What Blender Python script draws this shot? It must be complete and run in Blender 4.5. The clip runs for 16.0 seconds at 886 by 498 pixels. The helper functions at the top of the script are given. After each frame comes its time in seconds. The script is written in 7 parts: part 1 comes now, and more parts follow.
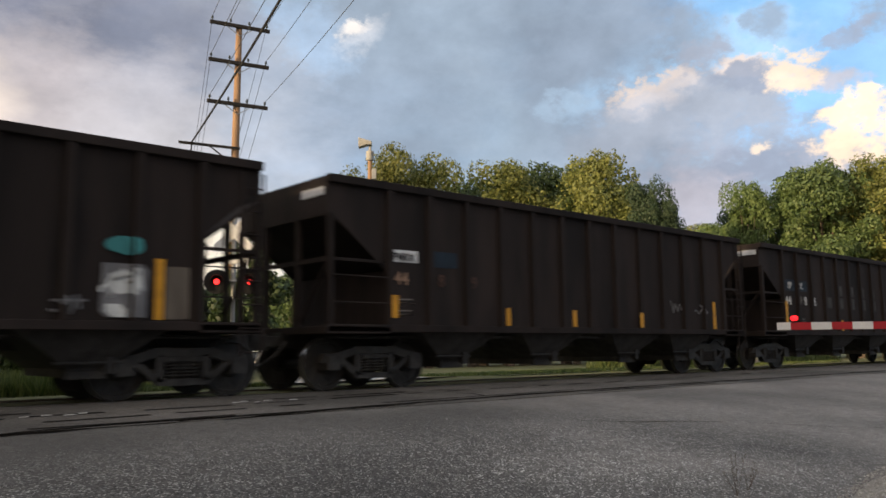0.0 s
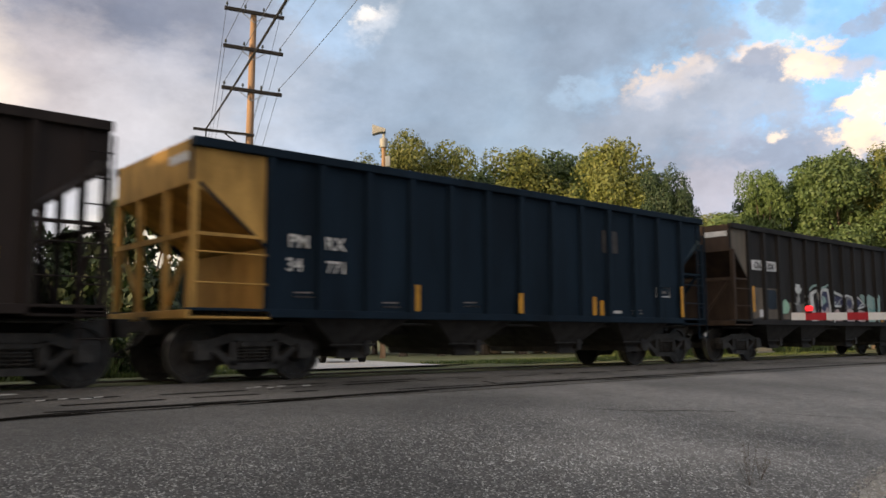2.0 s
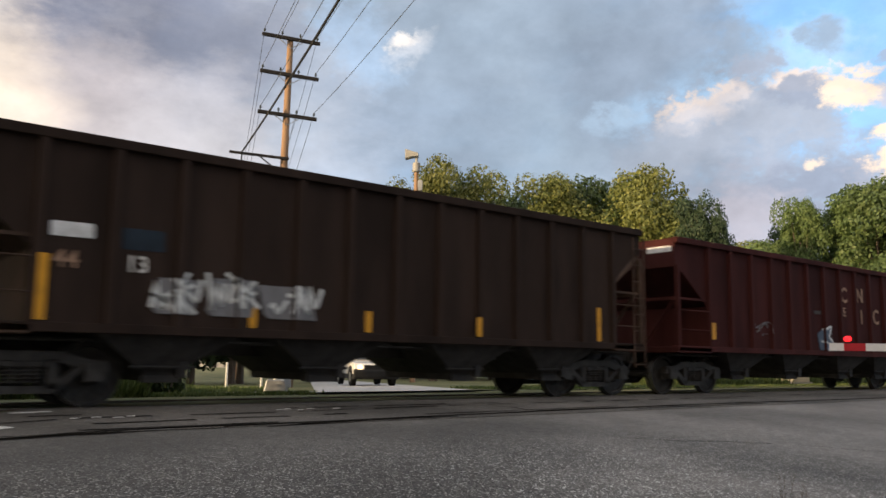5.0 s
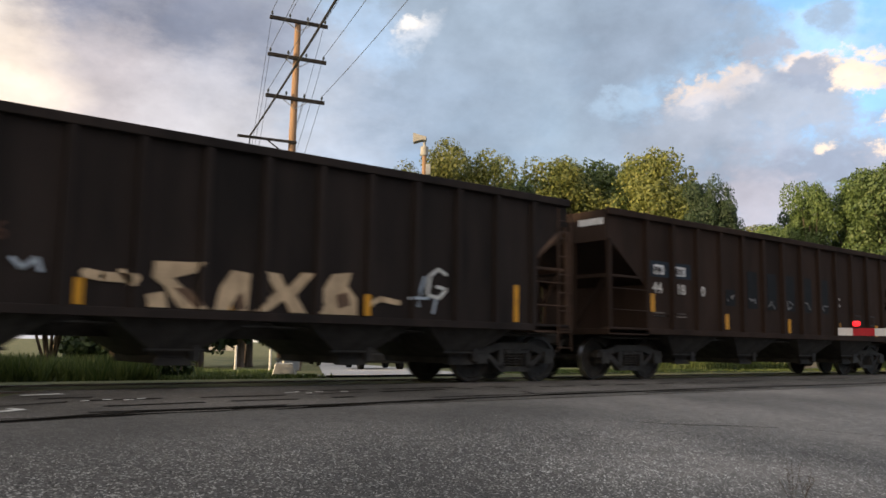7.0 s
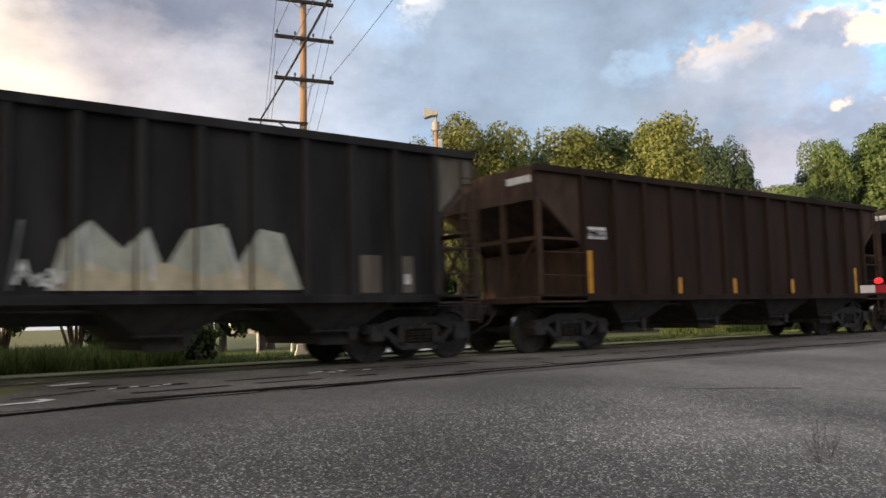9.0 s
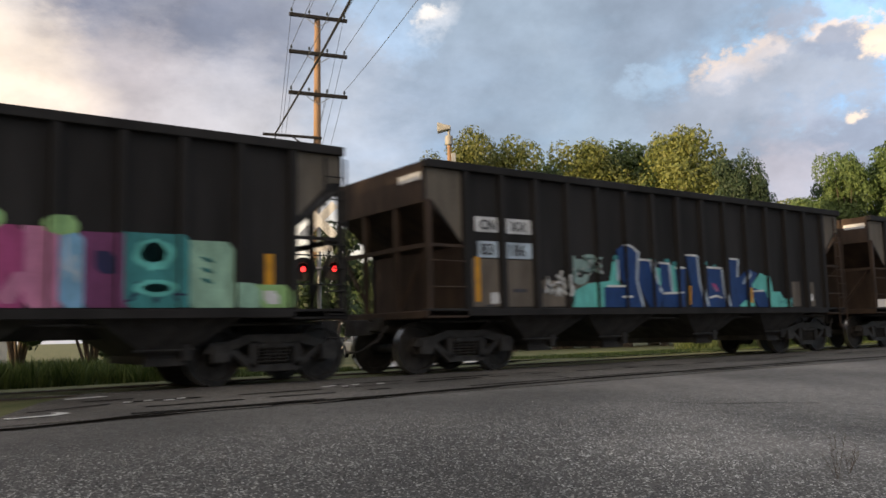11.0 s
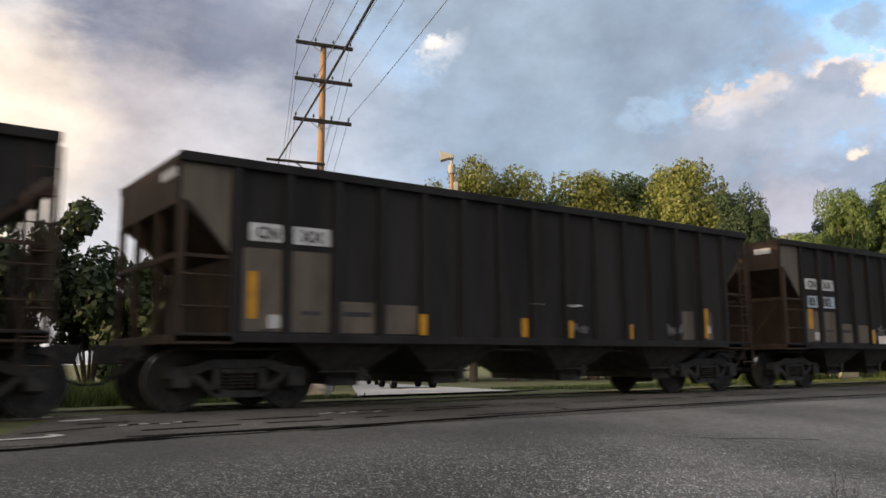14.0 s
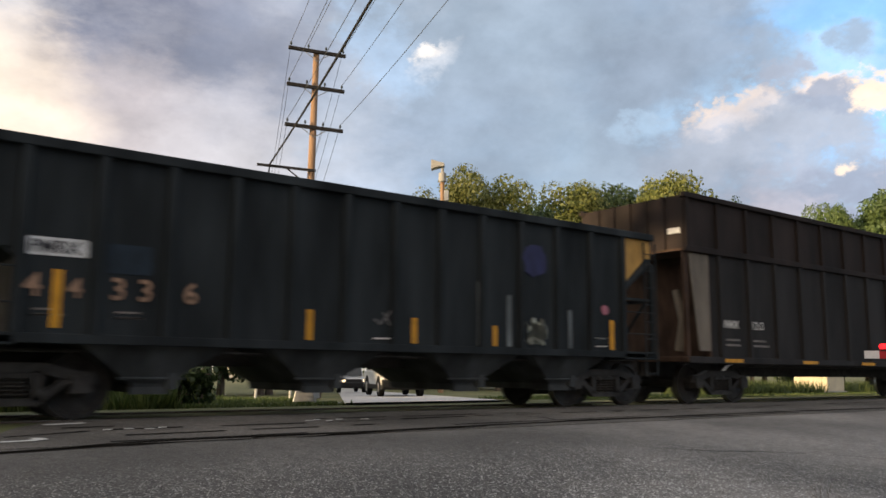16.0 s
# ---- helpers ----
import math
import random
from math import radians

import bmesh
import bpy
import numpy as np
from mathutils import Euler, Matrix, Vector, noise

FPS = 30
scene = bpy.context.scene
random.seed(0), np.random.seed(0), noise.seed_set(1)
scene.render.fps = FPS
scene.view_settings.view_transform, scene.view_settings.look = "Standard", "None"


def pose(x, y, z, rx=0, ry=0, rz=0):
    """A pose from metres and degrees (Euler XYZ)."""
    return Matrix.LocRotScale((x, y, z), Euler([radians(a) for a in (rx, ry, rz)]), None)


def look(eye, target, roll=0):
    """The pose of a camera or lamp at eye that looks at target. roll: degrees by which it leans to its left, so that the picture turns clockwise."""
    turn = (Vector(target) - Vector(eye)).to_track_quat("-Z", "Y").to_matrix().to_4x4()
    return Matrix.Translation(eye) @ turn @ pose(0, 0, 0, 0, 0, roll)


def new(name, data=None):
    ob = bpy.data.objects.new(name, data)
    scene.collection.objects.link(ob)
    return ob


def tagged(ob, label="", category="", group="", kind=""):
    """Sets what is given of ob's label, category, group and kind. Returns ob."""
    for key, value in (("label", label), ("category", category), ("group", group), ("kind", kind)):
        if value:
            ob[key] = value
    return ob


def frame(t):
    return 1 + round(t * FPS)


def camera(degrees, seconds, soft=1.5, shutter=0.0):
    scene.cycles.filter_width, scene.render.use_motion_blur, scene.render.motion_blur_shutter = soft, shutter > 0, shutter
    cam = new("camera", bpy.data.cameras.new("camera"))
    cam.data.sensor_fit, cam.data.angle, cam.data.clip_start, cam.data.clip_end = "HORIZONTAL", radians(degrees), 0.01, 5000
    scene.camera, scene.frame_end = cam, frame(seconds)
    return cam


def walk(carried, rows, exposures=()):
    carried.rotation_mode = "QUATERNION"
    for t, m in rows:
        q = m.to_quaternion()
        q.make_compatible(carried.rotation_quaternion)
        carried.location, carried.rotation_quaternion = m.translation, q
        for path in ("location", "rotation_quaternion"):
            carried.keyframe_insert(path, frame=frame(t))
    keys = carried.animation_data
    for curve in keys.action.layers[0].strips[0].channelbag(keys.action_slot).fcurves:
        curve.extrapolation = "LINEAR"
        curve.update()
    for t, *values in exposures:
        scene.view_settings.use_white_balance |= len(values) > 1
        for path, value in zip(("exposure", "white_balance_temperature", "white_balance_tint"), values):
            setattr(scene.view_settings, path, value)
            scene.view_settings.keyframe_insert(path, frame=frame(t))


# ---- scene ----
# camera: held by hand at one spot beside the crossing, turning only
cam = camera(57.13, 16.0, soft=1.6, shutter=0.22)
EYE = (0.0, 0.0, 0.70)
PATH = [
    (0.0, pose(*EYE, 97.003, 0.603, -41.638)),
    (0.5, pose(*EYE, 96.840, 0.447, -41.571)),
    (1.0, pose(*EYE, 96.363, 0.191, -41.521)),
    (1.5, pose(*EYE, 96.090, 0.023, -41.176)),
    (2.0, pose(*EYE, 96.141, 0.154, -40.752)),
    (2.5, pose(*EYE, 96.466, 0.173, -40.733)),
    (3.0, pose(*EYE, 97.134, 0.123, -40.525)),
    (3.5, pose(*EYE, 97.450, 0.007, -39.594)),
    (4.0, pose(*EYE, 97.807, -0.355, -39.283)),
    (6.5, pose(*EYE, 97.319, -1.052, -37.940)),
    (7.0, pose(*EYE, 96.712, -0.931, -38.103)),
    (7.5, pose(*EYE, 95.690, -0.006, -37.829)),
    (8.0, pose(*EYE, 94.976, 1.033, -37.437)),
    (10.5, pose(*EYE, 95.589, 1.337, -35.968)),
    (11.0, pose(*EYE, 95.951, 1.406, -35.767)),
    (11.5, pose(*EYE, 96.320, 1.383, -35.583)),
    (12.0, pose(*EYE, 96.526, 1.431, -34.909)),
    (12.5, pose(*EYE, 97.223, 1.677, -35.278)),
    (13.0, pose(*EYE, 98.247, 1.447, -35.446)),
    (13.5, pose(*EYE, 98.179, 0.666, -35.152)),
    (14.0, pose(*EYE, 97.931, 0.288, -35.845)),
    (14.5, pose(*EYE, 98.232, -0.104, -36.246)),
    (14.8, pose(*EYE, 98.706, -0.694, -36.233)),
    (15.0, pose(*EYE, 98.756, -0.565, -36.168)),
    (15.5, pose(*EYE, 98.733, -0.454, -36.528)),
    (16.0, pose(*EYE, 98.519, -0.505, -36.701)),
]
walk(cam, PATH, exposures=((0.0, 0.37), (1.5, 0.45), (6.0, 0.45), (7.0, 0.5), (8.0, 0.75), (9.0, 0.6), (10.3, 0.42), (12.3, 0.48), (13.0, 0.28), (13.6, 0.38), (14.5, 0.48), (16.0, 0.5)))

# ---- world, sun ----
SUN_FROM = Vector((-0.95, 0.12, 0.155)).normalized()


def sky_world():
    w = bpy.data.worlds.new("evening_sky")
    w.use_nodes = True
    scene.world = w
    nt = w.node_tree
    nt.nodes.clear()
    N, L = nt.nodes.new, nt.links.new
    out, bg = N("ShaderNodeOutputWorld"), N("ShaderNodeBackground")
    L(bg.outputs[0], out.inputs[0])
    tc = N("ShaderNodeTexCoord")
    direction = tc.outputs["Generated"]

    def vmath(op, a, b):
        n = N("ShaderNodeVectorMath")
        n.operation = op
        for i, s in enumerate((a, b)):
            if isinstance(s, (tuple, float, int, Vector)):
                if op == "SCALE" and i == 1:
                    n.inputs["Scale"].default_value = s
                else:
                    n.inputs[i].default_value = s
            else:
                L(s, n.inputs[i])
        return n

    def noise_tex(scale, detail, rough, stretch=(1, 1, 2.2)):
        m = N("ShaderNodeMapping")
        m.inputs["Scale"].default_value = stretch
        L(direction, m.inputs[0])
        n = N("ShaderNodeTexNoise")
        n.inputs["Scale"].default_value, n.inputs["Detail"].default_value, n.inputs["Roughness"].default_value = scale, detail, rough
        L(m.outputs[0], n.inputs["Vector"])
        return n

    big, fine, grain = noise_tex(5.0, 7, 0.6), noise_tex(16.0, 6, 0.62), noise_tex(6.0, 6, 0.55, (1, 1, 1.6))
    warp = vmath("SUBTRACT", big.outputs["Color"], (0.5, 0.5, 0.5))
    warp = vmath("SCALE", warp.outputs[0], 0.07)
    warp2 = vmath("SUBTRACT", fine.outputs["Color"], (0.5, 0.5, 0.5))
    warp2 = vmath("SCALE", warp2.outputs[0], 0.075)
    d = vmath("ADD", direction, warp.outputs[0])
    d = vmath("ADD", d.outputs[0], warp2.outputs[0])
    d = vmath("NORMALIZE", d.outputs[0], (0, 0, 0))
    sky = N("ShaderNodeTexSky")
    sky.sky_type, sky.sun_disc = "NISHITA", False
    sky.sun_elevation = math.asin(SUN_FROM.z)
    sky.sun_rotation = math.atan2(SUN_FROM.x, SUN_FROM.y)
    sky.air_density, sky.dust_density, sky.ozone_density = 1.0, 0.6, 2.5
    base = vmath("SCALE", sky.outputs[0], 0.11)
    lift = vmath("ADD", base.outputs[0], (0.04, 0.10, 0.20))
    colour = lift.outputs[0]

    def cloud(col, where, inner, outer, cover=1.0, grain=0.0):
        nonlocal colour
        c = Vector(where).normalized()
        dot = vmath("DOT_PRODUCT", d.outputs[0], c)
        r = N("ShaderNodeMapRange")
        r.interpolation_type = "SMOOTHSTEP"
        r.inputs["From Min"].default_value = math.cos(radians(outer))
        r.inputs["From Max"].default_value = math.cos(radians(inner))
        r.inputs["To Max"].default_value = cover
        L(dot.outputs["Value"], r.inputs["Value"])
        fac = r.outputs[0]
        if grain:
            g = N("ShaderNodeMapRange")
            g.inputs["From Min"].default_value, g.inputs["From Max"].default_value = 0.40, 0.60
            g.inputs["To Min"].default_value = 1 - grain
            L(fine.outputs["Fac"], g.inputs["Value"])
            m = N("ShaderNodeMath")
            m.operation = "MULTIPLY"
            L(fac, m.inputs[0]), L(g.outputs[0], m.inputs[1])
            fac = m.outputs[0]
        mix = N("ShaderNodeMix")
        mix.data_type = "RGBA"
        L(fac, mix.inputs["Factor"])
        L(colour, mix.inputs[6])
        mix.inputs[7].default_value = (*col, 1)
        colour = mix.outputs[2]

    # broad high veil, then the banks and the sunlit heaps
    def layer(source, lo, hi, most, col):
        nonlocal colour
        r = N("ShaderNodeMapRange")
        r.inputs["From Min"].default_value, r.inputs["From Max"].default_value = lo, hi
        r.inputs["To Max"].default_value = most
        L(source.outputs["Fac"], r.inputs["Value"])
        mix = N("ShaderNodeMix")
        mix.data_type = "RGBA"
        L(r.outputs[0], mix.inputs["Factor"]), L(colour, mix.inputs[6])
        mix.inputs[7].default_value = (*col, 1)
        colour = mix.outputs[2]

    layer(big, 0.36, 0.58, 0.85, (0.46, 0.50, 0.57))
    # unseen clouds overhead and behind the view, added to brighten and warm the ground
    cloud((0.72, 0.68, 0.64), (0, 0, 1), 15, 62, 0.9)
    cloud((1.05, 0.84, 0.64), (-0.75, -0.60, 0.40), 12, 55, 0.9)
    cloud((0.54, 0.52, 0.54), (0.10, 0.97, 0.20), 6, 34, 0.9)
    cloud((1.20, 0.90, 0.58), (-0.30, 0.95, 0.08), 8, 30, 0.95)
    cloud((0.95, 0.82, 0.62), (0.40, 0.91, 0.02), 4, 11, 0.8)
    cloud((0.175, 0.19, 0.255), (0.259, 0.896, 0.360), 3.61, 8.85, 0.95, 0.2)
    cloud((0.22, 0.245, 0.32), (0.375, 0.855, 0.359), 1.77, 6.72, 0.85, 0.3)
    cloud((0.56, 0.5, 0.5), (0.245, 0.932, 0.266), 1.33, 6.96, 0.8, 0.2)
    cloud((0.56, 0.54, 0.57), (0.344, 0.901, 0.264), 1.42, 6.04, 0.7, 0.2)
    cloud((0.4, 0.46, 0.56), (0.501, 0.816, 0.288), 2.28, 7.23, 0.7, 0.2)
    cloud((0.295, 0.37, 0.455), (0.661, 0.671, 0.334), 4.98, 12.26, 0.95, 0.2)
    cloud((0.27, 0.33, 0.42), (0.589, 0.754, 0.291), 2.33, 7.76, 0.85, 0.3)
    cloud((0.28, 0.345, 0.44), (0.723, 0.582, 0.372), 3.34, 8.53, 0.9, 0.3)
    cloud((0.31, 0.38, 0.48), (0.772, 0.584, 0.251), 2.29, 6.87, 0.85, 0.3)
    cloud((0.28, 0.345, 0.43), (0.547, 0.690, 0.474), 5.36, 11.78, 0.9, 0.3)
    # open blue to the east, then heaps with torn edges
    puff, shred, lumps = noise_tex(30.0, 8, 0.6, (1, 1, 1.5)), noise_tex(80.0, 7, 0.6, (1, 1, 1.4)), noise_tex(11.0, 9, 0.6, (1, 1, 1.4))

    bend = vmath("SUBTRACT", puff.outputs["Color"], (0.5, 0.5, 0.5))
    bend = vmath("SCALE", bend.outputs[0], 0.045)
    d_soft = vmath("ADD", direction, bend.outputs[0])
    d_soft = vmath("NORMALIZE", d_soft.outputs[0], (0, 0, 0))

    def heap(col, where, size, tear=1.0, soft=0.25, cover=1.0, toward=None, flat=1.0):
        """A cloud lying along the way to another direction, with torn edges; flat is its height against its length."""
        nonlocal colour
        c = Vector(where).normalized()
        along = Vector(toward) if toward else Vector((0.0, 0.0, 1.0))
        along = (along - c * along.dot(c)).normalized()
        last = None
        for axis, width, power in ((along, size * 1.42, 2), (c.cross(along), size * 1.42 * flat, 2), (c, None, 1)):
            dot = vmath("DOT_PRODUCT", d_soft.outputs[0], axis)
            m = N("ShaderNodeMath")
            m.operation = "MULTIPLY_ADD"
            L(dot.outputs["Value"], m.inputs[0])
            if power == 2:
                sq = N("ShaderNodeMath")
                sq.operation = "MULTIPLY"
                L(dot.outputs["Value"], sq.inputs[0]), L(dot.outputs["Value"], sq.inputs[1])
                L(sq.outputs[0], m.inputs[0])
                m.inputs[1].default_value = -1.0 / math.sin(radians(width)) ** 2
            else:
                m.inputs[1].default_value = 4.0
            if last is None:
                m.inputs[2].default_value = -3.0
            else:
                L(last, m.inputs[2])
            last = m.outputs[0]
        for source, k in ((puff, tear * 3.4), (shred, tear * 1.3)):
            m = N("ShaderNodeMath")
            m.operation = "MULTIPLY_ADD"
            m.inputs[1].default_value = k
            L(source.outputs["Fac"], m.inputs[0]), L(last, m.inputs[2])
            last = m.outputs[0]
        e = N("ShaderNodeMapRange")
        e.interpolation_type = "SMOOTHSTEP"
        mid = 0.42 + 0.5 * (tear * 4.7)
        e.inputs["From Min"].default_value, e.inputs["From Max"].default_value = mid - soft, mid + soft
        e.inputs["To Max"].default_value = cover
        L(last, e.inputs["Value"])
        mix = N("ShaderNodeMix")
        mix.data_type = "RGBA"
        L(e.outputs[0], mix.inputs["Factor"]), L(colour, mix.inputs[6])
        mix.inputs[7].default_value = (*col, 1)
        colour = mix.outputs[2]

    cloud((0.25, 0.49, 0.80), (0.875, 0.375, 0.335), 5, 10, 0.95, 0.1)
    cloud((0.30, 0.53, 0.82), (0.905, 0.32, 0.27), 3, 8, 0.9, 0.1)
    for where, size in (((0.755, 0.590, 0.284), 1.6), ((0.775, 0.560, 0.290), 2.2), ((0.800, 0.520, 0.306), 2.5), ((0.828, 0.470, 0.322), 2.6), ((0.85, 0.42, 0.325), 2.6)):
        heap((0.38, 0.57, 0.79), where, size, 0.6, 0.6, 0.95)
    for where, size in (((0.765, 0.53, 0.360), 3.2), ((0.802, 0.475, 0.346), 1.9), ((0.735, 0.60, 0.335), 2.8), ((0.842, 0.405, 0.354), 1.0), ((0.885, 0.305, 0.345), 1.2)):
        heap((0.27, 0.33, 0.42), where, size, 0.8, 0.7, 0.8)
    for where, size in (((0.775, 0.575, 0.248), 2.6), ((0.800, 0.54, 0.262), 2.4), ((0.822, 0.50, 0.272), 2.4), ((0.845, 0.460, 0.278), 2.3), ((0.862, 0.425, 0.286), 1.5), ((0.835, 0.52, 0.195), 4.2), ((0.872, 0.44, 0.215), 3.0), ((0.90, 0.395, 0.19), 3.2)):
        heap((0.315, 0.365, 0.455), where, size, 0.6, 0.55, 0.92)
    heap((0.40, 0.40, 0.47), (0.86, 0.50, 0.14), 4.0, 0.6, 0.6, 0.8)
    warm, cream = (0.74, 0.62, 0.55), (0.84, 0.68, 0.54)
    grey_body = (0.36, 0.40, 0.48)
    heap((0.45, 0.60, 0.77), (0.744, 0.605, 0.284), 1.7, 0.8, 0.7, 0.8, (0.781, 0.556, 0.285), 0.5)
    for where, size, toward, flat in (((0.815, 0.510, 0.276), 3.4, (0.85, 0.44, 0.29), 0.5), ((0.850, 0.445, 0.280), 2.6, (0.88, 0.39, 0.29), 0.6), ((0.79, 0.56, 0.252), 3.0, (0.82, 0.50, 0.27), 0.5)):
        heap(grey_body, where, size, 0.7, 0.6, 0.9, toward, flat)
    heap(warm, (0.797, 0.526, 0.298), 2.5, 1.0, 0.5, 0.9, (0.814, 0.493, 0.309), 0.30)
    heap((0.52, 0.52, 0.57), (0.800, 0.528, 0.287), 2.4, 0.9, 0.7, 0.75, (0.816, 0.496, 0.298), 0.32)
    heap(warm, (0.843, 0.436, 0.3145), 1.3, 1.0, 0.5, 0.9, (0.862, 0.405, 0.312), 0.5)
    heap((0.30, 0.34, 0.43), (0.851, 0.430, 0.300), 1.9, 0.8, 0.5, 0.9, (0.872, 0.395, 0.298), 0.45)
    heap((0.52, 0.50, 0.55), (0.884, 0.364, 0.292), 1.9, 0.9, 0.6, 0.85, (0.90, 0.33, 0.286), 0.45)
    heap(cream, (0.8715, 0.388, 0.302), 1.5, 1.0, 0.45, 0.95, (0.886, 0.36, 0.296), 0.75)
    heap((0.34, 0.37, 0.45), (0.818, 0.471, 0.331), 1.5, 1.2, 0.7, 0.75, (0.84, 0.421, 0.34), 0.5)
    heap((0.34, 0.37, 0.46), (0.885, 0.327, 0.333), 1.5, 1.2, 0.7, 0.7, (0.895, 0.30, 0.345), 0.3)
    heap((0.27, 0.31, 0.40), (0.880, 0.432, 0.203), 3.4, 0.7, 0.6, 0.9, (0.91, 0.36, 0.205), 0.42)
    heap((0.40, 0.40, 0.46), (0.915, 0.352, 0.198), 2.8, 0.8, 0.6, 0.9, (0.93, 0.30, 0.2), 0.6)
    heap((0.92, 0.72, 0.54), (0.912, 0.338, 0.229), 2.5, 1.0, 0.45, 0.95, (0.93, 0.29, 0.240), 0.75)
    heap((0.98, 0.78, 0.58), (0.9105, 0.336, 0.240), 1.6, 1.0, 0.5, 0.85, (0.93, 0.29, 0.250), 0.8)
    heap(cream, (0.872, 0.435, 0.226), 0.75, 1.0, 0.5, 0.85, (0.89, 0.40, 0.224), 0.5)
    heap((0.47, 0.45, 0.51), (0.850, 0.500, 0.166), 3.0, 0.7, 0.7, 0.7, (0.88, 0.44, 0.165), 0.5)
    # darker underside of the great bank
    heap((0.26, 0.325, 0.41), (0.690, 0.675, 0.262), 6.0, 0.8, 0.9, 0.45, (0.58, 0.77, 0.255), 0.5)
    # pale rift with a small lit cloud above the poles
    heap((0.40, 0.54, 0.73), (0.49, 0.785, 0.375), 3.0, 0.8, 0.9, 0.75, (0.53, 0.775, 0.335), 0.6)
    heap((0.62, 0.64, 0.69), (0.545, 0.750, 0.371), 1.3, 1.0, 1.0, 0.75, (0.525, 0.775, 0.35), 0.6)
    heap((0.90, 0.83, 0.77), (0.536, 0.754, 0.379), 0.95, 1.0, 0.8, 0.85, (0.55, 0.74, 0.383), 0.5)
    cloud((1.0, 0.82, 0.64), (0.095, 0.962, 0.255), 0.9, 9.0, 0.8, 0.2)
    # broken shading of the banks
    tone = N("ShaderNodeMapRange")
    tone.inputs["From Min"].default_value, tone.inputs["From Max"].default_value = 0.3, 0.7
    tone.inputs["To Min"].default_value, tone.inputs["To Max"].default_value = 0.86, 1.14
    L(grain.outputs["Fac"], tone.inputs["Value"])
    fin = N("ShaderNodeVectorMath")
    fin.operation = "SCALE"
    lump = N("ShaderNodeMapRange")
    lump.inputs["From Min"].default_value, lump.inputs["From Max"].default_value = 0.3, 0.7
    lump.inputs["To Min"].default_value, lump.inputs["To Max"].default_value = 0.87, 1.13
    L(lumps.outputs["Fac"], lump.inputs["Value"])
    both = N("ShaderNodeMath")
    both.operation = "MULTIPLY"
    L(tone.outputs[0], both.inputs[0]), L(lump.outputs[0], both.inputs[1])
    L(colour, fin.inputs[0]), L(both.outputs[0], fin.inputs["Scale"])
    colour = fin.outputs[0]
    L(colour, bg.inputs[0])
    bg.inputs[1].default_value = 1.0


sky_world()
lamp = bpy.data.lights.new("sun", "SUN")
lamp.energy, lamp.angle, lamp.color = 5.0, radians(0.6), (1.0, 0.72, 0.40)
sun = new("sun", lamp)
sun.matrix_world = look(SUN_FROM * 200, (0, 0, 0))


# ---- materials ----
def shader(name, colour, rough=0.7, metal=0.0, spread=0.25, scale=3.0, fine=40.0, bump=0.15, streak=0.0, second=None, object_random=0.0, spec=0.3):
    """A worn surface: colour with two scales of variation, an optional second tone in streaks, and relief."""
    m = bpy.data.materials.new(name)
    m.use_nodes = True
    nt = m.node_tree
    N, L = nt.nodes.new, nt.links.new
    p = nt.nodes["Principled BSDF"]
    tc = N("ShaderNodeTexCoord")
    mp = N("ShaderNodeMapping")
    L(tc.outputs["Object"], mp.inputs[0])
    a, b = N("ShaderNodeTexNoise"), N("ShaderNodeTexNoise")
    a.inputs["Scale"].default_value, a.inputs["Detail"].default_value = scale, 6
    b.inputs["Scale"].default_value, b.inputs["Detail"].default_value = fine, 3
    L(mp.outputs[0], a.inputs["Vector"]), L(tc.outputs["Object"], b.inputs["Vector"])
    if streak:
        mp.inputs["Scale"].default_value = (1.0, 1.0, 1.0 / streak)
    ramp = N("ShaderNodeValToRGB")
    c = Vector(colour)
    ramp.color_ramp.elements[0].position, ramp.color_ramp.elements[1].position = 0.3, 0.72
    ramp.color_ramp.elements[0].color = (*(c * (1 - spread)), 1)
    ramp.color_ramp.elements[1].color = (*(Vector(second) if second else c * (1 + spread)), 1)
    L(a.outputs["Fac"], ramp.inputs[0])
    mix = N("ShaderNodeMix")
    mix.data_type, mix.blend_type = "RGBA", "MULTIPLY"
    mix.inputs["Factor"].default_value = 0.7
    r2 = N("ShaderNodeMapRange")
    r2.inputs["To Min"].default_value, r2.inputs["To Max"].default_value = 0.72, 1.25
    L(b.outputs["Fac"], r2.inputs["Value"])
    L(ramp.outputs[0], mix.inputs[6]), L(r2.outputs[0], mix.inputs[7])
    last = mix.outputs[2]
    if object_random:
        oi = N("ShaderNodeObjectInfo")
        r3 = N("ShaderNodeMapRange")
        r3.inputs["To Min"].default_value, r3.inputs["To Max"].default_value = 1 - object_random, 1 + object_random
        L(oi.outputs["Random"], r3.inputs["Value"])
        m3 = N("ShaderNodeMix")
        m3.data_type, m3.blend_type = "RGBA", "MULTIPLY"
        m3.inputs["Factor"].default_value = 1.0
        L(last, m3.inputs[6]), L(r3.outputs[0], m3.inputs[7])
        last = m3.outputs[2]
    L(last, p.inputs["Base Color"])
    p.inputs["Roughness"].default_value, p.inputs["Metallic"].default_value = rough, metal
    p.inputs["Specular IOR Level"].default_value = spec
    if bump:
        bn = N("ShaderNodeBump")
        bn.inputs["Strength"].default_value, bn.inputs["Distance"].default_value = bump, 0.02
        L(b.outputs["Fac"], bn.inputs["Height"])
        L(bn.outputs[0], p.inputs["Normal"])
    return m


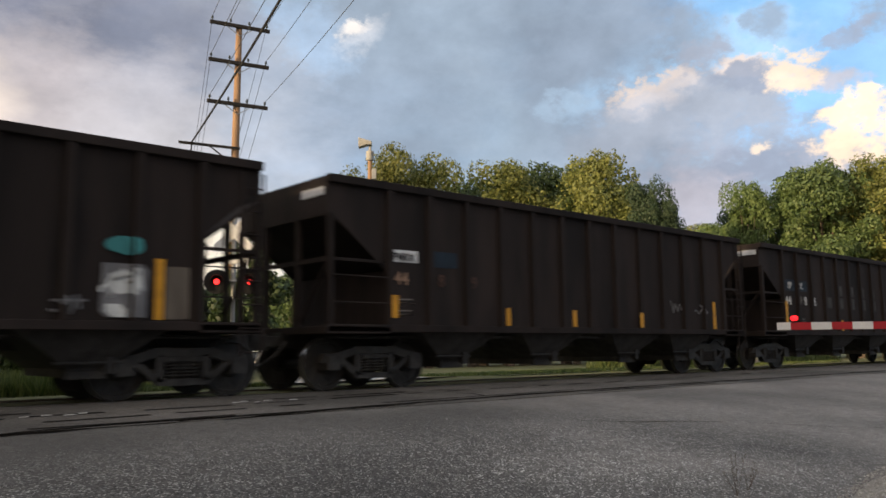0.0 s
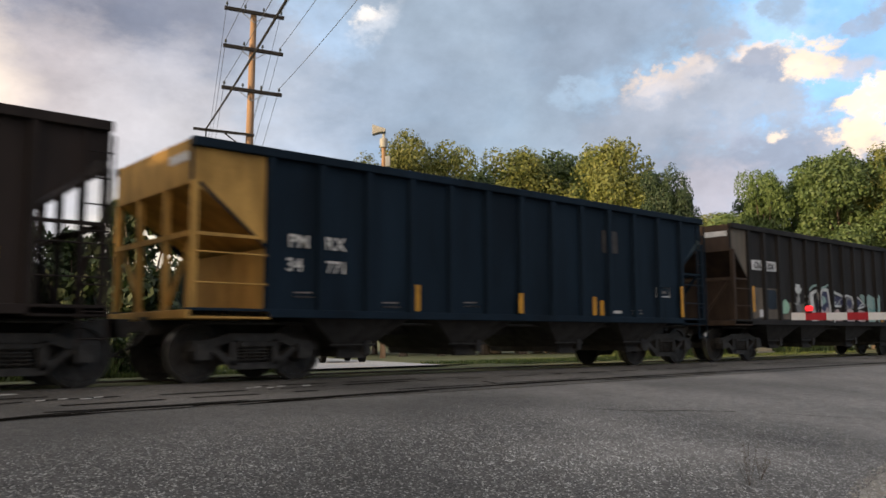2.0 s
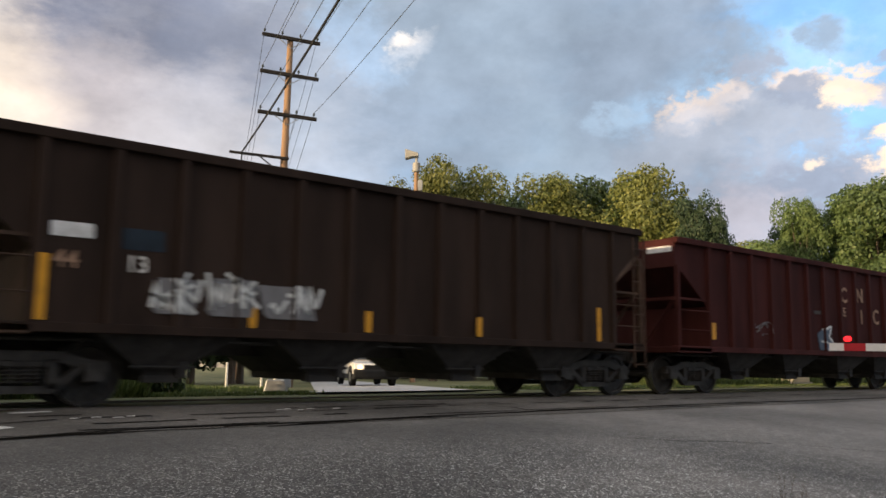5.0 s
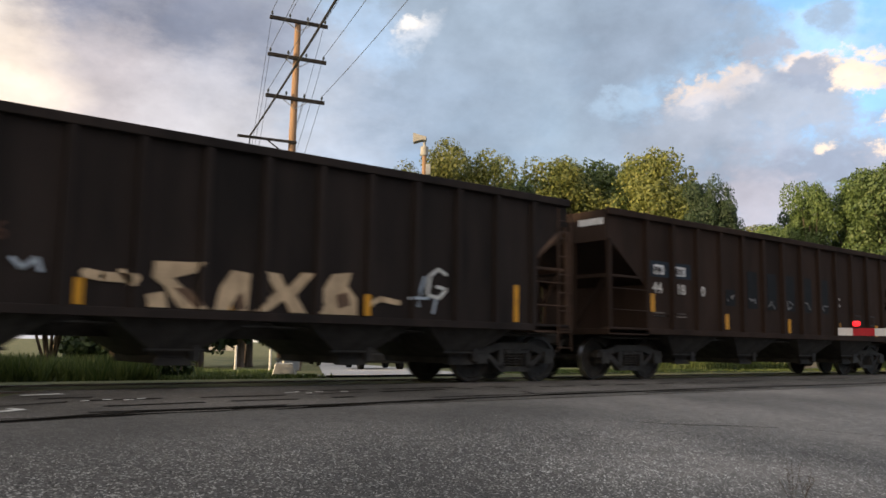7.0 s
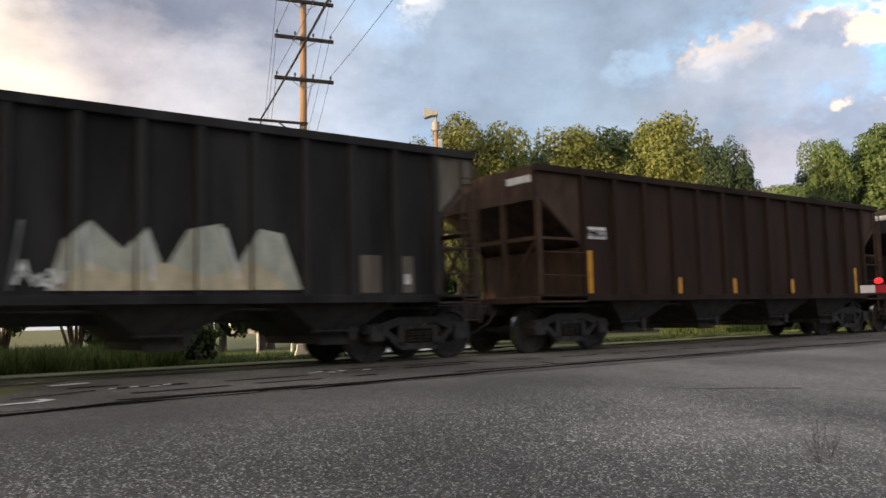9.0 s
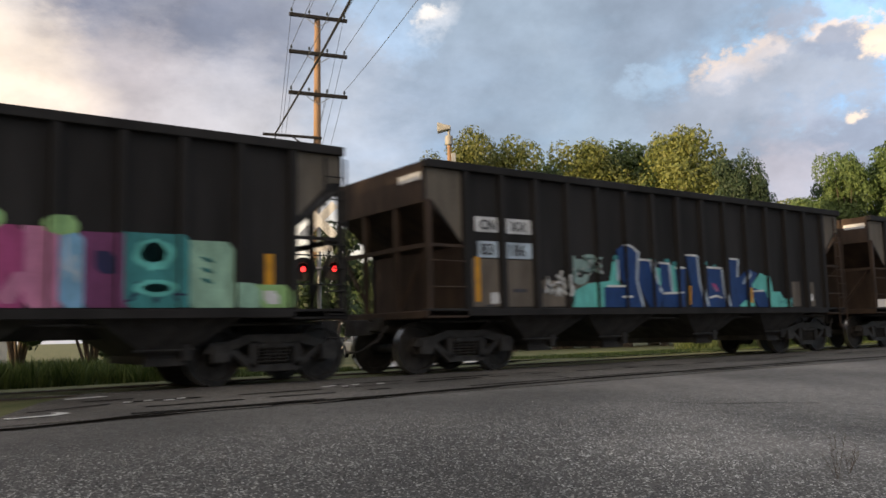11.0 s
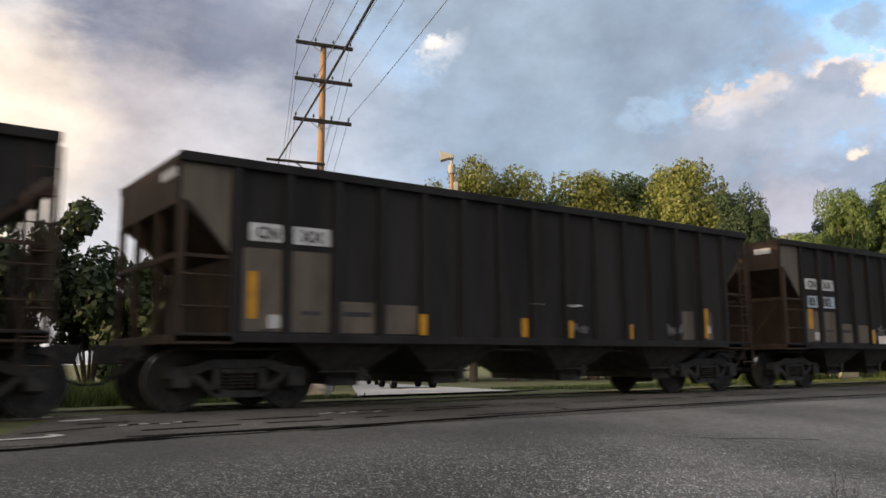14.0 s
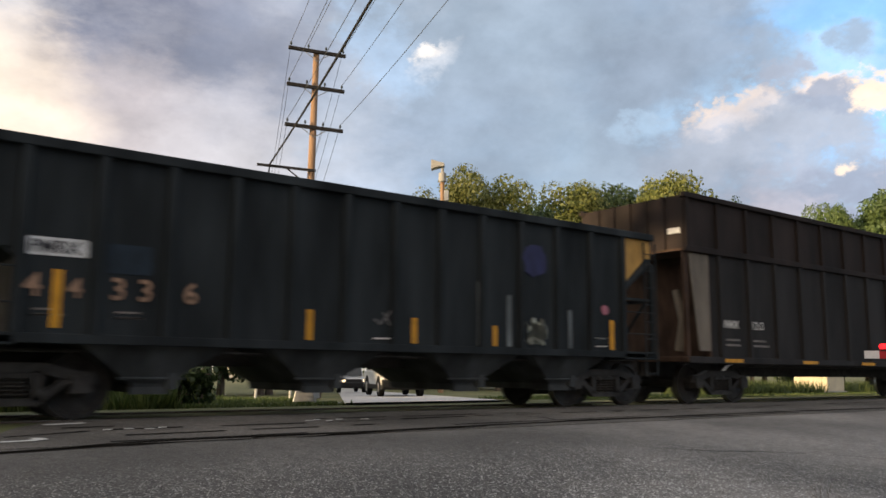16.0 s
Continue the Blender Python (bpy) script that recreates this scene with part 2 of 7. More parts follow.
def glow(name, colour, power):
    m = bpy.data.materials.new(name)
    m.use_nodes = True
    p = m.node_tree.nodes["Principled BSDF"]
    p.inputs["Base Color"].default_value = (*colour, 1)
    p.inputs["Emission Color"].default_value = (*colour, 1)
    p.inputs["Emission Strength"].default_value = power
    return m


def asphalt(name, colour, stone, patch=0.35, stone_scale=75.0, lane=False):
    """Old asphalt: pale stones in a dark binder, worn patches, stains and fine cracks."""
    m = bpy.data.materials.new(name)
    m.use_nodes = True
    nt = m.node_tree
    N, L = nt.nodes.new, nt.links.new
    p = nt.nodes["Principled BSDF"]
    tc = N("ShaderNodeTexCoord")
    v = N("ShaderNodeTexVoronoi")
    v.inputs["Scale"].default_value = stone_scale
    L(tc.outputs["Object"], v.inputs["Vector"])
    big, mid = N("ShaderNodeTexNoise"), N("ShaderNodeTexNoise")
    big.inputs["Scale"].default_value, big.inputs["Detail"].default_value = 0.35, 6
    mid.inputs["Scale"].default_value, mid.inputs["Detail"].default_value = 9.0, 5
    for n in (big, mid):
        L(tc.outputs["Object"], n.inputs["Vector"])
    sep = N("ShaderNodeSeparateColor")
    L(v.outputs["Color"], sep.inputs[0])
    pick = N("ShaderNodeMapRange")
    pick.inputs["From Min"].default_value, pick.inputs["From Max"].default_value = 0.76, 0.97
    L(sep.outputs[0], pick.inputs["Value"])
    mix = N("ShaderNodeMix")
    mix.data_type = "RGBA"
    mix.inputs[6].default_value, mix.inputs[7].default_value = (*colour, 1), (*stone, 1)
    L(pick.outputs[0], mix.inputs["Factor"])
    worn = N("ShaderNodeMapRange")
    worn.inputs["From Min"].default_value, worn.inputs["From Max"].default_value = 0.3, 0.7
    worn.inputs["To Min"].default_value, worn.inputs["To Max"].default_value = 1 - patch, 1 + patch
    L(big.outputs["Fac"], worn.inputs["Value"])
    worn2 = N("ShaderNodeMapRange")
    worn2.inputs["From Min"].default_value, worn2.inputs["From Max"].default_value = 0.3, 0.7
    worn2.inputs["To Min"].default_value, worn2.inputs["To Max"].default_value = 0.8, 1.2
    L(mid.outputs["Fac"], worn2.inputs["Value"])
    mul = N("ShaderNodeMath")
    mul.operation = "MULTIPLY"
    L(worn.outputs[0], mul.inputs[0]), L(worn2.outputs[0], mul.inputs[1])
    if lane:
        # the lane is paler than the lot; reflected light is put into its tone
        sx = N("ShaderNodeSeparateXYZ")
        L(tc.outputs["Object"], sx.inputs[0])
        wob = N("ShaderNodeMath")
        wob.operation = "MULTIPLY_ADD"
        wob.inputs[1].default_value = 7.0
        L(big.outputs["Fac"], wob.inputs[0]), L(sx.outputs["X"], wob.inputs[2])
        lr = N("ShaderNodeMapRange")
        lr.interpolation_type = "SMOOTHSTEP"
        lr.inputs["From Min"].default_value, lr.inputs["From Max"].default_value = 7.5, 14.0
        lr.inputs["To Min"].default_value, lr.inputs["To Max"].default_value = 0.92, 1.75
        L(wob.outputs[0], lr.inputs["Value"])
        # loose stones lie thick on the lot, thin on the lane and near the track
        def fade(socket, a, b):
            f = N("ShaderNodeMapRange")
            f.interpolation_type = "SMOOTHSTEP"
            f.inputs["From Min"].default_value, f.inputs["From Max"].default_value = a, b
            f.inputs["To Min"].default_value, f.inputs["To Max"].default_value = 1.0, 0.15
            L(socket, f.inputs["Value"])
            return f.outputs[0]
        wy = N("ShaderNodeMath")
        wy.operation = "MULTIPLY_ADD"
        wy.inputs[1].default_value = 2.5
        L(mid.outputs["Fac"], wy.inputs[0]), L(sx.outputs["Y"], wy.inputs[2])
        both = N("ShaderNodeMath")
        both.operation = "MULTIPLY"
        L(fade(wob.outputs[0], 8.0, 13.5), both.inputs[0]), L(fade(wy.outputs[0], 6.4, 8.6), both.inputs[1])
        amount = N("ShaderNodeMath")
        amount.operation = "MULTIPLY"
        L(both.outputs[0], amount.inputs[0]), L(pick.outputs[0], amount.inputs[1])
        L(amount.outputs[0], mix.inputs["Factor"])
        # dark pits between the stones
        pit = N("ShaderNodeMapRange")
        pit.inputs["From Min"].default_value, pit.inputs["From Max"].default_value = 0.0, 0.45
        pit.inputs["To Min"].default_value = 0.22
        L(sep.outputs[1], pit.inputs["Value"])
        pm = N("ShaderNodeMix")
        pm.data_type = "FLOAT"
        pm.inputs[2].default_value = 1.0
        L(both.outputs[0], pm.inputs[0]), L(pit.outputs[0], pm.inputs[3])
        m5 = N("ShaderNodeMath")
        m5.operation = "MULTIPLY"
        L(mul.outputs[0], m5.inputs[0]), L(pm.outputs[0], m5.inputs[1])
        mul = m5
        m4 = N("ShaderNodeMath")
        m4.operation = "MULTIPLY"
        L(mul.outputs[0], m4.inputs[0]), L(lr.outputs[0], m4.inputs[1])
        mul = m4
    m2 = N("ShaderNodeMix")
    m2.data_type, m2.blend_type = "RGBA", "MULTIPLY"
    m2.inputs["Factor"].default_value = 1.0
    L(mix.outputs[2], m2.inputs[6]), L(mul.outputs[0], m2.inputs[7])
    L(m2.outputs[2], p.inputs["Base Color"])
    p.inputs["Roughness"].default_value = 0.8
    p.inputs["Specular IOR Level"].default_value = 0.35
    bn = N("ShaderNodeBump")
    bn.inputs["Strength"].default_value, bn.inputs["Distance"].default_value = 0.6, 0.012
    L(v.outputs["Distance"], bn.inputs["Height"])
    L(bn.outputs[0], p.inputs["Normal"])
    return m


def leaf(name, dark, light):
    m = bpy.data.materials.new(name)
    m.use_nodes = True
    nt = m.node_tree
    N, L = nt.nodes.new, nt.links.new
    p = nt.nodes["Principled BSDF"]
    g = N("ShaderNodeNewGeometry")
    ramp = N("ShaderNodeValToRGB")
    ramp.color_ramp.elements[0].color, ramp.color_ramp.elements[1].color = (*dark, 1), (*light, 1)
    L(g.outputs["Random Per Island"], ramp.inputs[0])
    oi = N("ShaderNodeObjectInfo")
    r = N("ShaderNodeMapRange")
    r.inputs["To Min"].default_value, r.inputs["To Max"].default_value = 0.75, 1.25
    L(oi.outputs["Random"], r.inputs["Value"])
    mx = N("ShaderNodeMix")
    mx.data_type, mx.blend_type = "RGBA", "MULTIPLY"
    mx.inputs["Factor"].default_value = 1.0
    L(ramp.outputs[0], mx.inputs[6]), L(r.outputs[0], mx.inputs[7])
    L(mx.outputs[2], p.inputs["Base Color"])
    p.inputs["Roughness"].default_value = 0.6
    tr = N("ShaderNodeBsdfTranslucent")
    L(mx.outputs[2], tr.inputs[0])
    ms = N("ShaderNodeMixShader")
    ms.inputs[0].default_value = 0.3
    L(p.outputs[0], ms.inputs[1]), L(tr.outputs[0], ms.inputs[2])
    L(ms.outputs[0], nt.nodes["Material Output"].inputs[0])
    return m


M = {}
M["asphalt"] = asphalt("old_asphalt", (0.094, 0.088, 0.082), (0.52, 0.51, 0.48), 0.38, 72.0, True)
M["pad"] = asphalt("crossing_asphalt", (0.085, 0.078, 0.071), (0.17, 0.16, 0.145), 0.5, 60.0)
# near-black oily planks: shade under the train is put into the colour
M["oil_and_shade"] = shader("oil_plank_with_shade", (0.013, 0.012, 0.011), 1.0, spec=0.0, spread=0.5, scale=3, bump=0.5)
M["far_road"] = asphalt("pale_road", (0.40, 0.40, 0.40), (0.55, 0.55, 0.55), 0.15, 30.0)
M["shoulder"] = asphalt("shoulder_gravel", (0.26, 0.245, 0.22), (0.5, 0.48, 0.44), 0.2, 60.0)
M["patch"] = asphalt("repair_patch", (0.115, 0.108, 0.10), (0.2, 0.19, 0.18), 0.3, 60.0)
M["chip"] = leaf("stone_chip", (0.16, 0.15, 0.135), (0.62, 0.60, 0.56))
M["tar"] = shader("tar_seam", (0.010, 0.009, 0.008), 1.0, spec=0.0, spread=0.5, scale=2.0, bump=0.4)
M["concrete"] = shader("pale_concrete", (0.42, 0.40, 0.37), 0.85, spread=0.2, scale=1.5, bump=0.3)
M["ballast"] = shader("ballast_stone", (0.075, 0.068, 0.062), 0.9, spread=0.5, scale=20, fine=60, bump=0.9)
M["paint_white"] = shader("road_paint", (0.62, 0.62, 0.60), 0.7, spread=0.25, scale=8, bump=0.2)
M["rail"] = shader("rail_steel", (0.10, 0.075, 0.06), 0.5, 0.6, spread=0.3, bump=0.1)
M["rail_top"] = shader("polished_rail", (0.55, 0.54, 0.53), 0.22, 1.0, spread=0.1, bump=0.0)
# dull rail top: reflection of the black car undersides put into the colour
M["rail_dull"] = shader("dark_reflection_rail", (0.05, 0.043, 0.038), 0.8, 0.2, spread=0.3, spec=0.1, bump=0.1)
M["dusty"] = shader("dusty_chute_paint", (0.060, 0.066, 0.070), 0.85, spread=0.45, scale=2.5, streak=3, spec=0.1, bump=0.2)
M["wood_pole"] = shader("weathered_pole", (0.29, 0.185, 0.115), 0.85, spread=0.3, scale=4, streak=9, bump=0.4)
M["wood_arm"] = shader("creosote_arm", (0.030, 0.027, 0.026), 0.85, spread=0.35, scale=5, bump=0.3)
M["wood_tie"] = shader("timber_tie", (0.07, 0.055, 0.045), 0.9, spread=0.35, scale=5, bump=0.5)
M["cable"] = shader("black_cable", (0.015, 0.015, 0.017), 0.6, bump=0.0)
M["wire"] = shader("grey_wire", (0.10, 0.11, 0.12), 0.5, 0.5, bump=0.0)
M["glass_ins"] = shader("insulator_glass", (0.06, 0.07, 0.07), 0.25, spread=0.2, bump=0.0)
M["galv"] = shader("galvanised_steel", (0.34, 0.35, 0.36), 0.5, 0.6, spread=0.2, bump=0.05)
M["siren_grey"] = shader("siren_paint", (0.33, 0.325, 0.31), 0.6, spread=0.15, bump=0.05)
M["black"] = shader("signal_black", (0.012, 0.012, 0.012), 0.6, spread=0.3, bump=0.05)
M["red_lens"] = glow("lit_red_lens", (1.0, 0.03, 0.03), 2.2)
M["tip_lamp"] = glow("lit_gate_lamp", (1.0, 0.015, 0.02), 1.6)
M["gate_red"] = shader("gate_red_sheet", (0.42, 0.02, 0.03), 0.45, spread=0.1, bump=0.0)
M["gate_white"] = shader("gate_white_sheet", (0.72, 0.72, 0.72), 0.45, spread=0.06, bump=0.0)
M["running"] = shader("running_gear_grime", (0.036, 0.034, 0.033), 0.75, 0.1, spread=0.5, scale=5, bump=0.4)
M["frame_cast"] = shader("cast_frame_grime", (0.050, 0.047, 0.045), 0.7, 0.2, spread=0.4, scale=5, bump=0.4)
M["tread"] = shader("polished_tread", (0.45, 0.44, 0.43), 0.3, 1.0, bump=0.0)
M["strip"] = shader("yellow_reflector", (0.62, 0.30, 0.02), 0.5, spread=0.25, scale=4, bump=0.05)
M["plate"] = shader("white_plate", (0.62, 0.63, 0.64), 0.6, spread=0.25, scale=5, bump=0.05)
M["letter"] = shader("stencil_white", (0.60, 0.59, 0.57), 0.7, spread=0.45, scale=5, bump=0.05)
M["faded"] = shader("faded_stencil", (0.17, 0.155, 0.145), 0.7, spread=0.4, scale=5, bump=0.05)
M["letter_rust"] = shader("rusty_stencil", (0.30, 0.19, 0.13), 0.7, spread=0.4, scale=5, bump=0.05)
M["letter_dark"] = shader("dark_stencil", (0.05, 0.05, 0.06), 0.7, spread=0.3, scale=5, bump=0.05)
M["tan"] = shader("bare_tan_patch", (0.135, 0.115, 0.095), 0.8, spread=0.3, scale=3, streak=3, bump=0.2)
M["blue_patch"] = shader("blue_stencil_patch", (0.011, 0.021, 0.034), 0.7, spread=0.4, scale=3, bump=0.1)
M["tan_end"] = shader("pale_corner_sheet", (0.16, 0.14, 0.115), 0.8, spread=0.3, scale=2.5, streak=3, bump=0.2)
M["yellow_end"] = shader("weathered_yellow_sheet", (0.46, 0.27, 0.075), 0.75, spread=0.35, scale=2.5, streak=2, bump=0.2)
M["rust_end"] = shader("rusted_end", (0.060, 0.036, 0.025), 0.85, spread=0.5, scale=3, streak=2, bump=0.3)
M["brown_end"] = shader("brown_end_sheet", (0.052, 0.037, 0.029), 0.85, spread=0.45, scale=2.5, streak=3, second=(0.078, 0.052, 0.038), bump=0.25)
M["rust_mark"] = shader("rust_stencil", (0.075, 0.040, 0.028), 0.75, spread=0.4, scale=5, bump=0.05)
M["ghost"] = shader("painted_out_panel", (0.050, 0.046, 0.045), 0.8, spread=0.3, scale=4, bump=0.05)
M["dark_ghost"] = shader("painted_out_letter", (0.006, 0.007, 0.009), 0.8, spread=0.3, scale=4, bump=0.05)
M["pale_panel"] = shader("pale_worn_panel", (0.13, 0.125, 0.12), 0.8, spread=0.3, scale=3, streak=3, bump=0.1)
M["streak"] = shader("pale_run_streak", (0.13, 0.15, 0.16), 0.8, spread=0.5, scale=4, streak=3, bump=0.05)
M["sky_letter"] = shader("pale_blue_stencil", (0.22, 0.36, 0.46), 0.7, spread=0.3, scale=5, bump=0.05)
M["sky_plate"] = shader("pale_blue_plate", (0.44, 0.53, 0.62), 0.65, spread=0.3, scale=5, bump=0.05)
BODY = {
    "black": shader("black_car_paint", (0.0292, 0.0280, 0.0285), 0.77, spec=0.12, spread=0.35, scale=1.6, streak=4, bump=0.12, object_random=0.12),
    "brownblack": shader("brown_black_paint", (0.0262, 0.0226, 0.0226), 0.80, spec=0.12, spread=0.4, scale=1.6, streak=4, second=(0.0365, 0.0282, 0.0262), bump=0.12, object_random=0.12),
    "brown": shader("oxide_brown_paint", (0.034, 0.0228, 0.0188), 0.85, spec=0.12, spread=0.4, scale=1.6, streak=4, second=(0.043, 0.0285, 0.023), bump=0.15, object_random=0.12),
    "red": shader("oxide_red_paint", (0.0493, 0.0139, 0.0128), 0.80, spec=0.12, spread=0.4, scale=1.6, streak=4, bump=0.12, object_random=0.12),
    "blue": shader("dark_blue_paint", (0.0081, 0.0174, 0.0302), 0.70, spec=0.12, spread=0.35, scale=1.6, streak=4, bump=0.12, object_random=0.1),
    "slate": shader("faded_slate_paint", (0.0155, 0.0185, 0.0215), 0.77, spec=0.12, spread=0.4, scale=1.3, streak=4, second=(0.038, 0.046, 0.052), bump=0.12, object_random=0.1),
    "grey": shader("grey_dust_paint", (0.0261, 0.0249, 0.0255), 0.85, spec=0.12, spread=0.4, scale=1.5, streak=4, second=(0.0450, 0.0438, 0.0450), bump=0.12, object_random=0.12),
}
SPRAY = {}
for key, col in {"teal": (0.05, 0.24, 0.25), "aqua": (0.13, 0.50, 0.46), "mint": (0.30, 0.50, 0.38), "lime": (0.28, 0.48, 0.20), "pink": (0.50, 0.20, 0.34), "plum": (0.16, 0.045, 0.13),
                 "navy": (0.022, 0.022, 0.075), "royal": (0.010, 0.044, 0.165), "sky": (0.20, 0.40, 0.60), "cyan": (0.07, 0.25, 0.36), "white": (0.60, 0.62, 0.62), "cream": (0.50, 0.44, 0.31),
                 "rose": (0.42, 0.15, 0.20), "pale": (0.40, 0.42, 0.36), "palepink": (0.46, 0.36, 0.37), "paleteal": (0.26, 0.38, 0.36), "grey": (0.17, 0.17, 0.18), "magenta": (0.38, 0.07, 0.21), "brightblue": (0.028, 0.135, 0.30), "dimblue": (0.020, 0.090, 0.140), "skywhite": (0.38, 0.45, 0.54), "tan": (0.50, 0.38, 0.25), "umber": (0.13, 0.08, 0.05), "slateblue": (0.07, 0.10, 0.15)}.items():
    SPRAY[key] = shader("spray_" + key, col, 0.55, spread=0.25, scale=6, streak=2, bump=0.05)
M["leaf"] = leaf("tree_leaf", (0.055, 0.095, 0.030), (0.135, 0.190, 0.060))
# gold copy of the tree leaf: evening sun is put into its colour
M["leaf_gold"] = leaf("tree_leaf_sun_gold", (0.095, 0.122, 0.030), (0.250, 0.262, 0.068))
M["leaf_mid"] = leaf("tree_leaf_green", (0.030, 0.062, 0.030), (0.080, 0.128, 0.058))
M["leaf_dark"] = leaf("shrub_leaf", (0.014, 0.030, 0.010), (0.050, 0.080, 0.022))
M["grass"] = leaf("grass_blade", (0.045, 0.080, 0.020), (0.15, 0.185, 0.055))
M["bark"] = shader("bark", (0.12, 0.095, 0.075), 0.9, spread=0.4, scale=6, streak=4, bump=0.6)
M["soil"] = shader("grassy_ground", (0.10, 0.135, 0.045), 0.95, spread=0.45, scale=0.7, fine=25, second=(0.19, 0.18, 0.09), bump=0.5)
M["gravel"] = shader("gravel_drive", (0.30, 0.285, 0.26), 0.9, spread=0.3, scale=3, fine=60, bump=0.6)


# ---- mesh building ----
class Build:
    """Collects vertices and faces of one mesh."""

    def __init__(self):
        self.v, self.f = [], []

    def box(self, x0, x1, y0, y1, z0, z1, m=None):
        n = len(self.v)
        pts = [Vector((x, y, z)) for z in (z0, z1) for y in (y0, y1) for x in (x0, x1)]
        self.v += [tuple(m @ p) if m else tuple(p) for p in pts]
        self.f += [tuple(n + i for i in q) for q in ((0, 2, 3, 1), (4, 5, 7, 6), (0, 1, 5, 4), (2, 6, 7, 3), (0, 4, 6, 2), (1, 3, 7, 5))]
        return self

    def prism(self, outline, a, b, axis="y"):
        """An outline of (u, w) pairs drawn out along an axis from a to b."""
        n, k = len(self.v), len(outline)
        for s in (a, b):
            for u, w in outline:
                self.v.append({"y": (u, s, w), "x": (s, u, w), "z": (u, w, s)}[axis])
        self.f += [tuple(range(n, n + k)), tuple(range(n + 2 * k - 1, n + k - 1, -1))]
        self.f += [(n + i, n + k + i, n + k + (i + 1) % k, n + (i + 1) % k) for i in range(k)]
        return self

    def tube(self, points, radii, sides=8):
        n = len(self.v)
        pts = [Vector(p) for p in points]
        if not isinstance(radii, (list, tuple)):
            radii = [radii] * len(pts)
        for i, p in enumerate(pts):
            way = (pts[min(i + 1, len(pts) - 1)] - pts[max(i - 1, 0)]).normalized()
            side = way.orthogonal().normalized() if abs(way.z) > 0.95 else way.cross((0, 0, 1)).normalized()
            up = side.cross(way)
            for k in range(sides):
                a = 2 * math.pi * k / sides
                self.v.append(tuple(p + radii[i] * (math.cos(a) * side + math.sin(a) * up)))
        for i in range(len(pts) - 1):
            for k in range(sides):
                k2 = (k + 1) % sides
                self.f.append((n + i * sides + k, n + i * sides + k2, n + (i + 1) * sides + k2, n + (i + 1) * sides + k))
        self.f.append(tuple(n + k for k in range(sides - 1, -1, -1)))
        e = n + (len(pts) - 1) * sides
        self.f.append(tuple(e + k for k in range(sides)))
        return self

    def lathe(self, profile, axis_at, sides=24):
        """Rings (y, r) about an axis along y through axis_at."""
        n = len(self.v)
        ax = Vector(axis_at)
        for y, r in profile:
            for k in range(sides):
                a = 2 * math.pi * k / sides
                self.v.append(tuple(ax + Vector((r * math.cos(a), y, r * math.sin(a)))))
        for i in range(len(profile) - 1):
            for k in range(sides):
                k2 = (k + 1) % sides
                self.f.append((n + i * sides + k, n + (i + 1) * sides + k, n + (i + 1) * sides + k2, n + i * sides + k2))
        self.f.append(tuple(n + k for k in range(sides)))
        e = n + (len(profile) - 1) * sides
        self.f.append(tuple(e + k for k in range(sides - 1, -1, -1)))
        return self

    def mesh(self, name, material, smooth=False, bevel=0.0):
        me = bpy.data.meshes.new(name)
        me.from_pydata(self.v, [], self.f)
        bm = bmesh.new()
        bm.from_mesh(me)
        if bevel:
            bmesh.ops.bevel(bm, geom=bm.edges[:], offset=bevel, segments=1, affect="EDGES")
        bmesh.ops.recalc_face_normals(bm, faces=bm.faces)
        bm.to_mesh(me)
        bm.free()
        if smooth:
            me.shade_smooth()
        me.materials.append(material)
        return me


def part(name, data, parent, label="", at=None, kind=""):
    ob = new(name, data)
    ob.parent = parent
    if at is not None:
        ob.matrix_basis = at
    return tagged(ob, label, kind=kind)


def thing(name, label, category, at=None, group="", data=None, kind=""):
    ob = new(name, data)
    if at is not None:
        ob.matrix_basis = at
    return tagged(ob, label, category, group, kind)


# ---- ground ----
TRACK_Y = 12.84


def ground_z(x, y):
    """Height of the ground: a hump at the track, falling gently away on both sides."""
    if y < 8.6:
        s = min(1.0, (8.6 - y) / 9.0)
        return -0.62 * s * s * (3 - 2 * s) * 1.0
    if y < 15.4:
        return 0.0
    if y < 62:
        return -0.08 * min(1.0, (y - 15.4) / 1.5) - 0.021 * (y - 15.4)
    return -1.06


def sheet(name, xs, ys, lift, material, label, category, inside=None, rough=0.0, kind="structure"):
    me = bpy.data.meshes.new(name)
    v = [(x, y, ground_z(x, y) + lift + rough * noise.noise((x * 0.8, y * 0.8, 0))) for y in ys for x in xs]
    k = len(xs)
    f = []
    for j in range(len(ys) - 1):
        for i in range(k - 1):
            if inside is None or inside((xs[i] + xs[i + 1]) / 2, (ys[j] + ys[j + 1]) / 2):
                f.append((j * k + i, j * k + i + 1, (j + 1) * k + i + 1, (j + 1) * k + i))
    me.from_pydata(v, [], f)
    me.materials.append(material)
    me.shade_smooth()
    return tagged(new(name, me), label, category, kind=kind)


def spaced(a, b, step):
    n = max(1, round((b - a) / step))
    return [a + (b - a) * i / n for i in range(n + 1)]


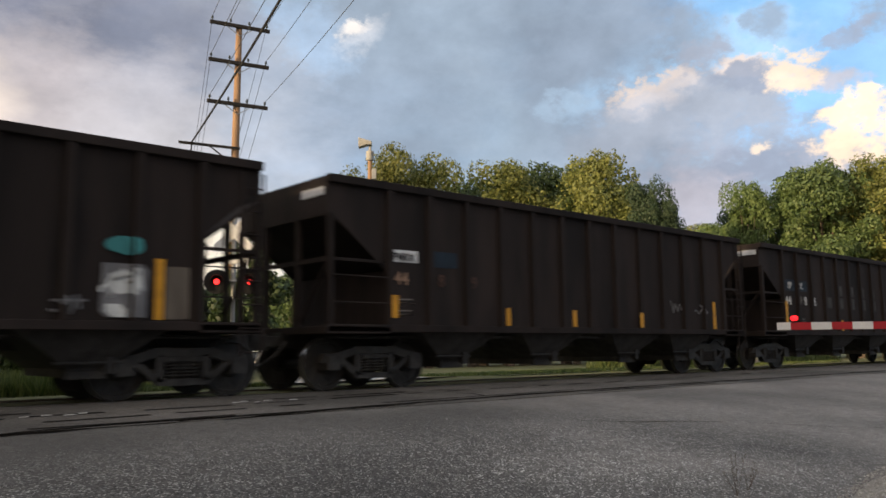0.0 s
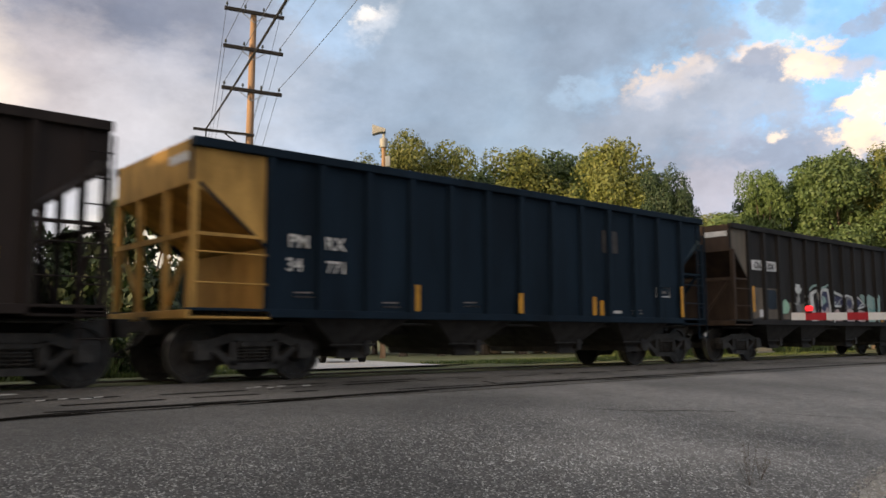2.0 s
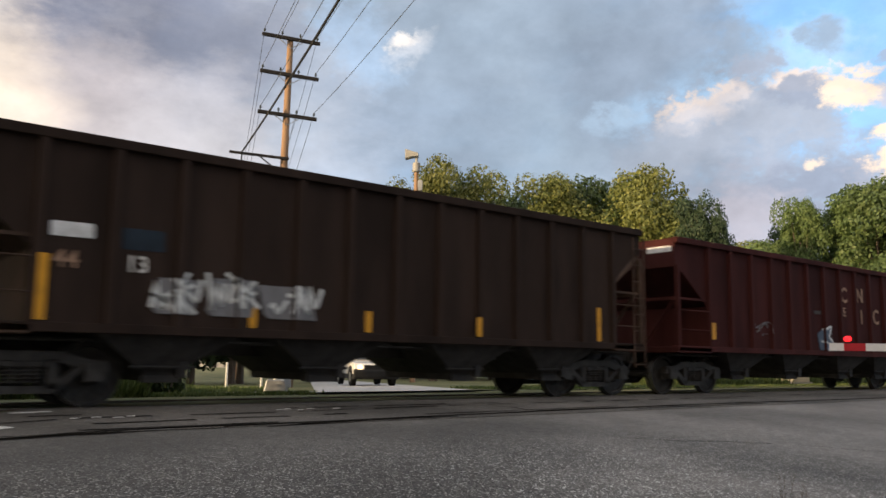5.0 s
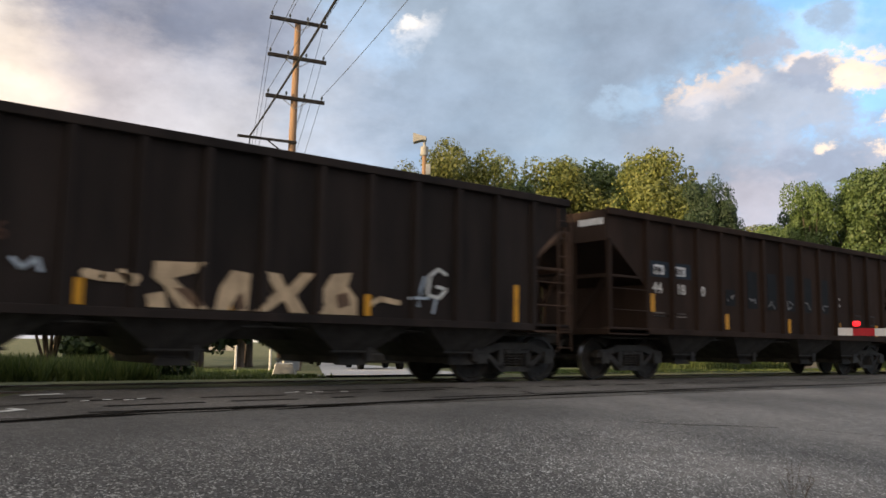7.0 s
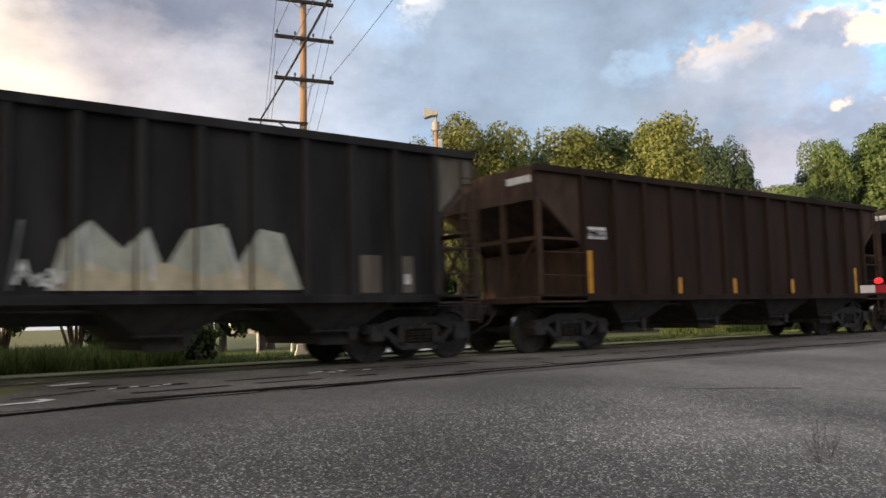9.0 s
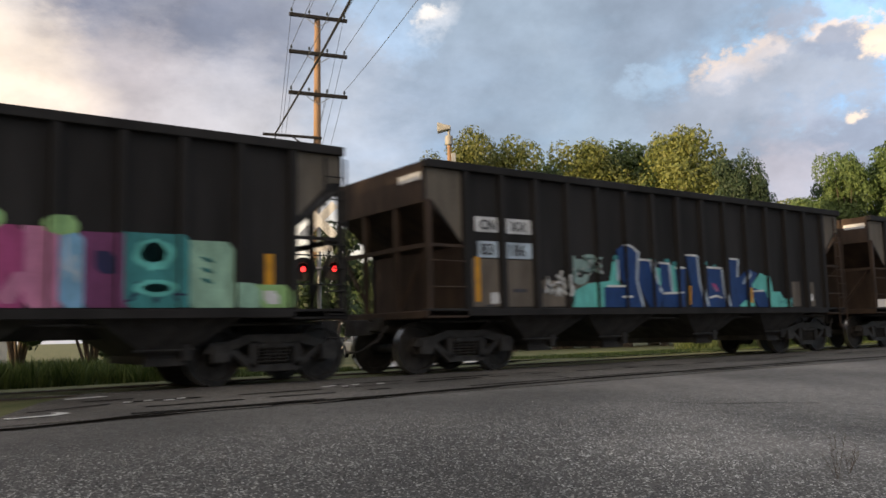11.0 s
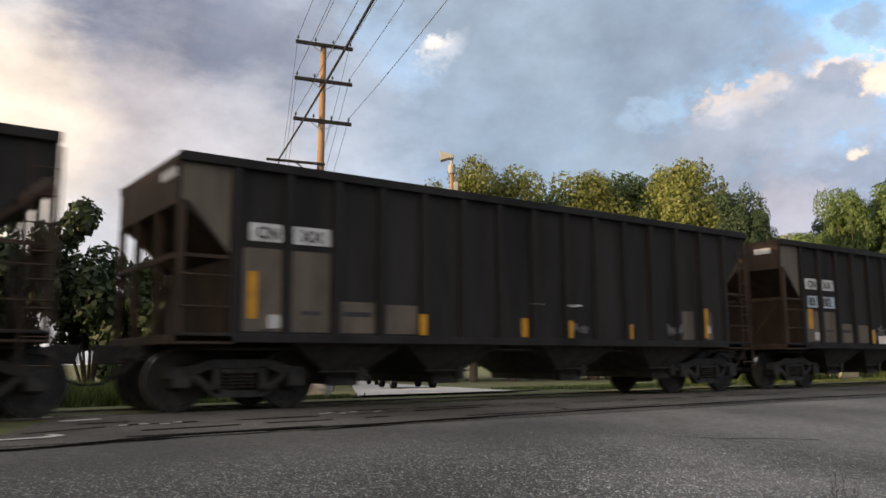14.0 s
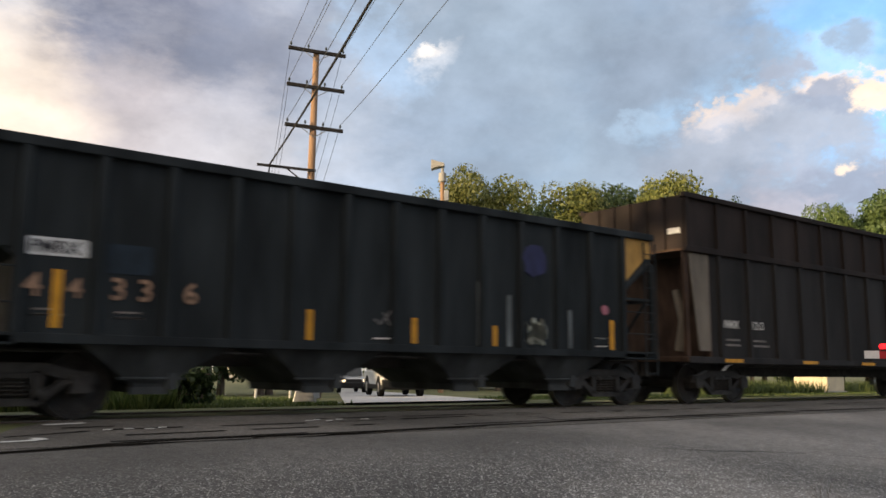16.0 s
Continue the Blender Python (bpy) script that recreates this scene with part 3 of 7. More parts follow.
far_edges = [-2500, -800, -300, -120]
sheet("ground", far_edges + spaced(-80, 160, 4) + [300, 800, 2500], [-2500, -600, -150, -60] + spaced(-30, 62, 1.0) + [80, 120, 200, 500, 2500], -0.03, M["soil"],
      "patchy green and brown grass ground reaching the horizon", "ground")
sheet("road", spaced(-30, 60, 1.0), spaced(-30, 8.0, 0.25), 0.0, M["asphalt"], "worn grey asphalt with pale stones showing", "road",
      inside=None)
def crossing_pad():
    """Asphalt strip up to the near rail, with a rounded end where the ballast begins."""
    left = [(-30, 8.0), (-30, 8.35), (0.9, 8.4), (1.15, 8.9), (1.4, 9.6), (1.8, 10.7), (2.2, 11.4), (2.6, 11.93)]
    ring = left + [(60, 11.93), (60, 8.0)]
    b = bmesh.new()
    top = [b.verts.new((x, y, 0.004)) for x, y in ring]
    rim = [b.verts.new((x, y, -0.3)) for x, y in ring]
    b.faces.new(top[::-1])
    for i in range(len(ring)):
        j = (i + 1) % len(ring)
        b.faces.new((top[i], top[j], rim[j], rim[i]))
    b.normal_update()
    me = bpy.data.meshes.new("crossing_pavement")
    b.to_mesh(me)
    b.free()
    me.materials.append(M["pad"])
    return tagged(new("crossing_pavement", me), "dark patched asphalt strip along the rail", "pavement", kind="structure")


road_pad = crossing_pad()
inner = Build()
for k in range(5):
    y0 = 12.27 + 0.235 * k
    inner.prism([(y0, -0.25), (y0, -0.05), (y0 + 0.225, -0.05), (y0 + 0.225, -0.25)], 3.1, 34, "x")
part("track_panel", inner.mesh("track_panel", M["oil_and_shade"]), road_pad, "oil-dark timber planks between the rails, train shade in their colour")
# far panel too: its near-black is painted shade under the cars
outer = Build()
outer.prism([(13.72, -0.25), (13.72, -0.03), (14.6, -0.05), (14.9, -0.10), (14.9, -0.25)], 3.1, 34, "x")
part("far_panel", outer.mesh("far_panel", M["oil_and_shade"]), road_pad)


def road_lane(y):
    """Left and right edge of the road that leads away beyond the track."""
    return 9.8 + (y - 17) * 0.56, 15.2 + (y - 17) * 0.50


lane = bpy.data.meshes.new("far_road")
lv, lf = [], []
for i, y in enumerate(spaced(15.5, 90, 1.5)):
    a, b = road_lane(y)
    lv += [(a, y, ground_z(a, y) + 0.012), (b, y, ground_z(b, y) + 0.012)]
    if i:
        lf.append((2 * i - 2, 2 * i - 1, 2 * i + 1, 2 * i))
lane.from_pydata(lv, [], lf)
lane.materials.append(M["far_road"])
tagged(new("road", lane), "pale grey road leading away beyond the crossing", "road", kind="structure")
sheet("gravel_strip", spaced(15.0, 46, 1.0), spaced(16.4, 17.5, 0.4), 0.016, M["concrete"], "pale concrete edge strip beside the track", "pavement")
sheet("gravel_drive", spaced(2, 11, 1.0), spaced(18.0, 20.2, 0.5), 0.01, M["gravel"], "pale gravel drive across the grass", "pavement")
ball = Build()
for x0, x1 in ((-120, 3.4), (34, 200)):
    ball.prism([(10.2, -0.32), (11.2, -0.12), (14.5, -0.12), (15.6, -0.32)], x0, x1, "x")
tagged(new("ballast_bed", ball.mesh("ballast_bed", M["ballast"])), "dark oil-stained ballast under the track", "ballast", kind="structure")


def railway():
    track = thing("railway_track", "steel rails on dark timber ties, polished on top", "railway track", kind="structure")
    for y in (TRACK_Y - 0.7525, TRACK_Y + 0.7525):
        b = Build().prism([(y - 0.075, -0.17), (y - 0.075, -0.155), (y - 0.012, -0.13), (y - 0.012, -0.045), (y - 0.036, -0.035), (y - 0.036, -0.004), (y + 0.036, -0.004),
                           (y + 0.036, -0.035), (y + 0.012, -0.045), (y + 0.012, -0.13), (y + 0.075, -0.155), (y + 0.075, -0.17)], -150, 260, "x")
        rail = part("rail", b.mesh("rail", M["rail"]), track)
        part("rail_head", Build().box(-150, 3.0, y - 0.03, y + 0.03, -0.004, 0.0).mesh("rail_head", M["rail_top"]), rail, "polished running surface")
        part("rail_head", Build().box(3.0, 260, y - 0.03, y + 0.03, -0.004, 0.0).mesh("rail_head", M["rail_dull"]), rail, "running surface in the crossing, dark reflection put into its colour")
    tie = Build().box(-0.11, 0.11, TRACK_Y - 1.3, TRACK_Y + 1.3, -0.30, -0.165).mesh("tie", M["wood_tie"], bevel=0.012)
    for i in range(60):
        x = 3.0 - 0.52 * i
        part("tie", tie, track, at=pose(x, 0, 0.06))
    return track


railway()


def seam(points, width, material, name, label):
    """A narrow irregular strip lying on the ground along points."""
    b = Build()
    v, f = [], []
    dense = []
    for (x0, y0), (x1, y1) in zip(points, points[1:]):
        n = max(2, int(math.hypot(x1 - x0, y1 - y0) / 0.25))
        dense += [(x0 + (x1 - x0) * i / n, y0 + (y1 - y0) * i / n) for i in range(n)]
    for i, (x, y) in enumerate(dense):
        wob = 0.06 * noise.noise((x * 0.9, y * 0.9, 3.1))
        w = width * (0.55 + 0.9 * abs(noise.noise((x * 1.7, y * 1.7, 8.0))))
        for s in (-0.5, 0.5):
            yy = y + wob + s * w
            v.append((x, yy, max(ground_z(x, yy), 0.004 if yy > 8.0 else -9) + 0.006))
        if i:
            f.append((2 * i - 2, 2 * i - 1, 2 * i + 1, 2 * i))
    me = bpy.data.meshes.new(name)
    me.from_pydata(v, [], f)
    me.materials.append(material)
    return tagged(new(name, me), label, "road crack", kind="structure")


DARK = "dark broken seam running along the asphalt"
seam([(-6, 7.7), (1.2, 7.79), (2.9, 8.08), (5.0, 8.12), (8.4, 8.41), (12.0, 8.56), (18.0, 8.46), (40, 8.6)], 0.22, M["tar"], "pavement_seam", DARK)
seam([(2.2, 8.22), (4.6, 8.3)], 0.12, M["tar"], "pavement_seam", DARK)
seam([(6.6, 8.62), (9.5, 8.75), (11.0, 8.85)], 0.12, M["tar"], "pavement_seam", DARK)
seam([(10.5, 8.25), (14.5, 8.2)], 0.11, M["tar"], "pavement_seam", DARK)
seam([(4.0, 7.95), (7.0, 8.12)], 0.07, M["tar"], "pavement_seam", DARK)
THIN = "thin dark crack beside the rail"
rs = random.Random(12)
for line in ([(1.45, 9.26), (2.6, 9.8), (5.6, 9.85), (8.2, 10.15), (15.0, 10.12), (20.0, 10.38), (34, 10.4)], [(2.2, 10.3), (6.0, 10.55), (10.0, 10.5)], [(1.3, 8.9), (4.0, 9.05), (7.5, 9.3)]):
    for (x0, y0), (x1, y1) in zip(line, line[1:]):
        x = x0
        while x < x1:
            q = min(x1, x + rs.uniform(0.5, 2.2))
            ya, yb = (y0 + (y1 - y0) * (u - x0) / (x1 - x0) for u in (x, q))
            if rs.random() < (0.92 if x0 > 5 else 0.7):
                seam([(x, ya), (q, yb + rs.uniform(-0.05, 0.05))], rs.uniform(0.08, 0.20), M["tar"], "pavement_seam", THIN)
            x = q + rs.uniform(0.0, 0.3)
for x, y, w in ((8.6, 9.35, 0.16), (14.4, 9.2, 0.18), (20.5, 9.5, 0.2)):
    seam([(x, y - 0.6), (x + 0.25, y), (x + 0.1, y + 0.7)], w, M["tar"], "pavement_seam", "short crack across the asphalt strip")
seam([(7.4, 6.0), (8.0, 5.62), (8.5, 5.45), (9.3, 5.0)], 0.028, M["tar"], "pavement_seam", "fine crack in the asphalt")
seam([(9.3, 5.0), (10.2, 4.3), (11.4, 3.7)], 0.016, M["tar"], "pavement_seam", "fine crack in the asphalt")


def painted(points, label):
    """Thin painted outline lying on the crossing strip."""
    b = bmesh.new()
    b.faces.new([b.verts.new((x, y, 0.013)) for x, y in points])
    b.normal_update()
    if b.faces[:][0].normal.z < 0:
        b.faces[:][0].normal_flip()
    me = bpy.data.meshes.new("paint_mark")
    b.to_mesh(me)
    b.free()
    me.materials.append(M["paint_white"])
    tagged(new("paint_mark", me), label, "paint mark", kind="structure")


painted([(2.15, 10.86), (2.65, 11.0), (2.62, 11.16), (2.38, 11.1), (2.12, 11.0)], "short white paint mark on the asphalt")
painted([(1.18, 8.55), (1.62, 8.62), (1.78, 8.78), (1.72, 8.95), (1.62, 8.98), (1.66, 8.82), (1.55, 8.72), (1.16, 8.66)], "white hooked paint mark on the asphalt")
for x, y in ((2.5, 9.7), (2.75, 9.78), (2.95, 9.66), (3.15, 9.8), (5.25, 10.15), (5.45, 10.3), (5.5, 10.02), (5.75, 10.2), (6.1, 10.1)):
    painted([(x, y), (x + rs.uniform(0.08, 0.2), y + 0.02), (x + rs.uniform(0.1, 0.22), y + 0.13), (x + 0.03, y + 0.10)], "worn flecks of white paint on the asphalt")
for x0, x1, y0, y1 in ((7.9, 9.4, 8.62, 8.95), (12.6, 16.0, 9.0, 9.6)):
    me = bpy.data.meshes.new("worn_patch")
    me.from_pydata([(x0, y0, 0.0085), (x1 - 0.2, y0 + 0.02, 0.0085), (x1, y1, 0.0085), (x0 + 0.3, y1 - 0.03, 0.0085)], [], [(0, 1, 2, 3)])
    me.materials.append(M["patch"])
    tagged(new("asphalt_patch", me), "paler repair patch in the crossing asphalt", "road patch", kind="structure")


def gravel_edge():
    """Pale gravel shoulder meeting the asphalt in a curve."""
    c = Vector((8.6, -6.0))
    me = bpy.data.meshes.new("gravel_shoulder")
    v, f = [], []
    for i in range(41):
        a = radians(60 + 3 * i)
        for r in (4.5, 7.0, 8.75 + 0.10 * noise.noise((i * 0.7, 0, 0)), 9.0 + 0.13 * noise.noise((i * 0.9, 4, 0))):
            x, y = c.x + r * math.cos(a), c.y + r * math.sin(a)
            v.append((x, y, ground_z(x, y) + (0.035 if r < 8.6 else 0.03 if r < 8.86 else -0.01)))
    for i in range(40):
        for k in range(3):
            f.append((4 * i + k, 4 * i + k + 1, 4 * i + k + 5, 4 * i + k + 4))
    me.from_pydata(v, [], f)
    me.materials.append(M["shoulder"])
    tagged(new("gravel_shoulder", me), "pale gravel shoulder at the road edge", "gravel", kind="structure")
    r = np.random.default_rng(9)
    b = Build()
    vv, ff = [], []
    for i in range(2600):
        a, q = radians(r.uniform(85, 125)), 9.0 - abs(r.normal(0, 0.4))
        x, y, q2 = c.x + q * math.cos(a), c.y + q * math.sin(a), r.uniform(0.006, 0.016)
        z = ground_z(x, y) + 0.032
        k = len(vv)
        th = r.uniform(0, 6.28)
        for m in range(4):
            vv.append((x + q2 * math.cos(th + 1.57 * m) * r.uniform(0.6, 1.2), y + q2 * math.sin(th + 1.57 * m) * r.uniform(0.6, 1.2), z))
        vv += [(x, y, z + q2 * 0.9)]
        ff += [(k + m, k + (m + 1) % 4, k + 4) for m in range(4)]
    me = bpy.data.meshes.new("loose_gravel")
    me.from_pydata(vv, [], ff)
    me.materials.append(M["shoulder"])
    tagged(new("loose_gravel", me), "loose pale stones on the gravel shoulder", "gravel", kind="stuff")


gravel_edge()


def loose_stones():
    """Single pale chips lying on the old lot."""
    r = np.random.default_rng(31)
    v, f = [], []
    for i in range(9000):
        y = 2.6 + 4.2 * r.random() ** 1.3
        x = r.uniform(-0.75 * y - 0.5, 5.4 + 0.32 * (y - 3))
        if noise.noise((x * 0.7, y * 0.7, 5.0)) < r.uniform(-0.6, 0.5):
            continue
        q, z, th, k = r.uniform(0.0025, 0.006) * (1.7 if r.random() < 0.06 else 1), ground_z(x, y) - 0.001, r.uniform(0, 6.28), len(v)
        for m in range(4):
            a, g = th + 1.57 * m + r.uniform(-0.3, 0.3), q * r.uniform(0.7, 1.3)
            v.append((x + g * math.cos(a), y + g * math.sin(a), z))
        v.append((x + q * 0.2, y, z + q * r.uniform(0.6, 1.1)))
        f += [(k + m, k + (m + 1) % 4, k + 4) for m in range(4)]
    me = bpy.data.meshes.new("loose_stones")
    me.from_pydata(v, [], f)
    me.materials.append(M["chip"])
    tagged(new("loose_stones", me), "small loose pale stones on the worn asphalt", "stones", kind="stuff")


loose_stones()


# ---- hopper cars ----
HALF = 1.625
LENGTHS = {"P": 13.55, "C": 13.40}
SHAPES = {}


def text_mesh(words, size, material):
    key = (words, size, material.name)
    if key not in SHAPES:
        c = bpy.data.curves.new("writing", "FONT")
        c.body, c.size, c.extrude = words, size, 0.002
        c.resolution_u = 2
        c.offset = size * (-0.012 if size > 0.8 else 0.018)
        tmp = bpy.data.objects.new("writing", c)
        me = bpy.data.meshes.new_from_object(tmp)
        bpy.data.objects.remove(tmp)
        me.name = "writing"
        me.materials.clear()
        me.materials.append(material)
        SHAPES[key] = me
    return SHAPES[key]


def shape(key, make):
    if key not in SHAPES:
        SHAPES[key] = make()
    return SHAPES[key]


def arc(cx, cz, r0, r1, a0, a1, n=8):
    return [(cx + r * math.cos(radians(a0 + (a1 - a0) * i / n)), cz + r * math.sin(radians(a0 + (a1 - a0) * i / n))) for r, i in [(r0, i) for i in range(n + 1)] + [(r1, i) for i in range(n, -1, -1)]]


def wheelset_mesh():
    b = Build()
    for s in (-1, 1):
        y = s * 0.7175
        prof = [(y - s * 0.03, 0.08), (y - s * 0.03, 0.13), (y - s * 0.005, 0.15), (y + s * 0.0, 0.36), (y - s * 0.045, 0.375), (y - s * 0.045, 0.482), (y - s * 0.015, 0.482),
                (y - s * 0.01, 0.460), (y + s * 0.075, 0.456), (y + s * 0.085, 0.385), (y + s * 0.045, 0.37), (y + s * 0.04, 0.17), (y + s * 0.09, 0.14), (y + s * 0.11, 0.08)]
        b.lathe(prof, (0, 0, 0), 28)
    b.lathe([(-1.05, 0.085), (1.05, 0.085)], (0, 0, 0), 12)
    me = b.mesh("wheelset", M["running"], smooth=False)
    me.materials.append(M["tread"])
    for f in me.polygons:
        r = [math.hypot(me.vertices[i].co.x, me.vertices[i].co.z) for i in f.vertices]
        if len(f.vertices) == 4 and min(r) > 0.44 and max(r) < 0.47:
            f.material_index = 1
    return me


def sideframe_mesh():
    """Cast side frame: bowed top bar, tension bar below, columns and axle-box ends."""
    top = [(-1.12, 0.50), (-1.06, 0.64), (-0.78, 0.66), (-0.45, 0.76), (0.45, 0.76), (0.78, 0.66), (1.06, 0.64), (1.12, 0.50), (0.98, 0.47), (0.74, 0.52), (0.42, 0.63), (-0.42, 0.63), (-0.74, 0.52), (-0.98, 0.47)]
    low = [(-0.80, 0.55), (-0.38, 0.20), (0.38, 0.20), (0.80, 0.55), (0.66, 0.55), (0.32, 0.30), (-0.32, 0.30), (-0.66, 0.55)]
    b = Build()
    b.prism(top, -0.07, 0.07).prism(low, -0.07, 0.07)
    b.box(-0.42, -0.30, -0.07, 0.07, 0.26, 0.66).box(0.30, 0.42, -0.07, 0.07, 0.26, 0.66)
    for s in (-1, 1):
        b.box(s * 0.889 - 0.13, s * 0.889 + 0.13, -0.12, 0.10, 0.36, 0.60)
    return b.mesh("side_frame", M["frame_cast"])


def spring_mesh():
    b = Build()
    for sx in (-0.17, 0.0, 0.17):
        pts = []
        for i in range(41):
            a = 2 * math.pi * i / 8
            pts.append((sx + 0.07 * math.cos(a), 0.07 * math.sin(a), 0.31 + 0.25 * i / 40))
        b.tube(pts, 0.017, 4)
    b.box(-0.28, 0.28, -0.09, 0.09, 0.56, 0.62)
    return b.mesh("spring_nest", M["frame_cast"])


def hopper_shapes(style):
    """Measures of one style of hopper car, x from 0 at its leading end, track middle at y 0."""
    first, last = {"P": (1.30, 12.57), "C": (0.86, 12.52)}[style]
    top = {"P": 3.65, "C": 3.70}[style]
    n = 13 if style == "P" else 15
    step = (last - first) / (n - 1)
    ribs = [first + step * i for i in range(n)]
    skin = HALF - 0.10
    low = 2.03 if style == "P" else 2.18
    return first, last, top, ribs, skin, low, LENGTHS[style]


def side_mesh(style, body, s):
    first, last, top, ribs, skin, low, length = hopper_shapes(style)
    b = Build()
    out = [(first, 1.12), (last, 1.12), (last, 2.36), (length - 0.16, 3.10), (length, 3.10), (length, top - 0.10), (0, top - 0.10), (0, 2.98), (0.12, 2.98), (first, low)]
    b.prism(out, s * skin, s * (skin - 0.02))
    return b.mesh("side_sheet", BODY[body])


def corner_mesh(style, material, s, far):
    """The triangular corner sheet over the end platform, a thin plate on the side sheet."""
    first, last, top, ribs, skin, low, length = hopper_shapes(style)
    out = [(0.05, top - 0.14), (first - 0.07, top - 0.14), (first - 0.07, low + 0.1), (0.17, 3.0), (0.05, 3.0)]
    if far:
        out = [(length - 0.05, top - 0.14), (last + 0.07, top - 0.14), (last + 0.07, 2.52), (length - 0.22, 3.12), (length - 0.05, 3.12)]
    return Build().prism(out, s * (skin + 0.001), s * (skin + 0.009)).mesh("corner_sheet", material)


def clipped(outline, x, keep):
    """What of an outline lies on one side of an upright line at x (keep 1: beyond it, -1: before it)."""
    out = []
    for (ax, az), (bx, bz) in zip(outline, outline[1:] + outline[:1]):
        ina, inb = (ax - x) * keep >= 0, (bx - x) * keep >= 0
        if ina:
            out.append((ax, az))
        if ina != inb:
            out.append((x, az + (bz - az) * (x - ax) / (bx - ax)))
    return out


def hopper_car(x_ref, style, body, label, end=None, side_end=None, running=None, marks=(), strips=(), patches=(), spray=(), texts=(), plate_y=(-1.45, -0.75), side_end_near=True, side_end_far=True, far_end=None):
    """One coal hopper with its running gear and markings. Returns (car, wheelsets)."""
    first, last, top, ribs, skin, low, length = hopper_shapes(style)
    end = end or BODY[body]
    B = BODY[body]
    k = (style, body, end.name)
    car = thing("hopper_car", label, "hopper car", pose(x_ref, TRACK_Y, 0), "coal hopper cars of the train")
    for s in (-1, 1):
        part("side_sheet", shape((k, "side", s), lambda: side_mesh(style, body, s)), car)
        part("top_chord", shape((k, "chord", s), lambda: Build().prism([(s * (skin - 0.06), top - 0.14), (s * HALF, top - 0.14), (s * HALF, top), (s * (skin - 0.06), top)], 0, length, "x").mesh("top_chord", B, bevel=0.01)), car)
        part("side_sill", shape((k, "sill", s), lambda: Build().prism([(s * (skin - 0.16), 1.00), (s * (HALF - 0.02), 1.00), (s * (HALF - 0.02), 1.13), (s * (skin - 0.16), 1.13)], 0, length, "x").mesh("side_sill", B, bevel=0.008)), car)
        rib = shape((k, "rib", s), lambda: Build().prism([(-0.075, s * skin), (-0.055, s * (HALF - 0.015)), (0.055, s * (HALF - 0.015)), (0.075, s * skin)], 1.13, top - 0.14, "z").mesh("side_post", B))
        for x in ribs:
            part("side_post", rib, car, at=pose(x, 0, 0))
        cm = side_end
        if cm and s < 0:
            for at_end, wanted in ((False, side_end_near), (True, side_end_far)):
                if wanted:
                    part("corner_sheet", shape((k, "cs", s, at_end, cm.name), lambda: corner_mesh(style, cm, s, at_end)), car, "pale weathered corner sheet")
    for e in (0, 1):
        lip = length - last if e else first
        end = far_end if e and far_end else end

        def fl(x):
            return length - x if e else x
        part("slope_sheet", shape((k, "slope", e), lambda: Build().prism([(fl(0.03), 2.98), (fl(lip + 0.9), 1.62), (fl(lip + 1.7), 1.12), (fl(lip + 1.75), 1.2), (fl(lip + 0.92), 1.72), (fl(0.03), 3.04)], -skin + 0.02, skin - 0.02).mesh("slope_sheet", end)), car)
        part("end_sheet", shape((k, "endtop", e), lambda: Build().box(*sorted((fl(0.0), fl(0.05))), -skin + 0.02, skin - 0.02, 2.96, top - 0.02).mesh("end_sheet", end)), car)
        part("bulkhead", shape((k, "bulk", e), lambda: Build().box(*sorted((fl(lip - 0.04), fl(lip + 0.02))), -skin + 0.02, skin - 0.02, 1.12, low + 0.05).mesh("bulkhead", end)), car)
        part("end_deck", shape((k, "deck", e), lambda: Build().box(*sorted((fl(-0.04), fl(lip))), -HALF + 0.02, HALF - 0.02, 0.97, 1.10).mesh("end_deck", end, bevel=0.01)), car)
        post = shape((k, "post", e), lambda: Build().box(-0.05, 0.05, -0.05, 0.05, 1.1, 3.0).mesh("corner_post", end, bevel=0.008))
        for y in (-skin - 0.02, -0.55, 0.55, skin + 0.02):
            part("corner_post", post, car, at=pose(fl(0.06), y, 0))
        part("crossbar", shape((k, "bar", e), lambda: Build().box(*sorted((fl(0.02), fl(0.08))), -skin, skin, 2.18, 2.26).mesh("crossbar", end)), car)
        part("side_bar", shape((k, "sbar", e), lambda: Build().box(*sorted((fl(0.05), fl(lip))), -skin - 0.02, -skin + 0.03, 2.20, 2.25).mesh("side_bar", end)), car)
        if not e:
            part("end_plate", shape((k, "eplate", plate_y), lambda: Build().box(-0.012, -0.001, *plate_y, top - 0.34, top - 0.20).mesh("end_plate", M["plate"])), car, "white plate on the end sheet")
        for q in (-1, 1):
            part("brace", shape((k, "brace", e, q), lambda: Build().tube([(fl(0.1), q * 0.5, 1.1), (fl(0.1), q * (skin - 0.1), 2.2)], 0.04, 6).mesh("brace", end)), car)
        for gz in (1.5, 1.95):
            part("grab_iron", shape((k, "grab", e), lambda: Build().tube([(fl(0.02), -HALF + 0.02, 0), (fl(lip - 0.06), -HALF + 0.02, 0)], 0.012, 5).mesh("grab_iron", end)), car, at=pose(0, 0, gz))

        def ladder():
            b = Build()
            x0, x1 = sorted((fl(-0.02), fl(0.34)))
            for x in (x0, x1):
                b.box(x - 0.015, x + 0.015, -HALF + 0.0, -HALF + 0.03, 0.62, top - 0.2)
            for i in range(8):
                z = 0.68 + i * 0.36
                b.tube([(x0, -HALF + 0.01, z), (x1, -HALF + 0.01, z)], 0.011, 5)
            return b.mesh("ladder", end)
        if e:
            part("ladder", shape((k, "ladder", e), ladder), car)
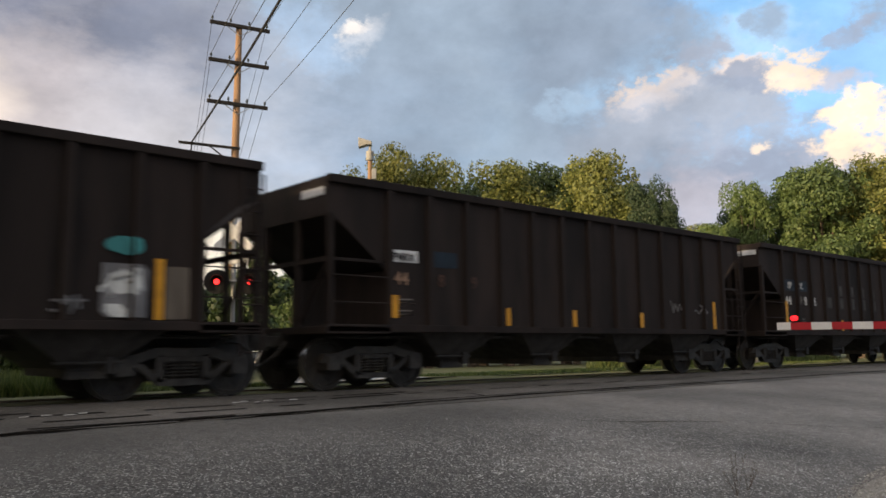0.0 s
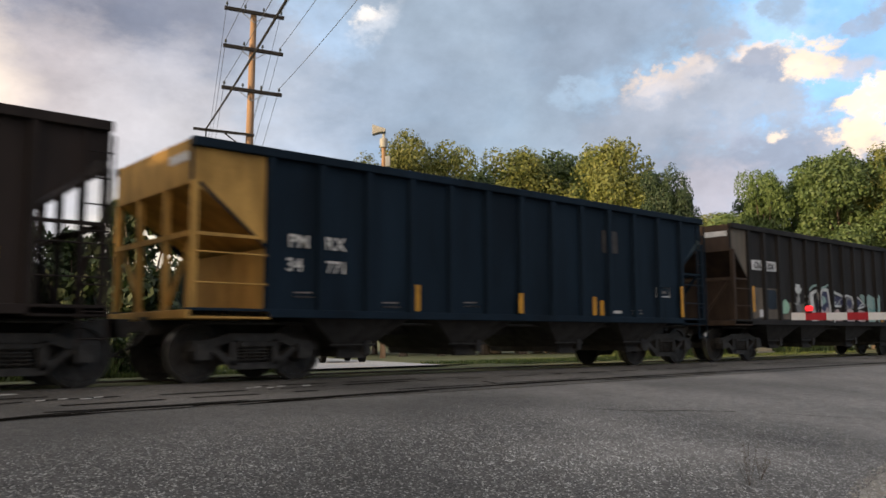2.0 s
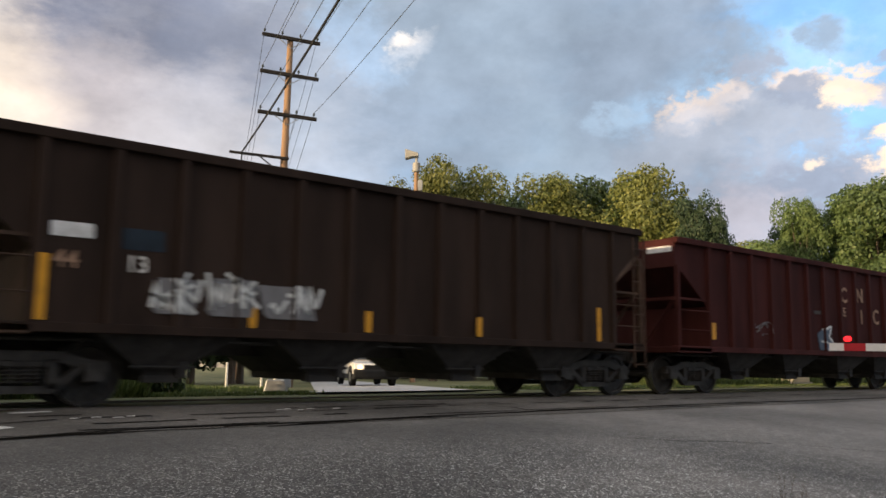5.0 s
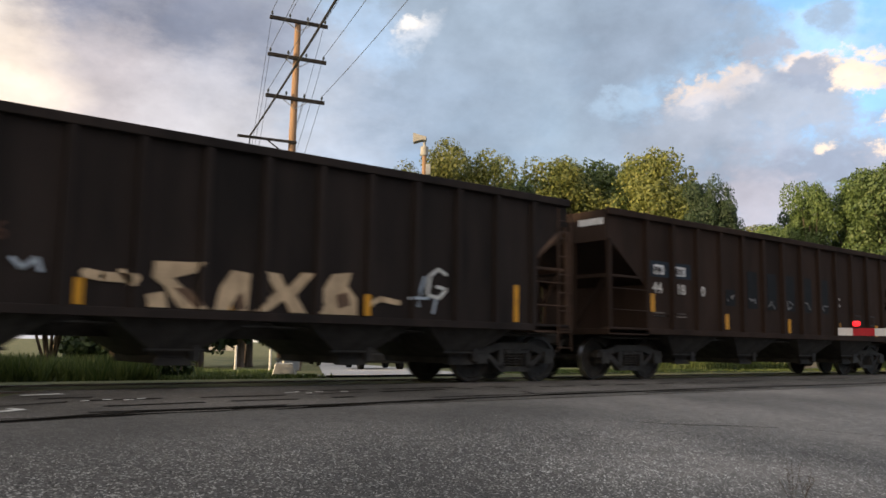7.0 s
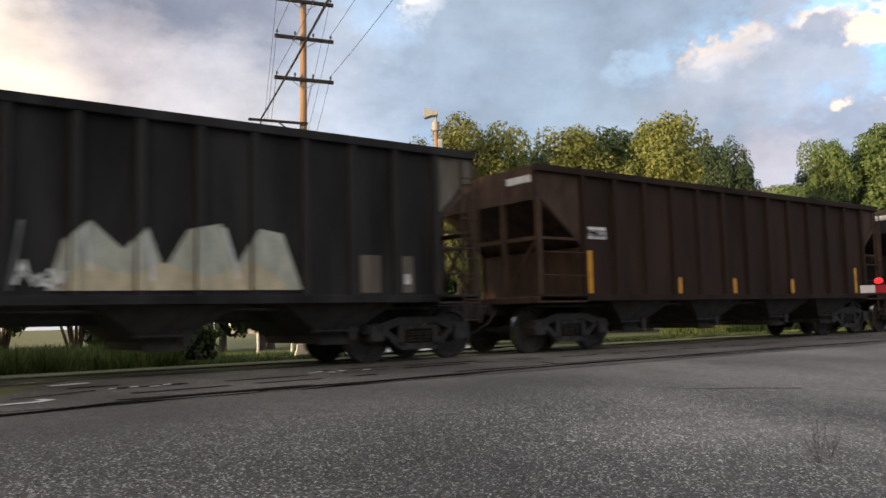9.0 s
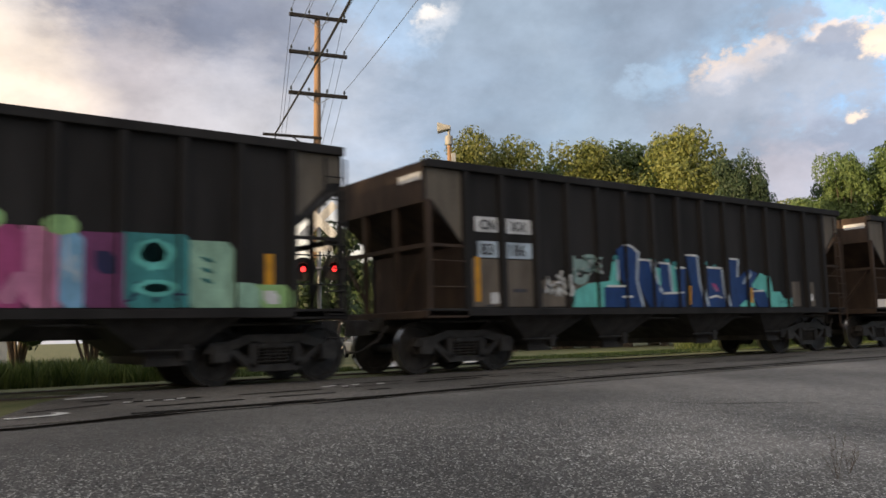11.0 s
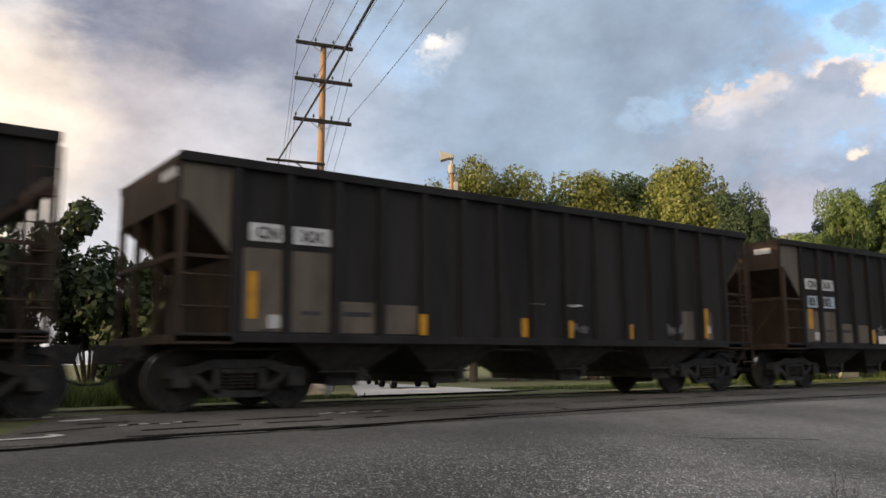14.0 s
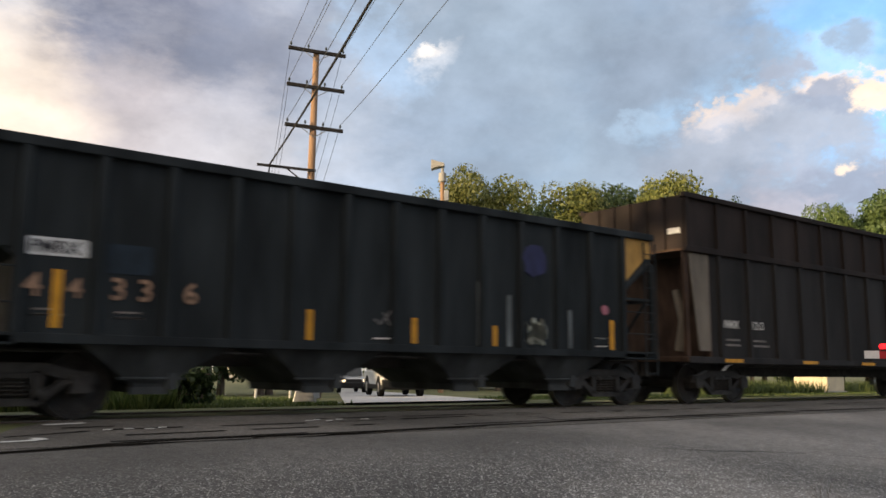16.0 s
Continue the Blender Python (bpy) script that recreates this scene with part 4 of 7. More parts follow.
        part("coupler", shape((k, "coup", e), lambda: Build().prism([(fl(-0.34), 0.78), (fl(0.4), 0.74), (fl(0.4), 0.98), (fl(-0.34), 0.94)], -0.13, 0.13).box(*sorted((fl(-0.66), fl(-0.30))), -0.17, 0.17, 0.70, 0.98).mesh("coupler", M["running"], bevel=0.012)), car)
        part("air_hose", shape((k, "hose", e), lambda: Build().tube([(fl(-0.05), -0.35, 0.85), (fl(-0.3), -0.38, 0.6), (fl(-0.6), -0.3, 0.42), (fl(-0.74), -0.15, 0.40)], 0.022, 6).mesh("air_hose", M["running"])), car)
        axle = {"P": (1.36, 12.58), "C": (1.20, 12.47)}[style][e]
        truck = part("truck", shape("bolster", lambda: Build().box(-0.16, 0.16, -1.0, 1.0, 0.44, 0.72).box(-0.35, 0.35, -0.3, 0.3, 0.6, 0.95).mesh("truck", M["running"], bevel=0.01)), car, at=pose(axle, 0, 0))
        for s in (-1, 1):
            part("side_frame", shape("sf", sideframe_mesh), truck, at=pose(0, s * 0.98, 0))
            part("spring_nest", shape("spring", spring_mesh), truck, at=pose(0, s * 0.98, 0))
        for dx in (-0.889, 0.889):
            w = part("wheelset", shape("ws", wheelset_mesh), truck, at=pose(dx, 0, 0.458))
            WHEELS.append((w, x_ref + axle + dx, dx))
    part("center_sill", shape((k, "csill"), lambda: Build().box(-0.05, length + 0.05, -0.18, 0.18, 0.74, 1.02).mesh("center_sill", M["running"])), car)

    def funnel():
        b = Build()
        n0 = len(b.v)
        z0, z1 = 0.36, 1.04
        ring = lambda hx, hy, z: [(-hx, -hy, z), (hx, -hy, z), (hx, hy, z), (-hx, hy, z)]
        b.v += ring(0.22, 1.05, z0) + ring(0.25, 1.08, z0 + 0.12) + ring(1.05, skin - 0.06, z1)
        for r in (0, 4):
            for i in range(4):
                b.f.append((r + i, r + (i + 1) % 4, r + 4 + (i + 1) % 4, r + 4 + i))
        b.f += [(3, 2, 1, 0), (8, 9, 10, 11)]
        b.box(-0.28, 0.28, -1.12, -1.02, z0 - 0.02, z0 + 0.08)
        b.tube([(-0.45, -1.16, z0 + 0.2), (0.45, -1.16, z0 + 0.2)], 0.025, 6)
        b.box(0.22, 0.36, -1.2, -1.04, z0 + 0.05, z0 + 0.28)
        return b.mesh("hopper_chute", running or M["running"])
    for x in ((3.15, 5.80, 8.80, 11.15) if style == "P" else (2.90, 4.95, 8.00, 10.75)):
        part("hopper_chute", shape((k, "funnel", (running or M["running"]).name), funnel), car, at=pose(x, 0, 0))
    part("brake_pipe", shape((k, "pipe"), lambda: Build().tube([(0.2, -1.1, 0.92), (length - 0.2, -1.1, 0.92)], 0.03, 6).mesh("brake_pipe", M["running"])), car)
    # markings on the side that faces the road
    y = -skin - 0.006
    yr = -HALF + 0.010
    for x, z0, z1, w in strips:
        near = min(abs(x - r) for r in ribs)
        yy = yr if near < 0.09 else y
        part("reflector_strip", shape(("strip", round(z1 - z0, 2), w), lambda: Build().box(-w / 2, w / 2, -0.004, 0.004, 0, z1 - z0).mesh("reflector_strip", M["strip"])), car, "yellow reflector strip", pose(x, yy, z0))
    for i, (x0, x1, z0, z1, mat) in enumerate(patches):
        out = y - 0.001 - 0.0004 * i
        part("paint_patch", Build().prism([(x0 + 0.015, z0), (x1 - 0.02, z0 + 0.005), (x1, z0 + 0.03), (x1 - 0.008, z1 - 0.02), (x1 - 0.03, z1), (x0 + 0.02, z1 - 0.004), (x0, z1 - 0.03), (x0 + 0.006, z0 + 0.02)], out, y + 0.006).mesh("paint_patch", mat), car)
    for words, x, z, size, mat in texts:
        part("lettering", text_mesh(words, size, mat), car, "stencilled lettering", pose(x, y - 0.016, z, 90, 0, 0))
    for outline, mat, layer in spray:
        b = Build()
        face = -(HALF - 0.015)
        for one in (outline if isinstance(outline[0], list) else [outline]):
            b.prism(one, y - 0.014 - 0.002 * layer, y + 0.003)
            for r in ribs:
                band = clipped(clipped(one, r - 0.055, 1), r + 0.055, -1)
                if len(band) > 2:
                    b.prism(band, face - 0.003 - 0.0015 * layer, face + 0.004)
        part("graffiti", b.mesh("graffiti", mat), car, "sprayed graffiti shape")
    return car


WHEELS = []
CARS = []


def blob(cx, cz, rx, rz, seed=0, n=18, jag=0.12):
    r = random.Random(seed)
    return [(cx + rx * math.cos(2 * math.pi * i / n) * (1 + r.uniform(-jag, jag)), cz + rz * math.sin(2 * math.pi * i / n) * (1 + r.uniform(-jag, jag))) for i in range(n)]


def slab(x0, x1, z0, z1, lean=0.0, cut=0.08):
    """A letter-like block with cut corners and a lean."""
    return [(x0 + cut, z0), (x1, z0), (x1 + lean, z1 - cut), (x1 + lean - cut, z1), (x0 + lean, z1), (x0, z0 + cut)]


def p_strips():
    return [(1.38, 1.15, 2.0, 0.12), (4.33, 1.15, 1.5, 0.12), (6.40, 1.15, 1.5, 0.12), (8.76, 1.15, 1.5, 0.12), (12.15, 1.15, 1.85, 0.12)]


def c_strips():
    return [(1.10, 1.35, 2.05, 0.15), (4.06, 1.15, 1.52, 0.14), (6.45, 1.15, 1.52, 0.14), (9.12, 1.15, 1.52, 0.14), (11.74, 1.25, 2.0, 0.13)]


def c_patches(tall=2.02):
    return [(1.00, 1.61, 1.16, tall, M["tan"]), (1.78, 2.43, 1.16, tall, M["tan"]), (2.61, 3.25, 1.16, 1.66, M["tan"]), (3.44, 4.08, 1.16, 1.64, M["tan"]), (11.0, 11.4, 1.16, 1.78, M["tan"]), (11.82, 12.05, 1.16, 1.78, M["tan"]),
            (1.26, 1.52, 1.165, 1.20, M["letter_dark"]), (1.93, 2.28, 1.42, 1.49, M["letter_dark"]), (2.64, 3.20, 1.42, 1.50, M["letter_dark"]), (1.40, 1.60, 1.21, 1.42, M["plate"]), (11.86, 11.98, 1.30, 1.48, M["plate"])]


def scrawl(x, z, w, h, seed, n=9, thick=0.028):
    """A tangle of quick spray strokes as one outline list."""
    r = random.Random(seed)
    out = []
    px, pz = x, z + h * r.random()
    for i in range(n):
        qx, qz = x + w * (i + r.uniform(0.2, 1.4)) / n, z + h * r.random()
        d = Vector((qx - px, qz - pz))
        if d.length > 0.02:
            m = Vector((-d.y, d.x)).normalized() * thick / 2
            out.append([(px + m.x, pz + m.y), (px - m.x, pz - m.y), (qx - m.x, qz - m.y), (qx + m.x, qz + m.y)])
        px, pz = (qx, qz) if r.random() < 0.75 else (x + w * r.random(), z + h * r.random())
    return out


def stroke(points, w):
    """A spray line through points, w wide, as a list of outlines with rounded joints."""
    out = []
    for (ax, az), (bx, bz) in zip(points, points[1:]):
        d = Vector((bx - ax, bz - az))
        n = Vector((-d.y, d.x)).normalized() * w / 2
        u = d.normalized() * w * 0.35
        out.append([(ax + n.x, az + n.y), (ax - u.x, az - u.y), (ax - n.x, az - n.y), (bx - n.x, bz - n.y), (bx + u.x, bz + u.y), (bx + n.x, bz + n.y)])
    return out


def c_plates(a="CN", b="XX", c="83", d="485", dark=False):
    t = [(a, 1.18, 2.55, 0.25, M["letter_dark"]), (b, 1.92, 2.55, 0.25, M["letter_dark"])]
    pl = [(1.08, 1.61, 2.50, 2.78, M["plate"]), (1.78, 2.43, 2.50, 2.78, M["plate"])]
    if c:
        ink = M["sky_letter"] if dark else M["letter_dark"]
        sheet_paint = M["sky_plate"] if not dark else M["blue_patch"]
        t += [(c, 1.20, 2.09, 0.29, ink), (d, 1.82, 2.09, 0.29, ink)]
        pl += [(1.14, 1.61, 2.04, 2.34, sheet_paint), (1.78, 2.43, 2.04, 2.34, sheet_paint)]
    return t, pl


def small_print(x, z):
    return [(x, x + 0.38, z, z + 0.03, M["faded"]), (x, x + 0.34, z + 0.07, z + 0.10, M["faded"])]


def add(*a, **k):
    CARS.append((hopper_car(*a, **k), a[0]))


def tags(marks):
    """Scrawls: (x, z, width, height, colour, seed, strokes, thickness)."""
    return [(scrawl(x, z, w, h, seed, n, th), SPRAY[c], 2) for x, z, w, h, c, seed, n, th in marks]


def train():
    P, C = "P", "C"
    R = M["rust_end"]
    add(-7.3, P, "brownblack", "black coal hopper car with teal and white graffiti", strips=[(4.33, 1.15, 1.5, 0.12), (11.97, 1.15, 2.02, 0.13)], patches=[(12.06, 12.42, 1.16, 1.92, M["tan"])],
        spray=[(blob(11.47, 2.18, 0.28, 0.13, 3), SPRAY["teal"], 0), (slab(11.15, 11.78, 1.18, 1.92, 0.02), SPRAY["grey"], 0), (blob(11.45, 1.66, 0.24, 0.16, 5), SPRAY["white"], 1), (slab(11.22, 11.5, 1.18, 1.36), SPRAY["white"], 1)]
        + tags([(11.15, 1.4, 0.6, 0.5, "white", 4, 14, 0.05), (10.5, 1.2, 0.5, 0.3, "grey", 8, 8, 0.03)]))
    add(7.49, P, "brownblack", "black coal hopper car with faded rusty lettering", strips=[(1.38, 1.25, 1.65, 0.14)] + p_strips()[1:], patches=[(1.37, 1.98, 2.25, 2.47, M["plate"]), (2.3, 2.95, 2.2, 2.5, M["blue_patch"])] + small_print(1.5, 1.5) + small_print(1.5, 1.3),
        texts=[("PMRX", 1.39, 2.28, 0.19, M["letter_dark"]), ("44", 1.42, 1.85, 0.32, M["letter_rust"]), ("8", 2.45, 1.85, 0.32, M["rust_mark"]), ("9", 3.3, 1.85, 0.32, M["rust_mark"])],
        spray=tags([(10.1, 1.5, 0.5, 0.35, "grey", 2, 6, 0.02), (11.2, 1.5, 0.5, 0.35, "grey", 3, 6, 0.02)]))
    add(22.22, P, "brownblack", "black coal hopper car with white stencilled lettering", strips=[(1.36, 1.2, 2.0, 0.12), (3.6, 1.2, 1.35, 0.1), (5.4, 1.15, 1.5, 0.12), (7.99, 1.15, 1.5, 0.12), (9.86, 1.15, 1.5, 0.12), (12.14, 1.15, 1.85, 0.12)],
        patches=[(1.38, 2.12, 2.33, 2.66, M["blue_patch"]), (2.26, 2.95, 2.33, 2.66, M["blue_patch"])] + small_print(2.35, 1.4) + small_print(1.5, 1.3)
        + [(4.32 + 0.89 * i, 4.68 + 0.89 * i, 1.86, 2.22, M["ghost"]) for i in range(7)] + [(5.16 + 0.89 * i, 5.52 + 0.89 * i, 2.28, 2.62, M["ghost"]) for i in range(5)],
        texts=[("SP", 1.64, 2.40, 0.27, M["letter"]), ("SX", 2.30, 2.40, 0.27, M["letter"]), ("44", 1.46, 1.92, 0.36, M["letter"]), ("9", 2.36, 1.92, 0.36, M["faded"]), ("8", 2.68, 1.92, 0.36, M["letter"]), ("6", 3.32, 1.92, 0.36, M["letter"])])
    add(36.92, P, "blue", "dark blue coal hopper car with yellow ends", end=M["yellow_end"], far_end=BODY["blue"], side_end=M["yellow_end"], side_end_far=False, strips=[(4.27, 1.15, 1.62, 0.13), (6.85, 1.15, 1.55, 0.12), (9.25, 1.15, 1.55, 0.11), (9.5, 1.15, 1.48, 0.11), (12.5, 1.15, 1.9, 0.1)],
        patches=small_print(1.75, 1.32) + small_print(3.5, 1.2) + small_print(5.4, 1.25) + small_print(10.6, 1.2) + [(11.55, 12.1, 1.62, 1.645, M["letter"]), (11.55, 12.1, 1.83, 1.855, M["letter"]), (11.55, 11.575, 1.62, 1.85, M["letter"]), (12.075, 12.1, 1.62, 1.85, M["letter"]), (11.7, 11.95, 1.70, 1.77, M["faded"]), (9.7, 10.2, 1.2, 1.27, M["letter"]), (9.55, 10.1, 2.55, 3.05, M["ghost"])],
        texts=[("PM", 1.64, 2.12, 0.30, M["letter"]), ("RX", 2.32, 2.12, 0.30, M["letter"]), ("34", 1.60, 1.74, 0.30, M["letter"]), ("771", 2.34, 1.74, 0.28, M["letter"])])
    t, pl = c_plates("CN", "XX", "", "")
    add(51.89, C, "black", "black coal hopper car with white and pale teal graffiti", end=M["brown_end"], side_end=M["tan_end"], side_end_far=False, strips=c_strips()[:1] + [(7.0, 1.15, 1.5, 0.14), (9.66, 1.15, 1.5, 0.12), (11.96, 1.2, 1.9, 0.12)], patches=c_patches() + pl + [(1.8, 2.3, 1.5, 1.9, M["blue_patch"])], texts=t,
        spray=[(blob(2.88, 1.52, 0.24, 0.2, 9, 16, 0.25), SPRAY["mint"], 1), (blob(3.62, 2.06, 0.24, 0.15, 2, 14, 0.25), SPRAY["white"], 1), (blob(3.6, 1.5, 0.22, 0.25, 6, 14, 0.2), SPRAY["grey"], 0), (slab(1.86, 2.36, 1.45, 1.98, 0.02), M["blue_patch"], 0),
               (stroke([(4.36, 1.84), (4.5, 1.95), (4.85, 2.05)], 0.09), SPRAY["white"], 2), (stroke([(4.36, 2.03), (4.6, 2.17), (4.85, 2.22)], 0.06), SPRAY["paleteal"], 2), (stroke([(4.50, 1.92), (4.58, 1.5), (4.74, 1.12)], 0.22), SPRAY["white"], 1),
               (stroke([(4.10, 1.86), (4.3, 1.82), (4.12, 1.66), (4.32, 1.62)], 0.05), SPRAY["grey"], 1), (stroke([(4.26, 1.42), (4.5, 1.36), (4.3, 1.24), (4.6, 1.16)], 0.08), SPRAY["white"], 2),
               (slab(4.92, 5.66, 1.2, 2.04, 0.02), SPRAY["navy"], 0), (stroke([(5.0, 1.6), (4.98, 1.98), (5.12, 2.09), (5.58, 2.10), (5.66, 1.8), (5.84, 1.12)], 0.10), SPRAY["white"], 2), (stroke([(5.02, 2.12), (5.5, 2.2), (5.64, 2.26)], 0.06), SPRAY["paleteal"], 2),
               ([(4.86, 1.15), (4.95, 1.5), (5.35, 1.42), (5.55, 1.62), (5.84, 1.15), (5.62, 1.15), (5.46, 1.36), (5.15, 1.26), (5.0, 1.15)], SPRAY["palepink"], 1), (blob(5.3, 1.78, 0.18, 0.12, 3, 12, 0.3), SPRAY["paleteal"], 1),
               (stroke([(5.98, 2.06), (6.3, 2.0), (6.64, 1.93)], 0.08), SPRAY["white"], 2), (stroke([(6.02, 2.0), (6.05, 1.62), (6.5, 1.62)], 0.07), SPRAY["white"], 2), (slab(6.08, 6.6, 1.62, 1.92, 0.02), SPRAY["navy"], 0), ([(5.98, 1.15), (5.98, 1.46), (6.3, 1.52), (6.4, 1.34), (6.6, 1.36), (6.58, 1.15)], SPRAY["palepink"], 1),
               (blob(7.12, 1.72, 0.3, 0.26, 5, 16, 0.1), SPRAY["grey"], 0), (blob(7.12, 1.72, 0.2, 0.14, 8, 12, 0.25), SPRAY["navy"], 1), (stroke([(6.70, 1.94), (6.95, 1.97), (7.3, 1.92), (7.42, 1.7)], 0.06), SPRAY["white"], 2), ([(6.8, 1.15), (6.78, 1.46), (7.1, 1.56), (7.36, 1.5), (7.46, 1.15)], SPRAY["palepink"], 1),
               ([(7.62, 1.95), (7.64, 1.5), (8.32, 1.66)], SPRAY["navy"], 0), (stroke([(7.6, 1.95), (7.86, 1.9), (8.32, 1.66), (7.74, 1.56), (8.1, 1.74)], 0.05), SPRAY["white"], 2), ([(7.6, 1.15), (7.62, 1.46), (7.9, 1.52), (8.28, 1.48), (8.3, 1.15)], SPRAY["palepink"], 1),
               ([(8.36, 1.15), (8.34, 1.6), (7.95, 1.98), (8.1, 2.05), (8.4, 1.98), (8.62, 2.06), (8.95, 1.98), (9.2, 1.94), (9.42, 2.08), (9.56, 2.0), (9.5, 1.5), (9.36, 1.15)], SPRAY["paleteal"], 0), (stroke([(8.98, 1.9), (9.02, 1.5), (8.9, 1.2)], 0.05), SPRAY["teal"], 1), (stroke([(8.5, 1.62), (8.9, 1.5), (9.3, 1.62)], 0.03), SPRAY["teal"], 1)]
        + tags([(10.15, 1.3, 0.5, 0.6, "grey", 9, 12, 0.03), (10.75, 1.35, 0.45, 0.5, "grey", 10, 12, 0.035), (10.75, 1.22, 0.4, 0.1, "white", 11, 6, 0.03), (11.4, 1.4, 0.35, 0.4, "grey", 12, 8, 0.04), (3.3, 1.55, 0.5, 0.4, "white", 8, 7, 0.02), (6.1, 1.66, 0.45, 0.2, "white", 3, 8, 0.02), (6.95, 1.2, 0.4, 0.2, "rose", 14, 6, 0.02), (7.7, 1.2, 0.5, 0.2, "rose", 15, 6, 0.02)]))
    add(66.70, P, "brown", "brown coal hopper car with faded dark lettering", end=R, strips=p_strips()[:4] + [(12.27, 1.15, 1.85, 0.12)], patches=[(0.35, 0.95, 3.25, 3.42, M["yellow_end"]), (1.46, 2.18, 2.25, 2.48, M["plate"]), (2.36, 3.0, 2.15, 2.5, M["blue_patch"])] + small_print(2.4, 1.45) + small_print(1.55, 1.3)
        + [(4.42 + 0.93 * i, 4.85 + 0.93 * i, 1.72 + 0.3 * (i % 2), 2.62, M["dark_ghost"]) for i in range(6)] + [(10.75, 11.15, 1.5, 1.8, M["ghost"]), (11.4, 11.9, 1.5, 1.8, M["ghost"])],
        texts=[("PMRX", 1.50, 2.28, 0.21, M["letter_dark"]), ("44", 1.50, 1.85, 0.34, M["letter_rust"]), ("63", 2.42, 1.85, 0.34, M["letter"]), ("4", 3.30, 1.85, 0.32, M["letter"])],
        spray=[(arc(3.72, 2.08, 0.10, 0.15, 20, 330), SPRAY["white"], 1)] + tags([(3.55, 1.5, 0.45, 0.5, "white", 3, 12, 0.035), (9.7, 1.25, 0.5, 0.6, "grey", 4, 14, 0.04), (7.2, 1.72, 0.25, 0.16, "white", 5, 3, 0.03)]))
    add(81.37, P, "brown", "rusty brown coal hopper car with white scrawled graffiti", end=R, strips=p_strips(), patches=[(1.45, 2.0, 2.25, 2.45, M["plate"]), (2.36, 2.95, 2.15, 2.45, M["blue_patch"])],
        texts=[("44", 1.5, 1.85, 0.32, M["letter_rust"]), ("13", 2.42, 1.85, 0.32, M["letter"])], spray=[(slab(2.8, 3.4, 1.3, 1.8, 0.1), SPRAY["grey"], 0), (slab(3.6, 4.3, 1.3, 1.85, 0.1), SPRAY["grey"], 0), (slab(4.5, 5.4, 1.3, 1.8, -0.1), SPRAY["grey"], 0)]
        + tags([(2.8, 1.3, 0.7, 0.6, "white", 1, 14, 0.06), (3.6, 1.35, 0.8, 0.6, "white", 2, 14, 0.06), (4.6, 1.35, 0.9, 0.5, "white", 3, 14, 0.06)]))
    add(96.2, P, "red", "dark red coal hopper car with large pale letters", end=BODY["red"], strips=[(1.38, 1.3, 1.7, 0.14), (9.0, 1.2, 1.28, 0.3), (11.72, 1.28, 1.72, 0.2)], patches=[(10.7, 11.25, 1.68, 2.02, M["ghost"]), (10.76, 11.19, 1.73, 1.97, BODY["red"]), (11.86, 12.2, 1.42, 1.47, M["letter"]), (11.85, 12.25, 1.68, 1.98, M["blue_patch"]), (6.4, 6.8, 2.15, 2.25, M["ghost"])],
        texts=[("C", 7.94, 2.57, 0.62, M["letter_rust"]), ("N", 8.93, 2.62, 0.60, M["letter_rust"]), ("E", 8.06, 2.16, 0.36, M["letter_rust"]), ("I", 9.15, 1.98, 0.60, M["letter_rust"]), ("C", 9.95, 2.01, 0.62, M["letter_rust"])], spray=[([(6.63, 1.15), (6.52, 1.59), (6.81, 1.74), (7.32, 1.84), (7.20, 1.50), (7.45, 1.30), (7.50, 1.15)], SPRAY["slateblue"], 0), (stroke([(6.82, 1.73), (7.32, 1.83), (7.18, 1.52), (7.35, 1.41), (7.49, 1.15)], 0.06), SPRAY["white"], 1), (stroke([(6.72, 1.40), (7.03, 1.35), (7.18, 1.15)], 0.05), SPRAY["white"], 1)] + tags([(3.2, 1.45, 0.9, 0.4, "grey", 5, 12, 0.015)]))
